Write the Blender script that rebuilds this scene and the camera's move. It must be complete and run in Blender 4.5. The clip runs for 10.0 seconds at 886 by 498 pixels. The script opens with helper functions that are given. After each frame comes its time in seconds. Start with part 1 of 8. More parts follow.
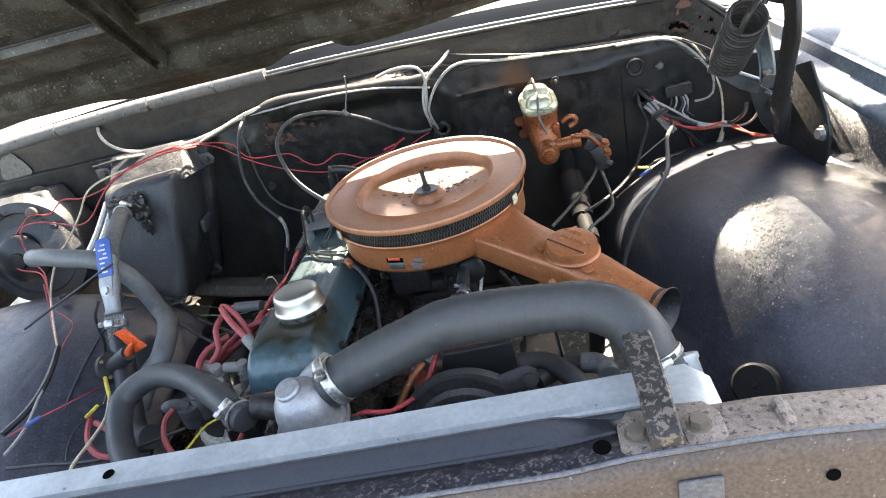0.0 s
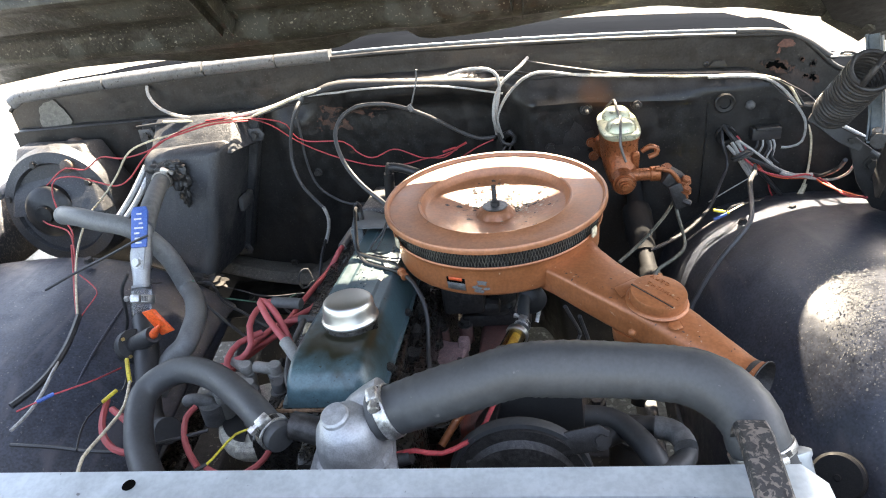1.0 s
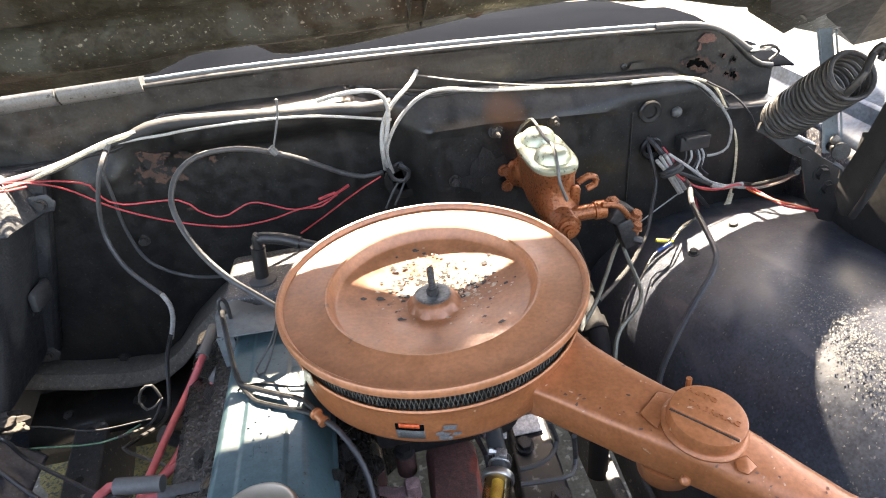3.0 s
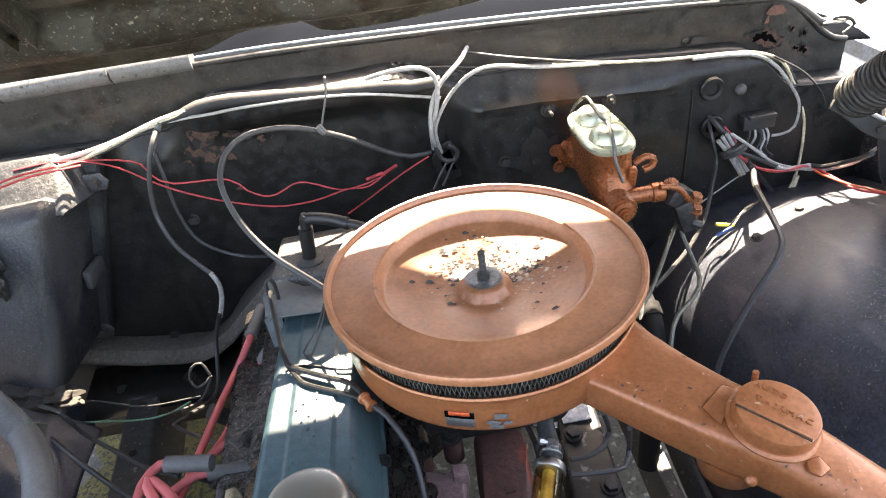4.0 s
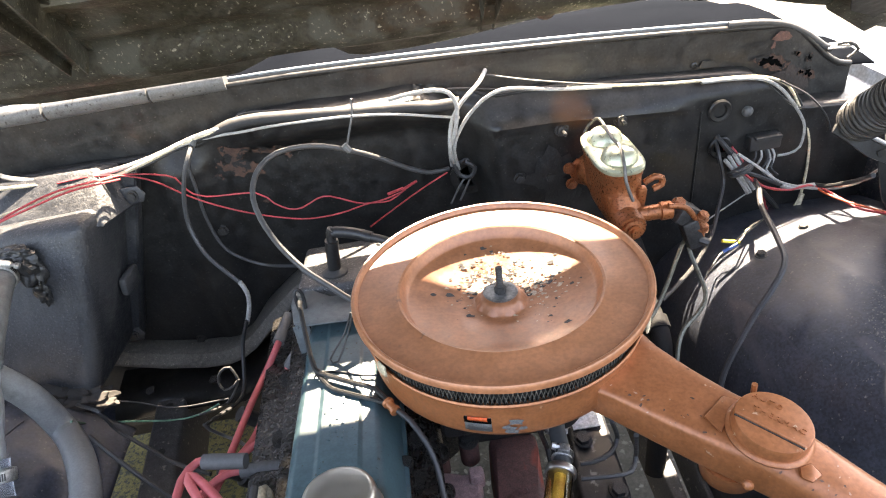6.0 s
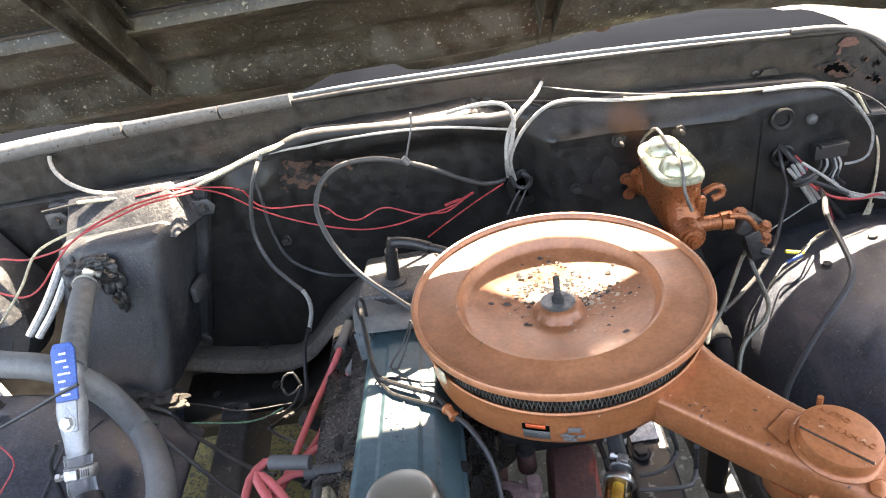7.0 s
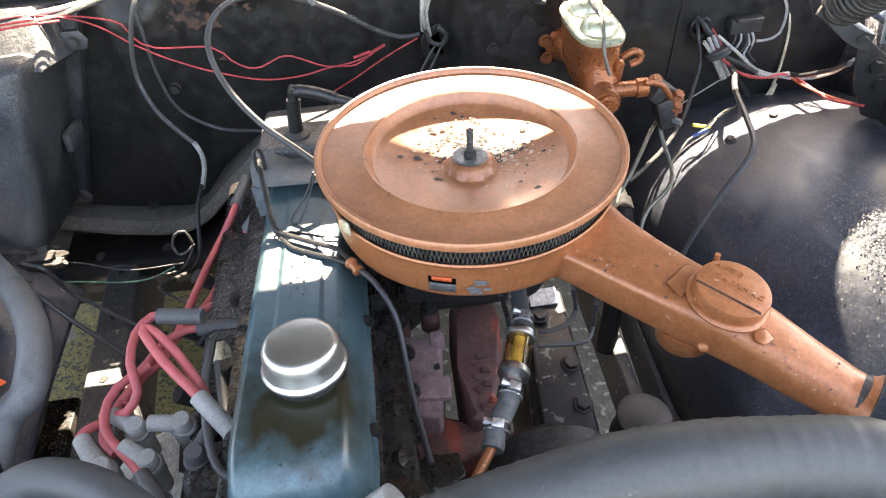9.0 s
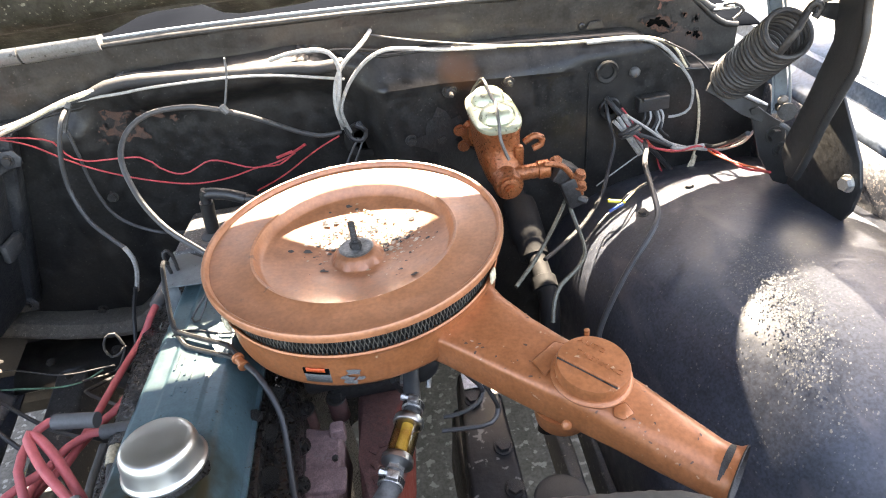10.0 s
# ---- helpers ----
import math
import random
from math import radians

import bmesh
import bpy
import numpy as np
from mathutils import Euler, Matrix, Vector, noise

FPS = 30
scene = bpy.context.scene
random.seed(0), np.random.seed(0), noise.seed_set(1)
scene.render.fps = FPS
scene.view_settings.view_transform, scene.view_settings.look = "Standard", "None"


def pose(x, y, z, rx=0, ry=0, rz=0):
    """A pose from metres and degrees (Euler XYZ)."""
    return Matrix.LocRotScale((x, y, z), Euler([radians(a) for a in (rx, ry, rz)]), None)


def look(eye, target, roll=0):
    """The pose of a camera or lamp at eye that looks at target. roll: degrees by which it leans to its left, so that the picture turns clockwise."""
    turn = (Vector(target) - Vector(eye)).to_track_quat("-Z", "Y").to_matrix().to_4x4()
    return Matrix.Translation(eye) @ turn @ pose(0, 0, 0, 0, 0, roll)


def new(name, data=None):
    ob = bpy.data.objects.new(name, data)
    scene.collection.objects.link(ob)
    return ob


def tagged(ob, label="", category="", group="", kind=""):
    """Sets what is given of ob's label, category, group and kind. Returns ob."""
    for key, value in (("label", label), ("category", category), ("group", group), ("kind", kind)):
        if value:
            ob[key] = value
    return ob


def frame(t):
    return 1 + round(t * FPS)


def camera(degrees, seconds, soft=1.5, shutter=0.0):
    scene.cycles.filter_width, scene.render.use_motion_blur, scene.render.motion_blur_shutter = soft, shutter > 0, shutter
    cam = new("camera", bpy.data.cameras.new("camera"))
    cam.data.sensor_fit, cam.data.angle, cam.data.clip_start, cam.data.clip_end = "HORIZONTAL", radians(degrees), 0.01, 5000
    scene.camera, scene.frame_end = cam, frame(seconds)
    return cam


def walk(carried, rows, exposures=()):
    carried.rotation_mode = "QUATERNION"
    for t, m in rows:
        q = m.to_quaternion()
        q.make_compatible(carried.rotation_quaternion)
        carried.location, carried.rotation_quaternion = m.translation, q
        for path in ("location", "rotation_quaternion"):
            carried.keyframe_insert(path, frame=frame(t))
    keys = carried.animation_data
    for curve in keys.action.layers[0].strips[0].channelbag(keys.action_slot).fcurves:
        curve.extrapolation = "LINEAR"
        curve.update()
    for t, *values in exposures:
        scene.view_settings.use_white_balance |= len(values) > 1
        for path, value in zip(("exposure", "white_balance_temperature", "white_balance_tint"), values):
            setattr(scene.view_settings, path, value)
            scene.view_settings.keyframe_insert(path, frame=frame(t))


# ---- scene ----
cam = camera(68.0, 10.0, 1.1)
PATH = [
    (0, (0.139, 0.106, 1.377), (-0.112, 1.836, 0.405), -15.5),
    (0.5, (0.117, 0.135, 1.397), (-0.127, 1.853, 0.403), -8.9),
    (1, (0.061, 0.182, 1.384), (-0.216, 1.901, 0.401), -7.8),
    (1.5, (-0.002, 0.299, 1.374), (-0.059, 2.026, 0.368), -5.7),
    (2, (-0.047, 0.389, 1.367), (0.22, 2.021, 0.242), -2.3),
    (2.5, (-0.053, 0.452, 1.371), (0.269, 2.097, 0.278), -2.6),
    (2.7, (-0.049, 0.463, 1.37), (0.253, 2.12, 0.291), -4.4),
    (3.8, (-0.048, 0.501, 1.378), (0.066, 2.154, 0.258), -7.7),
    (4, (-0.054, 0.496, 1.363), (0.043, 2.149, 0.24), -8.1),
    (4.5, (-0.067, 0.506, 1.372), (0.03, 2.083, 0.146), -6.0),
    (5, (-0.065, 0.481, 1.382), (0.023, 2.076, 0.178), -7.5),
    (5.5, (-0.062, 0.473, 1.397), (0.002, 2.103, 0.24), -7.7),
    (5.7, (-0.062, 0.472, 1.397), (0.015, 2.116, 0.261), -7.7),
    (6.8, (-0.072, 0.452, 1.401), (-0.125, 2.149, 0.343), -10.3),
    (7, (-0.07, 0.454, 1.405), (-0.154, 2.15, 0.349), -10.7),
    (7.5, (-0.073, 0.447, 1.4), (-0.141, 2.162, 0.373), -10.2),
    (8, (-0.071, 0.465, 1.398), (-0.035, 2.192, 0.39), -9.4),
    (8.5, (-0.066, 0.482, 1.386), (0.055, 2.067, 0.172), -7.9),
    (9, (-0.077, 0.463, 1.358), (0.073, 1.924, 0.0), -3.3),
    (9.5, (-0.048, 0.445, 1.369), (0.137, 1.979, 0.098), -8.1),
    (10, (0.052, 0.435, 1.363), (0.186, 2.057, 0.2), -7.4),
]
walk(cam, [(t, look(eye, target, roll)) for t, eye, target, roll in PATH],
     exposures=[(0.0, 3.14, 7850, 11), (0.5, 3.42, 7880, 11), (1.0, 3.26, 7900, 12), (1.5, 3.44, 7980, 13), (2.0, 3.50, 8050, 13), (2.7, 3.50, 8150, 14), (4.5, 3.54, 8250, 15), (5.7, 3.53, 8250, 15), (7.5, 3.68, 8250, 15), (9.0, 3.81, 8200, 14), (10.0, 3.78, 8150, 14)])

from mathutils.bvhtree import BVHTree

# ---- world and light ----
world = bpy.data.worlds.new("world")
scene.world = world
world.use_nodes = True
wn = world.node_tree.nodes
sky = wn.new("ShaderNodeTexSky")
sky.sky_type, sky.sun_disc = "NISHITA", False
SUN_AZ, SUN_EL = radians(30), radians(60.0)      # azimuth from +y towards +x
sky.sun_elevation, sky.sun_rotation = SUN_EL, SUN_AZ
sky.dust_density, sky.ozone_density = 3.0, 0.6
world.node_tree.links.new(sky.outputs[0], wn["Background"].inputs[0])
wn["Background"].inputs[1].default_value = 0.15
sun = new("sun", bpy.data.lights.new("sun", "SUN"))
sun.data.energy, sun.data.angle, sun.data.color = 6.5, radians(0.5), (1.0, 0.95, 0.86)
sun.matrix_world = look((0, 0, 5), (-math.sin(SUN_AZ) * math.cos(SUN_EL), -math.cos(SUN_AZ) * math.cos(SUN_EL), 5 - math.sin(SUN_EL)))
# added spot lamp, source unseen, for low sunlight through the gap behind the hood
low_spot = new("added_low_spot", bpy.data.lights.new("added_low_spot", "SPOT"))
low_spot.data.energy, low_spot.data.color, low_spot.data.shadow_soft_size = 800.0, (1.0, 0.95, 0.86), 0.025
low_spot.data.spot_size, low_spot.data.spot_blend = radians(12.3), 0.08
low_spot.matrix_world = look((0.0, 4.80, 3.05), (0.235, 1.0, 0.95))


# ---- materials ----
def mat(name, col, rough=0.5, metal=0.0, col2=None, scale=8.0, amount=0.5, bump=0.0, bscale=60.0,
        speck=None, sscale=120.0, sthr=0.68, rough2=None, emit=0.0, patch=None, pscale=5.0, pthr=0.6, fine=0.38, mid=0.6, stain_or_glow=None, spec=0.5, streak=None):
    """Paint, metal or rubber: two tones in large clouds, fine specks, patches of wear or painted glow, and a fine
    relief.
    """
    m = bpy.data.materials.new(name)
    m.use_nodes = True
    t = m.node_tree
    b = t.nodes["Principled BSDF"]
    co = t.nodes.new("ShaderNodeTexCoord")
    out = None

    def noise_fac(sc, lo, hi, detail=6.0, dist=0.0):
        n = t.nodes.new("ShaderNodeTexNoise")
        n.inputs["Scale"].default_value, n.inputs["Detail"].default_value = sc, detail
        n.inputs["Distortion"].default_value = dist
        t.links.new(co.outputs["Object"], n.inputs["Vector"])
        r = t.nodes.new("ShaderNodeMapRange")
        r.inputs[1].default_value, r.inputs[2].default_value = lo, hi
        t.links.new(n.outputs[0], r.inputs[0])
        return r.outputs[0]

    def mix(fac, a, c):
        x = t.nodes.new("ShaderNodeMix")
        x.data_type = "RGBA"
        if isinstance(fac, float):
            x.inputs[0].default_value = fac
        else:
            t.links.new(fac, x.inputs[0])
        for sock, v in ((x.inputs[6], a), (x.inputs[7], c)):
            if isinstance(v, tuple):
                sock.default_value = (*v, 1)
            else:
                t.links.new(v, sock)
        return x.outputs[2]

    col2 = col2 or tuple(0.65 * c for c in col)
    f1 = noise_fac(scale, 0.5 - 0.25 / max(amount, 0.05) * 0.5, 0.5 + 0.25)
    out = mix(f1, col, col2)
    f2 = noise_fac(scale * 9, 0.35, 0.68)
    out = mix(f2, out, mix(mid, out, tuple(min(1.0, c * 1.7 + 0.012) for c in col)))
    f3 = noise_fac(scale * 42, 0.38, 0.66, 3.0)
    dark = t.nodes.new("ShaderNodeMix")
    dark.data_type, dark.blend_type = "RGBA", "MULTIPLY"
    t.links.new(f3, dark.inputs[0])
    t.links.new(out, dark.inputs[6])
    dark.inputs[7].default_value = (1 - fine, 1 - fine, 1 - fine, 1)
    out = dark.outputs[2]
    if patch:
        fp = noise_fac(pscale, pthr - 0.05, pthr, 8.0, 0.6)
        if stain_or_glow:                      # patch round one spot: the cover's grime, the firewall's painted orange glow
            ds = t.nodes.new("ShaderNodeVectorMath")
            ds.operation = "DISTANCE"
            ds.inputs[1].default_value = stain_or_glow[:3]
            t.links.new(co.outputs["Object"], ds.inputs[0])
            ns = t.nodes.new("ShaderNodeTexNoise")
            ns.inputs["Scale"].default_value, ns.inputs["Detail"].default_value = pscale, 8.0
            t.links.new(co.outputs["Object"], ns.inputs["Vector"])
            ad = t.nodes.new("ShaderNodeMath")
            ad.operation = "MULTIPLY_ADD"
            ad.inputs[1].default_value = -stain_or_glow[3] * 1.6
            t.links.new(ns.outputs[0], ad.inputs[0])
            t.links.new(ds.outputs["Value"], ad.inputs[2])
            sr = t.nodes.new("ShaderNodeMapRange")
            far, near = stain_or_glow[4:] or (0.45, -0.25)
            sr.inputs[1].default_value, sr.inputs[2].default_value = stain_or_glow[3] * far, stain_or_glow[3] * near
            t.links.new(ad.outputs[0], sr.inputs[0])
            fp = sr.outputs[0]
        out = mix(fp, out, patch)
    if streak:                         # rubbed smears, drawn out along one way
        mp = t.nodes.new("ShaderNodeMapping")
        mp.inputs["Scale"].default_value = streak[1]
        t.links.new(co.outputs["Object"], mp.inputs[0])
        nz = t.nodes.new("ShaderNodeTexNoise")
        nz.inputs["Scale"].default_value, nz.inputs["Detail"].default_value, nz.inputs["Distortion"].default_value = 1.0, 7.0, 0.8
        t.links.new(mp.outputs[0], nz.inputs["Vector"])
        zr = t.nodes.new("ShaderNodeMapRange")
        zr.inputs[1].default_value, zr.inputs[2].default_value, zr.inputs[4].default_value = streak[2], streak[2] + 0.16, 0.8
        t.links.new(nz.outputs[0], zr.inputs[0])
        out = mix(zr.outputs[0], out, streak[0])
    if speck:
        fs = noise_fac(sscale, sthr - 0.08, sthr - 0.02, 3.0)
        out = mix(fs, out, speck)
    t.links.new(out, b.inputs["Base Color"])
    b.inputs["Metallic"].default_value = metal
    b.inputs["Specular IOR Level"].default_value = spec
    rr = t.nodes.new("ShaderNodeMapRange")
    t.links.new(f2, rr.inputs[0])
    rr.inputs[3].default_value, rr.inputs[4].default_value = rough, rough2 if rough2 is not None else min(1.0, rough + 0.2)
    t.links.new(rr.outputs[0], b.inputs["Roughness"])
    if bump:
        n = t.nodes.new("ShaderNodeTexNoise")
        n.inputs["Scale"].default_value, n.inputs["Detail"].default_value = bscale, 5.0
        t.links.new(co.outputs["Object"], n.inputs["Vector"])
        bp = t.nodes.new("ShaderNodeBump")
        bp.inputs["Strength"].default_value, bp.inputs["Distance"].default_value = bump, 0.002
        t.links.new(n.outputs[0], bp.inputs["Height"])
        t.links.new(bp.outputs[0], b.inputs["Normal"])
    return m


COPPER = mat("copper_paint", (0.40, 0.140, 0.052), 0.33, 0.25, (0.31, 0.104, 0.039), 7, 0.6, 0.30, 70, rough2=0.44, spec=0.60, fine=0.22, mid=0.22, speck=(0.58, 0.38, 0.25), sscale=130, sthr=0.77)
COPPER_LID = mat("copper_paint_flaked", (0.37, 0.145, 0.065), 0.34, 0.18, (0.28, 0.105, 0.045), 6, 0.8, 0.10, 60, rough2=0.48, fine=0.20, mid=0.35, speck=(0.20, 0.085, 0.045), sscale=80, sthr=0.77, spec=0.75)
COPPER_BRIGHT = mat("copper_brake_paint", (0.34, 0.105, 0.034), 0.24, 0.45, (0.17, 0.065, 0.032), 34, 0.6, 0.7, 200, rough2=0.48, fine=0.25, mid=0.4)
FLAKE = mat("bare_flake", (0.042, 0.038, 0.036), 0.75, 0.0, (0.075, 0.062, 0.054), 60, 0.6, 0.3, 200)
# orange glow above the master cylinder put into the firewall paint as a patch
BLACK = mat("black_firewall_paint", (0.0100, 0.0098, 0.0096), 0.28, 0.0, (0.0175, 0.0165, 0.0155), 6, 0.7, 0.22, 90, speck=(0.045, 0.042, 0.038), sscale=260, sthr=0.735, rough2=0.52, fine=0.4, mid=0.5, spec=0.36, streak=((0.036, 0.033, 0.030), (10, 10, 5), 0.58), patch=(0.044, 0.021, 0.011), pscale=30, stain_or_glow=(0.180, 1.335, 1.022, 0.028))
COWL = mat("weathered_black_cowl", (0.0120, 0.0120, 0.0116), 0.30, 0.0, (0.020, 0.0192, 0.0184), 6, 0.7, 0.2, 120, speck=(0.050, 0.046, 0.042), sscale=260, sthr=0.735, rough2=0.5, fine=0.4, spec=0.4, streak=((0.042, 0.040, 0.036), (9, 9, 30), 0.57))
COWLTOP = mat("dark_blue_cowl_top", (0.0030, 0.0037, 0.0050), 0.8, 0.0, (0.0040, 0.0048, 0.0064), 5, 0.7, 0.08, 60, fine=0.15, spec=0.0, mid=0.0)
PUTTY = mat("grey_body_putty", (0.125, 0.122, 0.108), 0.6, 0.0, (0.085, 0.083, 0.074), 14, 0.7, 0.2, 90, fine=0.3)
RUSTRED = mat("faded_rust_bloom", (0.10, 0.045, 0.033), 0.6, 0.0, (0.065, 0.038, 0.032), 25, 0.7, 0.3, 160)
RUST = mat("rust", (0.085, 0.042, 0.027), 0.85, 0.0, (0.030, 0.021, 0.018), 55, 0.8, 0.6, 160, mid=0.3, patch=(0.014, 0.012, 0.011), pscale=70, pthr=0.55)
# darker copy of the hood paint, with the shade at its side put in
HOOD_SHADED = mat("shaded_hood_copy", (0.0085, 0.0082, 0.0070), 0.6, 0.0, (0.014, 0.0135, 0.012), 9, 0.7, 0.2, 120, spec=0.2, mid=0.3)
RUSTDARK = mat("rust_brown_bloom", (0.040, 0.027, 0.022), 0.6, 0.0, (0.018, 0.016, 0.015), 45, 0.8, 0.3, 160, mid=0.3)
HOOD = mat("hood_underside_paint", (0.0150, 0.0146, 0.0092), 0.38, 0.0, (0.030, 0.029, 0.019), 6, 0.9, 0.5, 160, speck=(0.17, 0.165, 0.13), sscale=260, sthr=0.715, rough2=0.6, fine=0.5, mid=0.7, patch=(0.042, 0.045, 0.037), pscale=13, pthr=0.57, streak=((0.105, 0.100, 0.070), (6, 16, 16), 0.60))
PLASTIC = mat("black_heater_plastic", (0.019, 0.0205, 0.024), 0.40, 0.0, (0.036, 0.037, 0.040), 9, 0.8, 0.5, 260, speck=(0.070, 0.068, 0.066), sscale=330, sthr=0.70, rough2=0.6, fine=0.45, streak=((0.075, 0.074, 0.072), (14, 14, 5), 0.56))
DOME = mat("blue_black_inner_fender", (0.0320, 0.0370, 0.0500), 0.35, 0.0, (0.046, 0.052, 0.064), 7, 0.8, 0.14, 60, speck=(0.13, 0.128, 0.118), sscale=230, sthr=0.735, rough2=0.54, fine=0.45, mid=0.6, spec=0.48, streak=((0.095, 0.089, 0.096), (26, 8, 22), 0.55))
FENDER = mat("faded_blue_grey_fender", (0.12, 0.15, 0.19), 0.35, 0.1, (0.07, 0.085, 0.11), 5, 0.7, 0.1, 60)
SUPPORT = mat("worn_black_support", (0.018, 0.020, 0.027), 0.34, 0.0, (0.032, 0.034, 0.040), 10, 0.7, 0.3, 120, patch=(0.12, 0.105, 0.10), pscale=240, pthr=0.60, rough2=0.6)
TAN = mat("scuffed_tan_support", (0.21, 0.175, 0.15), 0.5, 0.05, (0.115, 0.09, 0.075), 22, 0.8, 0.3, 120, speck=(0.05, 0.045, 0.045), sscale=200, sthr=0.67)
BEAD = mat("dark_blue_bead_paint", (0.0075, 0.0095, 0.015), 0.28, 0.0, (0.014, 0.017, 0.024), 8, 0.7, 0.25, 90, rough2=0.45, mid=0.3, fine=0.35, spec=0.40)
BROWN = mat("rusty_brown_primer", (0.075, 0.055, 0.043), 0.55, 0.05, (0.115, 0.088, 0.072), 7, 0.8, 0.3, 100, speck=(0.20, 0.175, 0.155), sscale=260, sthr=0.74, mid=0.4)
TANK = mat("silver_radiator_paint", (0.41, 0.44, 0.445), 0.29, 0.30, (0.32, 0.35, 0.355), 5, 0.6, 0.08, 150, fine=0.12, mid=0.2, speck=(0.16, 0.16, 0.16), sscale=140, sthr=0.79)
RUBBER = mat("dusty_black_rubber", (0.034, 0.035, 0.036), 0.45, 0.0, (0.052, 0.054, 0.055), 7, 0.7, 0.1, 150, speck=(0.10, 0.095, 0.09), sscale=140, sthr=0.78, fine=0.15, mid=0.3)
RUBBER_OLD = mat("greyed_rubber", (0.115, 0.117, 0.115), 0.55, 0.0, (0.065, 0.066, 0.066), 12, 0.7, 0.2, 160, fine=0.2)
GREYSTEEL = mat("dull_dark_wire", (0.13, 0.125, 0.115), 0.42, 0.5, (0.08, 0.075, 0.07), 30, 0.6)
GREYMETAL = mat("bare_grey_metal", (0.24, 0.235, 0.225), 0.45, 0.5, (0.15, 0.145, 0.14), 60, 0.7, 0.2, 200)
STEEL = mat("zinc_steel", (0.55, 0.54, 0.52), 0.32, 0.9, (0.35, 0.33, 0.30), 30, 0.6, 0.1, 200)
DARKSTEEL = mat("oily_dark_steel", (0.045, 0.042, 0.040), 0.4, 0.4, (0.02, 0.019, 0.018), 25, 0.7, 0.4, 150)
CHROME = mat("chrome", (0.64, 0.64, 0.62), 0.33, 1.0, (0.48, 0.48, 0.46), 10, 0.5, 0.0, 60, rough2=0.42, fine=0.0, mid=0.0)
ALU = mat("cast_aluminium", (0.34, 0.345, 0.35), 0.40, 0.55, (0.27, 0.275, 0.28), 14, 0.6, 0.25, 300, fine=0.15, mid=0.35)
TEAL = mat("oily_teal_engine_paint", (0.052, 0.096, 0.108), 0.28, 0.0, (0.036, 0.070, 0.082), 10, 0.8, 0.07, 110, patch=(0.018, 0.017, 0.009), pscale=46, stain_or_glow=(-0.158, 0.765, 0.95, 0.060), speck=(0.022, 0.022, 0.016), sscale=200, sthr=0.74, rough2=0.37, fine=0.2, mid=0.3)
GRIME = mat("oily_grime", (0.012, 0.011, 0.010), 0.20, 0.1, (0.020, 0.018, 0.016), 30, 0.7, 0.7, 90, mid=0.35)
IRON = mat("red_rusty_cast_iron", (0.115, 0.050, 0.043), 0.5, 0.1, (0.065, 0.038, 0.036), 16, 0.8, 0.6, 140, patch=(0.26, 0.055, 0.035), pscale=14, pthr=0.57)
PINKIRON = mat("rose_brown_cast_iron", (0.24, 0.152, 0.150), 0.6, 0.1, (0.17, 0.110, 0.106), 20, 0.7, 0.5, 160, speck=(0.24, 0.18, 0.17), sscale=110, sthr=0.72)
REDWIRE = mat("faded_red_rubber", (0.42, 0.085, 0.085), 0.5, 0.0, (0.34, 0.06, 0.06), 15, 0.5, 0.05, 120, fine=0.1, mid=0.25)
REDTHIN = mat("red_insulation", (0.42, 0.045, 0.05), 0.45)
ORANGEWIRE = mat("orange_red_insulation", (0.62, 0.10, 0.035), 0.45)
WHITEWIRE = mat("grey_white_insulation", (0.36, 0.35, 0.33), 0.42, 0.0, (0.20, 0.195, 0.18), 18, 0.7, fine=0.25, mid=0.4)
CREAM = mat("cream_insulation", (0.58, 0.50, 0.35), 0.5)
BLACKWIRE = mat("black_insulation", (0.017, 0.017, 0.018), 0.38, 0.0, (0.032, 0.032, 0.032), 30, 0.6)
TAPE = mat("dull_black_tape", (0.017, 0.017, 0.018), 0.62, 0.0, (0.030, 0.030, 0.030), 30, 0.6, 0.3, 140)
GREYWIRE = mat("grey_dusty_cable", (0.036, 0.036, 0.037), 0.40, 0.0, (0.065, 0.065, 0.065), 25, 0.6, fine=0.2)
LINE = mat("grey_green_steel_line", (0.15, 0.148, 0.115), 0.4, 0.4, (0.09, 0.09, 0.072), 20, 0.6)
GREENWIRE = mat("green_insulation", (0.09, 0.20, 0.13), 0.5)
YELLOW = mat("yellow_insulation", (0.70, 0.52, 0.05), 0.45)
BLUEPLASTIC = mat("blue_plastic", (0.035, 0.10, 0.34), 0.4, 0.0, (0.03, 0.08, 0.28), 40, 0.5)
ORANGE = mat("orange_plastic", (0.85, 0.10, 0.02), 0.4)
WHITEPL = mat("white_print", (0.7, 0.7, 0.72), 0.6)
PLUGBOOT = mat("dark_plug_boot", (0.060, 0.060, 0.060), 0.5, 0.0, (0.085, 0.084, 0.082), 30, 0.6, fine=0.15)
BOOT = mat("chalky_spark_boot", (0.27, 0.262, 0.24), 0.6, 0.0, (0.19, 0.185, 0.17), 40, 0.7, 0.1, 120, fine=0.2, mid=0.3)
CAPTAN = mat("cream_distributor_cap", (0.55, 0.53, 0.45), 0.5, 0.0, (0.40, 0.38, 0.33), 20, 0.5)
TARSEAL = mat("black_sealant", (0.011, 0.011, 0.011), 0.30, 0.0, (0.024, 0.024, 0.024), 40, 0.5, 0.5, 260)
COVERZINC = mat("yellow_zinc_cover", (0.50, 0.50, 0.37), 0.26, 0.55, (0.40, 0.43, 0.29), 20, 0.7, 0.05, 120, fine=0.15, mid=0.2)
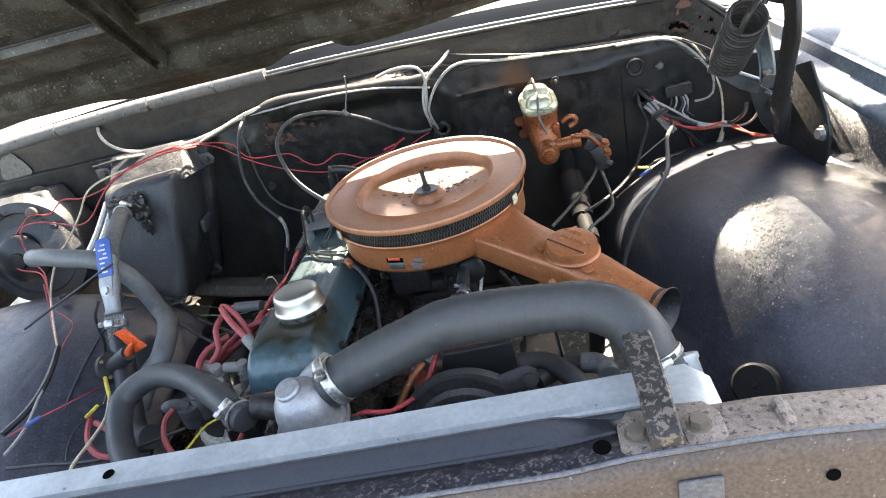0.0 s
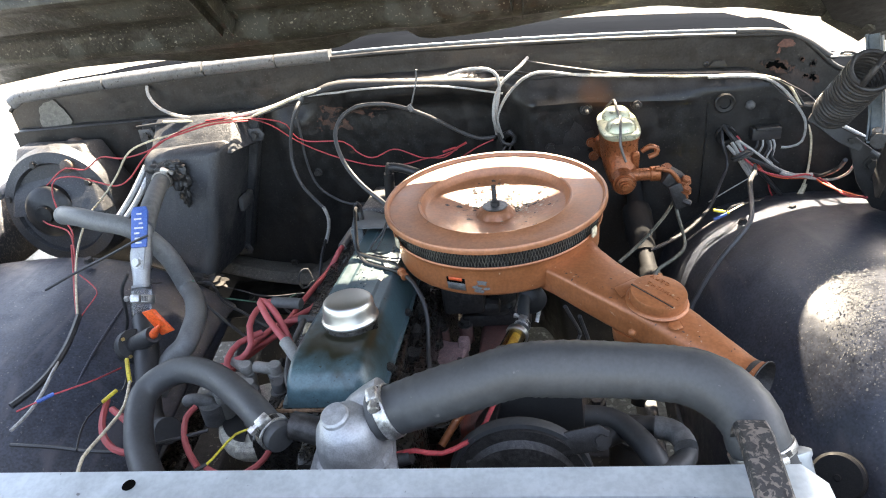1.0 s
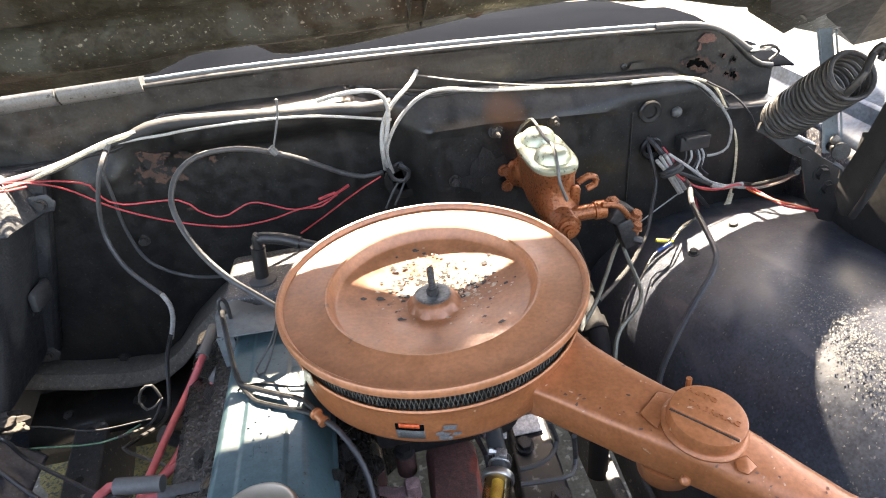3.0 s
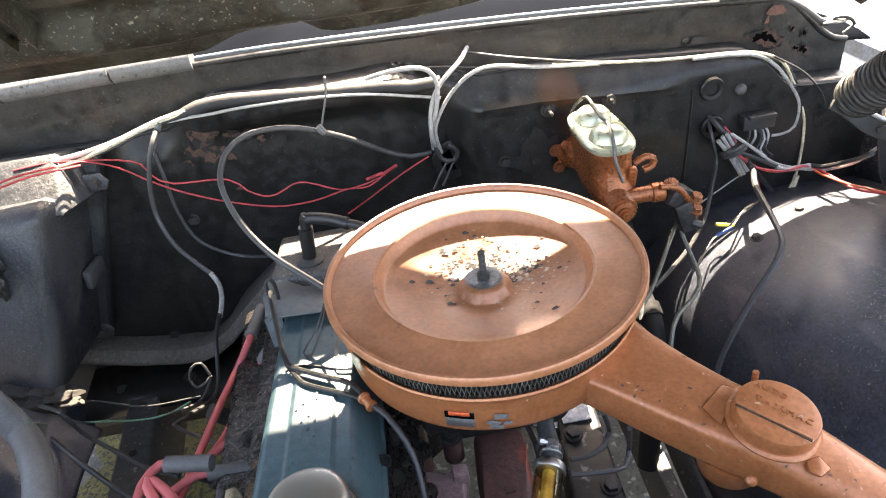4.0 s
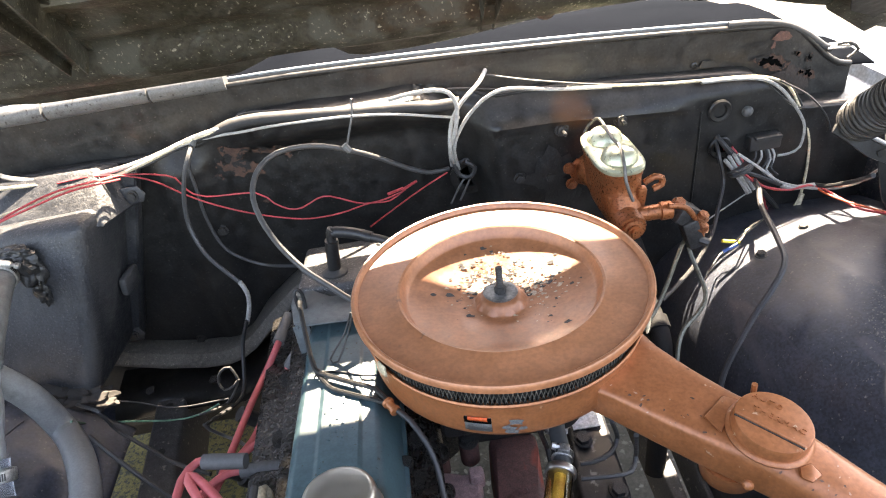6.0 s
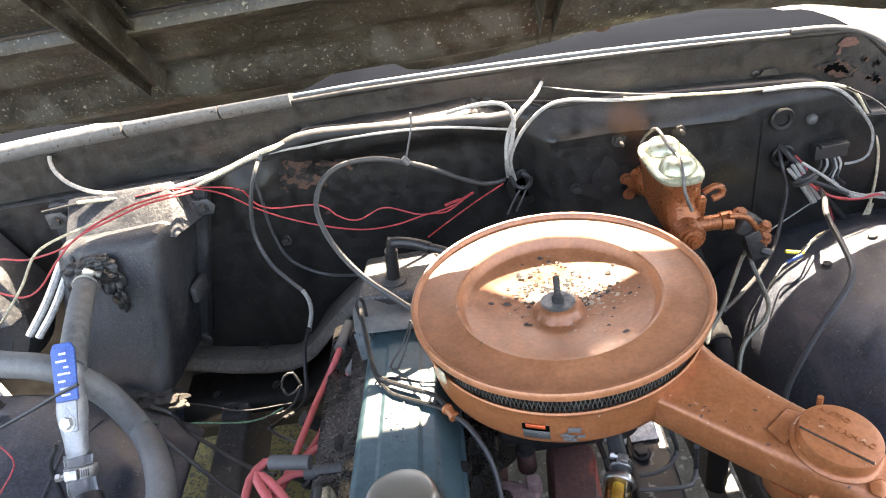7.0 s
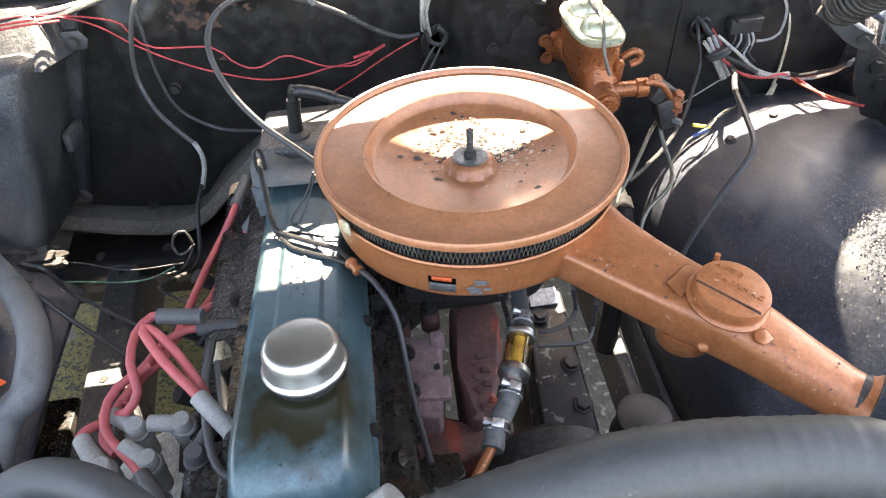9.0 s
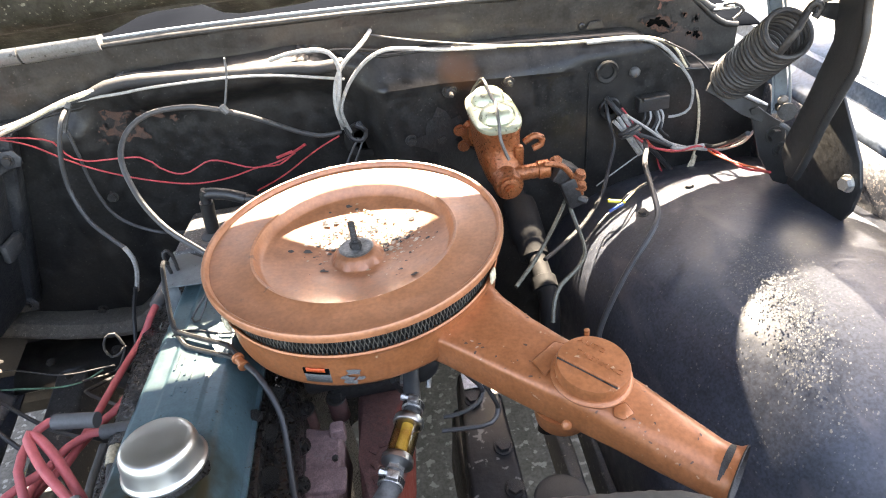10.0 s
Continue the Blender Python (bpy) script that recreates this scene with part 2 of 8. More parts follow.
BRACKET = mat("blue_grey_sheet_metal", (0.085, 0.100, 0.105), 0.38, 0.1, (0.060, 0.070, 0.075), 14, 0.7, 0.1, 90, fine=0.15, speck=(0.02, 0.02, 0.02), sscale=150, sthr=0.76)
GRIT = mat("gritty_oily_rubber", (0.055, 0.056, 0.058), 0.42, 0.0, (0.030, 0.030, 0.030), 20, 0.8, 0.5, 300, fine=0.5, speck=(0.16, 0.16, 0.155), sscale=330, sthr=0.67)
MATTEBLACK = mat("matte_black_rubber", (0.0075, 0.0075, 0.0078), 0.6, 0.0, (0.013, 0.013, 0.013), 20, 0.6, 0.2, 160, spec=0.2)
JET = mat("shiny_black_rubber", (0.010, 0.010, 0.010), 0.33, 0.0, (0.020, 0.020, 0.021), 30, 0.6, 0.2, 200)
STRIP = mat("pale_rod_and_sunlit_edge", (0.55, 0.55, 0.54), 0.32, 0.3, (0.40, 0.40, 0.40), 30, 0.6, 0.1, 120)
FLANGE = mat("dusty_tan_flange", (0.12, 0.11, 0.095), 0.6, 0.0, (0.07, 0.064, 0.056), 18, 0.8, 0.4, 160, speck=(0.22, 0.20, 0.17), sscale=220, sthr=0.72)
RUSTSTEEL = mat("browned_bolt_steel", (0.17, 0.145, 0.12), 0.45, 0.4, (0.10, 0.075, 0.06), 90, 0.7, 0.3, 200)
HINGE = mat("black_hinge_paint", (0.013, 0.0125, 0.012), 0.38, 0.1, (0.03, 0.03, 0.03), 14, 0.7, 0.2, 120)
HOLE = mat("dark_hole", (0.003, 0.003, 0.003), 0.9, 0.0, (0.004, 0.004, 0.004), 10, 0.5, spec=0.0, mid=0.0, fine=0.0)
DUSTHOSE = mat("dust_greyed_hose_rubber", (0.15, 0.152, 0.148), 0.42, 0.0, (0.10, 0.101, 0.10), 12, 0.7, 0.15, 160, fine=0.2, mid=0.3)
PAPER = mat("dark_filter_paper", (0.030, 0.027, 0.024), 0.85)
MESHWIRE = mat("filter_mesh_wire", (0.135, 0.125, 0.105), 0.45, 0.5)
FOAM = mat("cracked_seal_rubber", (0.085, 0.090, 0.094), 0.35, 0.0, (0.13, 0.135, 0.14), 10, 0.6, 0.2, 120, fine=0.25, speck=(0.03, 0.03, 0.03), sscale=160, sthr=0.70)
BRASSY = mat("brass", (0.62, 0.42, 0.16), 0.28, 0.9)
RAIL = mat("dusty_frame_rail", (0.075, 0.080, 0.086), 0.55, 0.0, (0.045, 0.048, 0.053), 12, 0.8, 0.3, 120, speck=(0.26, 0.25, 0.24), sscale=120, sthr=0.72)
GROUND = mat("shaded_gravel_ground", (0.090, 0.083, 0.072), 0.9, 0.0, (0.052, 0.048, 0.040), 3, 0.7, 0.6, 60, speck=(0.22, 0.21, 0.19), sscale=45, sthr=0.66)
MOSS = mat("dry_yellow_moss", (0.125, 0.100, 0.024), 0.95, 0.0, (0.035, 0.030, 0.012), 60, 0.9, 1.0, 160, speck=(0.02, 0.02, 0.014), sscale=110, sthr=0.60, fine=0.6)


def glass(name, col, rough=0.05):
    m = bpy.data.materials.new(name)
    m.use_nodes = True
    b = m.node_tree.nodes["Principled BSDF"]
    b.inputs["Base Color"].default_value, b.inputs["Roughness"].default_value = (*col, 1), rough
    b.inputs["Transmission Weight"].default_value, b.inputs["IOR"].default_value = 1.0, 1.45
    return m


AMBER = glass("amber_filter_glass", (0.98, 0.82, 0.50))
CLEAR = glass("clear_plastic", (0.9, 0.92, 0.92), 0.2)


# ---- builders ----
def thing(name, loc, label, category, group="", kind=""):
    ob = new(name)
    ob.location = loc
    ob.empty_display_size = 0.02
    return tagged(ob, label, category, group, kind)


def place(ob, parent):
    """Hang a part, built in world places, under its thing or part."""
    if parent is not None:
        ob.parent = parent
        if parent.parent is None:
            ob.matrix_parent_inverse = Matrix.Translation(parent.location).inverted()
    return ob


def solid(name, verts, faces, material, parent=None, label="", smooth=True):
    me = bpy.data.meshes.new(name)
    me.from_pydata([tuple(v) for v in verts], [], faces)
    me.materials.append(material)
    if smooth:
        me.shade_smooth()
        me.set_sharp_from_angle(angle=radians(42))
    me.update()
    ob = new(name, me)
    if label:
        ob["label"] = label
    return place(ob, parent)


def part(name, bm, material, parent=None, label="", smooth=True):
    bmesh.ops.recalc_face_normals(bm, faces=bm.faces)
    me = bpy.data.meshes.new(name)
    bm.to_mesh(me)
    bm.free()
    me.materials.append(material)
    if smooth:
        me.shade_smooth()
        me.set_sharp_from_angle(angle=radians(38))
    ob = new(name, me)
    if label:
        ob["label"] = label
    return place(ob, parent)


def spline(pts, step):
    """Catmull-Rom curve through pts, resampled."""
    P = [Vector(p) for p in pts]
    if len(P) == 2:
        return P
    P = [2 * P[0] - P[1]] + P + [2 * P[-1] - P[-2]]
    out = []
    for i in range(1, len(P) - 2):
        a, b, c, d = P[i - 1], P[i], P[i + 1], P[i + 2]
        n = max(2, min(40, int((c - b).length / step)))
        for k in range(n):
            u = k / n
            out.append(0.5 * ((2 * b) + (c - a) * u + (2 * a - 5 * b + 4 * c - d) * u * u + (3 * b - a - 3 * c + d) * u ** 3))
    out.append(P[-2])
    return out


def sweep(pts, radius, sides=8, step=0.012, hollow=0.0):
    """A round tube along a smooth line. radius: a number, or a function of the length run and of the share of the whole."""
    C = spline(pts, step)
    verts, faces = [], []
    tan = [(C[min(i + 1, len(C) - 1)] - C[max(i - 1, 0)]).normalized() for i in range(len(C))]
    ref = tan[0].orthogonal().normalized()
    run, total = 0.0, sum((C[i + 1] - C[i]).length for i in range(len(C) - 1))
    for i, c in enumerate(C):
        if i:
            run += (c - C[i - 1]).length
            ref = (ref - tan[i] * ref.dot(tan[i])).normalized()
        bi = tan[i].cross(ref)
        r = radius(run, run / total) if callable(radius) else radius
        for k in range(sides):
            a = 2 * math.pi * k / sides
            verts.append(c + r * (math.cos(a) * ref + math.sin(a) * bi))
    n = len(C)
    for i in range(n - 1):
        for k in range(sides):
            k2 = (k + 1) % sides
            faces.append((i * sides + k, i * sides + k2, (i + 1) * sides + k2, (i + 1) * sides + k))
    faces.append(tuple(range(sides - 1, -1, -1)))
    faces.append(tuple((n - 1) * sides + k for k in range(sides)))
    return verts, faces


def tube(name, pts, radius, material, parent=None, label="", sides=8, step=0.012):
    v, f = sweep(pts, radius, sides, step)
    return solid(name, v, f, material, parent, label)


def wire(pts, radius, material, label, category="wire", group="", name="wire", sides=7):
    return tagged(tube(name, pts, radius, material, sides=sides, step=0.01), label, category, group)


def hose(name, pts, radius, material, label, group="", sides=24, step=0.006):
    """A rubber hose: its tube, and the thick cut end at either side."""
    t = thing(name, pts[0], label, "hose", group)
    tube("tube", pts, radius, material, t, sides=sides, step=step)
    r0 = radius if not callable(radius) else radius(0.0, 0.0)
    for a, b in ((Vector(pts[0]), Vector(pts[1])), (Vector(pts[-1]), Vector(pts[-2]))):
        d = (b - a).normalized()
        lathe("cut_end", [(r0 * 0.78, -0.0006), (r0 * 0.98, -0.0006), (r0 * 1.025, 0.0006), (r0 * 1.03, 0.007), (r0 * 0.99, 0.0085)], aim(a, d), material, t, n=28, caps=False)
    return t


def aim(origin, direction):
    """A matrix whose z runs along direction, at origin."""
    return Matrix.Translation(origin) @ Vector(direction).to_track_quat("Z", "Y").to_matrix().to_4x4()


def lathe(name, profile, m, material, parent=None, label="", n=48, caps=True):
    """Turned solid: profile of (radius, height) about the z of the matrix m."""
    verts, faces = [], []
    for r, z in profile:
        for k in range(n):
            a = 2 * math.pi * k / n
            verts.append(m @ Vector((r * math.cos(a), r * math.sin(a), z)))
    for i in range(len(profile) - 1):
        for k in range(n):
            k2 = (k + 1) % n
            faces.append((i * n + k, i * n + k2, (i + 1) * n + k2, (i + 1) * n + k))
    if caps and profile[0][0] > 1e-6:
        faces.append(tuple(range(n - 1, -1, -1)))
    if caps and profile[-1][0] > 1e-6:
        faces.append(tuple((len(profile) - 1) * n + k for k in range(n)))
    return solid(name, verts, faces, material, parent, label)


def bevelled(size, m, bevel=0.002, seg=2):
    bm = bmesh.new()
    bmesh.ops.create_cube(bm, size=1.0)
    bmesh.ops.scale(bm, vec=size, verts=bm.verts)
    if bevel:
        bmesh.ops.bevel(bm, geom=bm.edges[:], offset=bevel, segments=seg, affect="EDGES", profile=0.5)
    bmesh.ops.transform(bm, matrix=m, verts=bm.verts)
    return bm


def block(name, centre, size, material, parent=None, label="", bevel=0.002, turn=(0, 0, 0)):
    return part(name, bevelled(size, pose(*centre, *turn), bevel), material, parent, label)


def plate(name, outline, m, thick, material, parent=None, label="", bevel=0.0015):
    """A flat piece with a free outline in the x, y of m, raised along its z."""
    bm = bmesh.new()
    f = bm.faces.new([bm.verts.new((x, y, 0)) for x, y in outline])
    ext = bmesh.ops.extrude_face_region(bm, geom=[f])
    bmesh.ops.translate(bm, vec=(0, 0, thick), verts=[v for v in ext["geom"] if isinstance(v, bmesh.types.BMVert)])
    if bevel:
        bmesh.ops.bevel(bm, geom=bm.edges[:], offset=bevel, segments=2, affect="EDGES", profile=0.5)
    bmesh.ops.transform(bm, matrix=m, verts=bm.verts)
    return part(name, bm, material, parent, label)


def hull(name, low, high, material, parent=None, label="", bevel=0.006, seg=3):
    """A box-like body between two outlines with the same number of corners."""
    bm = bmesh.new()
    a = [bm.verts.new(p) for p in low]
    b = [bm.verts.new(p) for p in high]
    n = len(a)
    bm.faces.new(a[::-1])
    bm.faces.new(b)
    for i in range(n):
        bm.faces.new((a[i], a[(i + 1) % n], b[(i + 1) % n], b[i]))
    if bevel:
        bmesh.ops.bevel(bm, geom=bm.edges[:], offset=bevel, segments=seg, affect="EDGES", profile=0.5)
    return part(name, bm, material, parent, label)


def loft(name, rings, material, parent=None, label="", closed=True, caps=True, thick=0.0):
    """A skin over rings of points. thick: give an open skin a wall."""
    verts = [Vector(p) for r in rings for p in r]
    n, faces = len(rings[0]), []
    for i in range(len(rings) - 1):
        for k in range(n if closed else n - 1):
            k2 = (k + 1) % n
            faces.append((i * n + k, i * n + k2, (i + 1) * n + k2, (i + 1) * n + k))
    if closed and caps:
        faces.append(tuple(range(n - 1, -1, -1)))
        faces.append(tuple((len(rings) - 1) * n + k for k in range(n)))
    ob = solid(name, verts, faces, material, parent, label)
    if thick:
        s = ob.modifiers.new("wall", "SOLIDIFY")
        s.thickness, s.offset = thick, -1
    return ob


BOLT = {}


def bolt(parent, at, direction=(0, 0, 1), size=0.008, material=STEEL, name="bolt", washer=True):
    """A hexagon head with a washer, sharing its mesh with its like."""
    key = (material.name, washer)
    if key not in BOLT:
        bm = bmesh.new()
        for r, z0, z1, n in ((1.0, 0.12, 0.95, 6), (1.35, 0.0, 0.16, 20)) if washer else ((1.0, 0.0, 0.9, 6),):
            top = bmesh.ops.create_cone(bm, cap_ends=True, segments=n, radius1=r, radius2=r * 0.96, depth=z1 - z0)
            bmesh.ops.translate(bm, vec=(0, 0, (z0 + z1) / 2), verts=top["verts"])
        me = bpy.data.meshes.new("bolt")
        bm.to_mesh(me)
        bm.free()
        me.materials.append(material)
        BOLT[key] = me
    ob = new(name, BOLT[key])
    ob.matrix_basis = aim(at, direction) @ Matrix.Rotation(random.uniform(0, 1), 4, "Z") @ Matrix.Scale(size, 4)
    return place(ob, parent)


def hose_clamp(at, direction, radius, turn=0.0, width=0.013, material=STEEL):
    """Worm-drive clamp: slotted band, screw housing and hexagon screw."""
    m = aim(at, direction)
    face = m.to_3x3().inverted() @ Vector((0.25 * math.sin(turn), -0.55, 0.80))
    m = m @ Matrix.Rotation(math.atan2(face.y, face.x) + 0.35 * math.sin(turn), 4, "Z")
    t = thing("hose_clamp", at, "slotted zinc-plated worm-drive hose clamp round a hose end", "hose clamp", "hose clamps")
    r = radius + 0.0006
    lathe("band", [(r - 0.001, -width / 2), (r + 0.0008, -width / 2), (r + 0.0012, -width / 2 + 0.0006), (r + 0.0012, width / 2 - 0.0006), (r + 0.0008, width / 2), (r - 0.001, width / 2)], m, material, t, n=40, caps=False)
    for k in range(-7, 8):
        if abs(k) > 1:
            a = k * 0.085 * 0.022 / radius
            s = bevelled((0.0008, 0.0016, width * 0.62), m @ Matrix.Rotation(a, 4, "Z") @ Matrix.Translation((r + 0.0012, 0, 0)), 0)
            part("slot", s, DARKSTEEL, t)
    k = min(1.0, 0.35 + radius / 0.030)
    part("screw_housing", bevelled((0.009 * k, 0.016 * k, width * 0.95), m @ Matrix.Translation((r + 0.0045 * k, 0, 0)), 0.002 * k), material, t)
    sc = m @ Matrix.Translation((r + 0.0055 * k, 0.007 * k, 0)) @ Matrix.Scale(k, 4) @ Matrix.Rotation(radians(-90), 4, "X")
    lathe("screw", [(0.0035, 0), (0.0035, 0.005), (0.0052, 0.005), (0.0052, 0.011), (0.003, 0.012)], sc, material, t, n=6)
    return t


def smoothstep(a, b, x):
    u = min(1.0, max(0.0, (x - a) / (b - a)))
    return u * u * (3 - 2 * u)


def bars(parent, material, m, rows, height=0.004, depth=0.0008, name="lettering"):
    """Unreadable writing as short raised bars: rows of (x, y, length) in the plane of m, joined in one mesh."""
    bm = bmesh.new()
    for x, y, w in rows:
        b = bmesh.ops.create_cube(bm, size=1.0)
        bmesh.ops.transform(bm, matrix=m @ Matrix.Translation((x, y, depth / 2)) @ Matrix.Diagonal((w, height, depth, 1)), verts=b["verts"])
    return part(name, bm, material, parent, smooth=False)


def letters(text, m, size, material, parent, depth=0.0008, name="lettering"):
    """Raised letters in the built-in font, as a mesh."""
    cu = bpy.data.curves.new(name, "FONT")
    cu.body, cu.size, cu.extrude, cu.align_x, cu.align_y = text, size, depth, "CENTER", "CENTER"
    cu.resolution_u, cu.space_character = 3, 1.3
    tmp = bpy.data.objects.new(name, cu)
    scene.collection.objects.link(tmp)
    me = bpy.data.meshes.new_from_object(tmp.evaluated_get(bpy.context.evaluated_depsgraph_get()))
    bpy.data.objects.remove(tmp)
    me.transform(m)
    me.materials.clear()
    me.materials.append(material)
    ob = new(name, me)
    return place(ob, parent)


# ---- ground ----
g = 60.0
solid("ground", [(-g, -g, 0), (g, -g, 0), (g, g, 0), (-g, g, 0)], [(0, 1, 2, 3)], GROUND)
tagged(bpy.data.objects["ground"], "pale concrete ground with dry yellow moss", "ground", kind="structure")


# plain closing walls: cab floor, sills and rear, and the lower front
cab = thing("cab_underbody", (-0.17, 2.4, 0.4), "plain dark cab floor and sills behind the firewall", "truck body", kind="structure")
UNDER = mat("dark_underbody", (0.03, 0.03, 0.03), 0.7)
block("floor_pan", (-0.17, 2.46, 0.50), (1.9, 2.1, 0.04), UNDER, cab)
for sx in (-1.12, 0.78):
    block("sill", (sx, 2.46, 0.36), (0.05, 2.1, 0.26), FENDER, cab)
block("rear_wall", (-0.17, 3.50, 0.36), (1.9, 0.05, 0.26), UNDER, cab)


# ---- firewall and cowl ----
def crown(x):
    """Height of the cowl's upper edge."""
    u = (x + 0.21) / 0.80
    return 1.127 - 0.028 * abs(u) ** 2.2 - 0.062 * smoothstep(0.89, 1.03, abs(u)) - 0.020 * max(0.0, x + 0.2)


def cowl_foot(x):
    """Height of the line where the cowl's face meets the firewall."""
    left, mid, right = 1.038, 1.083, 1.050 - 0.07 * max(0.0, x - 0.15) - 0.055 * smoothstep(0.44, 0.53, x)
    a = smoothstep(-0.36, -0.26, x)
    b = smoothstep(-0.03, 0.08, x)
    return (left * (1 - a) + mid * a) * (1 - b) + right * b


def fw_y(x, z):
    """The firewall's relief: a flat driver's side, a deep bay behind the engine and a ridge above it."""
    side = smoothstep(0.015, 0.075, x - 0.10 * max(0.0, 0.95 - z))
    bay = 1.372 + 0.10 * max(0.0, 0.98 - z)
    outer = 1.352 + 0.12 * max(0.0, 0.98 - z)
    edge = smoothstep(-0.42, -0.375, x)
    left = outer * (1 - edge) + bay * edge
    flat = 1.325 + 0.9 * max(0.0, z - 1.012) * 0.8
    y = left * (1 - side) + flat * side
    r = smoothstep(-0.315, -0.25, x) * (1 - smoothstep(-0.03, 0.06, x))
    zr = z + 0.030 * smoothstep(-0.06, 0.05, x)
    lift = smoothstep(1.010, 1.052, zr) * (1 - smoothstep(1.074, 1.083, zr))
    y -= 0.036 * r * lift
    rim = smoothstep(-0.43, -0.385, x) * (1 - smoothstep(-0.375, -0.33, x))
    y -= 0.018 * rim * (1 - smoothstep(1.0, 1.05, z))
    zc = 1.010 - 0.05 * max(0.0, x - 0.16)
    y -= 0.0045 * smoothstep(0.04, 0.10, x) * (1 - smoothstep(0.34, 0.365, x)) * math.exp(-((z - zc) / 0.006) ** 2)
    return y


def relief(name, x0, x1, z0, z1, nx, nz, f, material, parent, back):
    """A pressed sheet y = f(x, z) with a wall behind it; z0 and z1 are functions of x."""
    verts, faces = [], []
    for layer in (0, 1):
        for j in range(nz + 1):
            for i in range(nx + 1):
                x = x0 + (x1 - x0) * i / nx
                z = z0(x) + (z1(x) - z0(x)) * j / nz
                verts.append((x, f(x, z) + layer * back, z))
    n, w = (nx + 1) * (nz + 1), nx + 1
    for j in range(nz):
        for i in range(nx):
            a = j * w + i
            faces.append((a, a + 1, a + w + 1, a + w))
            faces.append((n + a, n + a + w, n + a + w + 1, n + a + 1))
    for i in range(nx):
        faces.append((i, n + i, n + i + 1, i + 1))
        a = nz * w + i
        faces.append((a, a + 1, n + a + 1, n + a))
    for j in range(nz):
        a = j * w
        faces.append((a, a + w, n + a + w, n + a))
        a += nx
        faces.append((a, n + a, n + a + w, a + w))
    return solid(name, verts, faces, material, parent)


firewall = thing("firewall", (-0.15, 1.35, 0.45), "black painted pressed-steel firewall with dust and rust patches", "firewall", kind="structure")
relief("firewall_panel", -0.96, 0.66, lambda x: 0.45, lambda x: cowl_foot(x), 190, 110, fw_y, BLACK, firewall, 0.003)
cowl = thing("cowl_panel", (-0.17, 1.37, 1.05), "weathered black cowl panel above the firewall, rusted through at one end", "cowl panel", kind="structure")
relief("cowl_face", -0.96, 0.62, lambda x: cowl_foot(x) - 0.002, lambda x: crown(x) - 0.008, 120, 8,
       lambda x, z: 1.368 - 0.002 * math.sin(40 * x), COWL, cowl, 0.003)
# rolled upper edge of the cowl, and the top sheet behind it
tube("cowl_lip", [(x / 50.0, 1.370, crown(x / 50.0) - 0.008) for x in range(-48, 32)], 0.0045, COWL, cowl, sides=10)
loft("cowl_top", [[(x / 50.0, 1.372, crown(x / 50.0) - 0.011), (x / 50.0, 1.40, crown(x / 50.0) - 0.006), (x / 50.0, 1.44, crown(x / 50.0) - 0.004), (x / 50.0, 1.50, crown(x / 50.0) - 0.007), (x / 50.0, 1.56, crown(x / 50.0) - 0.022), (x / 50.0, 1.75, crown(x / 50.0) - 0.045)] for x in range(-48, 34)],
     COWLTOP, cowl, "dark blue-grey cowl top", closed=False, thick=0.002)
# ledge closing the step between the cowl's foot and the firewall
loft("ledge", [[(x / 60.0, fw_y(x / 60.0, cowl_foot(x / 60.0)), cowl_foot(x / 60.0)), (x / 60.0, 1.372, cowl_foot(x / 60.0) + 0.003)] for x in range(-57, 38)],
     COWL, cowl, closed=False, thick=0.002)


def blob(name, cx, cz, r, material, parent, f=fw_y, off=0.0025, n=26, seed=1, sx=1.0, wob=1.0):
    """An uneven patch lying on the firewall."""
    rnd = random.Random(seed)
    ph = [rnd.uniform(0, 6.28) for _ in range(6)]
    verts = [(cx, f(cx, cz) - off, cz)]
    for ring in (0.5, 1.0):
        for k in range(n):
            a = 2 * math.pi * k / n
            rr = r * ring * (1 + wob * (0.28 * math.sin(2 * a + ph[0]) + 0.22 * math.sin(3 * a + ph[1]) + 0.18 * math.sin(5 * a + ph[2]) + 0.15 * math.sin(9 * a + ph[3])))
            x, z = cx + rr * sx * math.cos(a), cz + rr * math.sin(a)
            verts.append((x, f(x, z) - off, z))
    faces = [(0, 1 + k, 1 + (k + 1) % n) for k in range(n)]
    faces += [(1 + k, 1 + n + k, 1 + n + (k + 1) % n, 1 + (k + 1) % n) for k in range(n)]
    return solid(name, verts, faces, material, parent)


for i, (x, z, r, sx) in enumerate(((-0.308, 1.004, 0.021, 1.1), (-0.262, 1.020, 0.009, 1.7), (-0.285, 0.992, 0.010, 1.0), (-0.213, 1.020, 0.006, 1.6), (-0.283, 0.935, 0.005, 1.0), (-0.300, 1.022, 0.008, 1.8), (-0.240, 1.026, 0.005, 1.5), (-0.338, 0.990, 0.005, 1.2), (-0.330, 1.008, 0.006, 0.9), (-0.231, 1.008, 0.004, 1.4), (-0.188, 1.026, 0.004, 1.3))):
    blob("rust_patch", x, z, r, RUST, firewall, off=0.0022 + 0.0005 * i, seed=10 + i, sx=sx)
def cowl_f(x, z):
    return 1.368 - 0.002 * math.sin(40 * x)


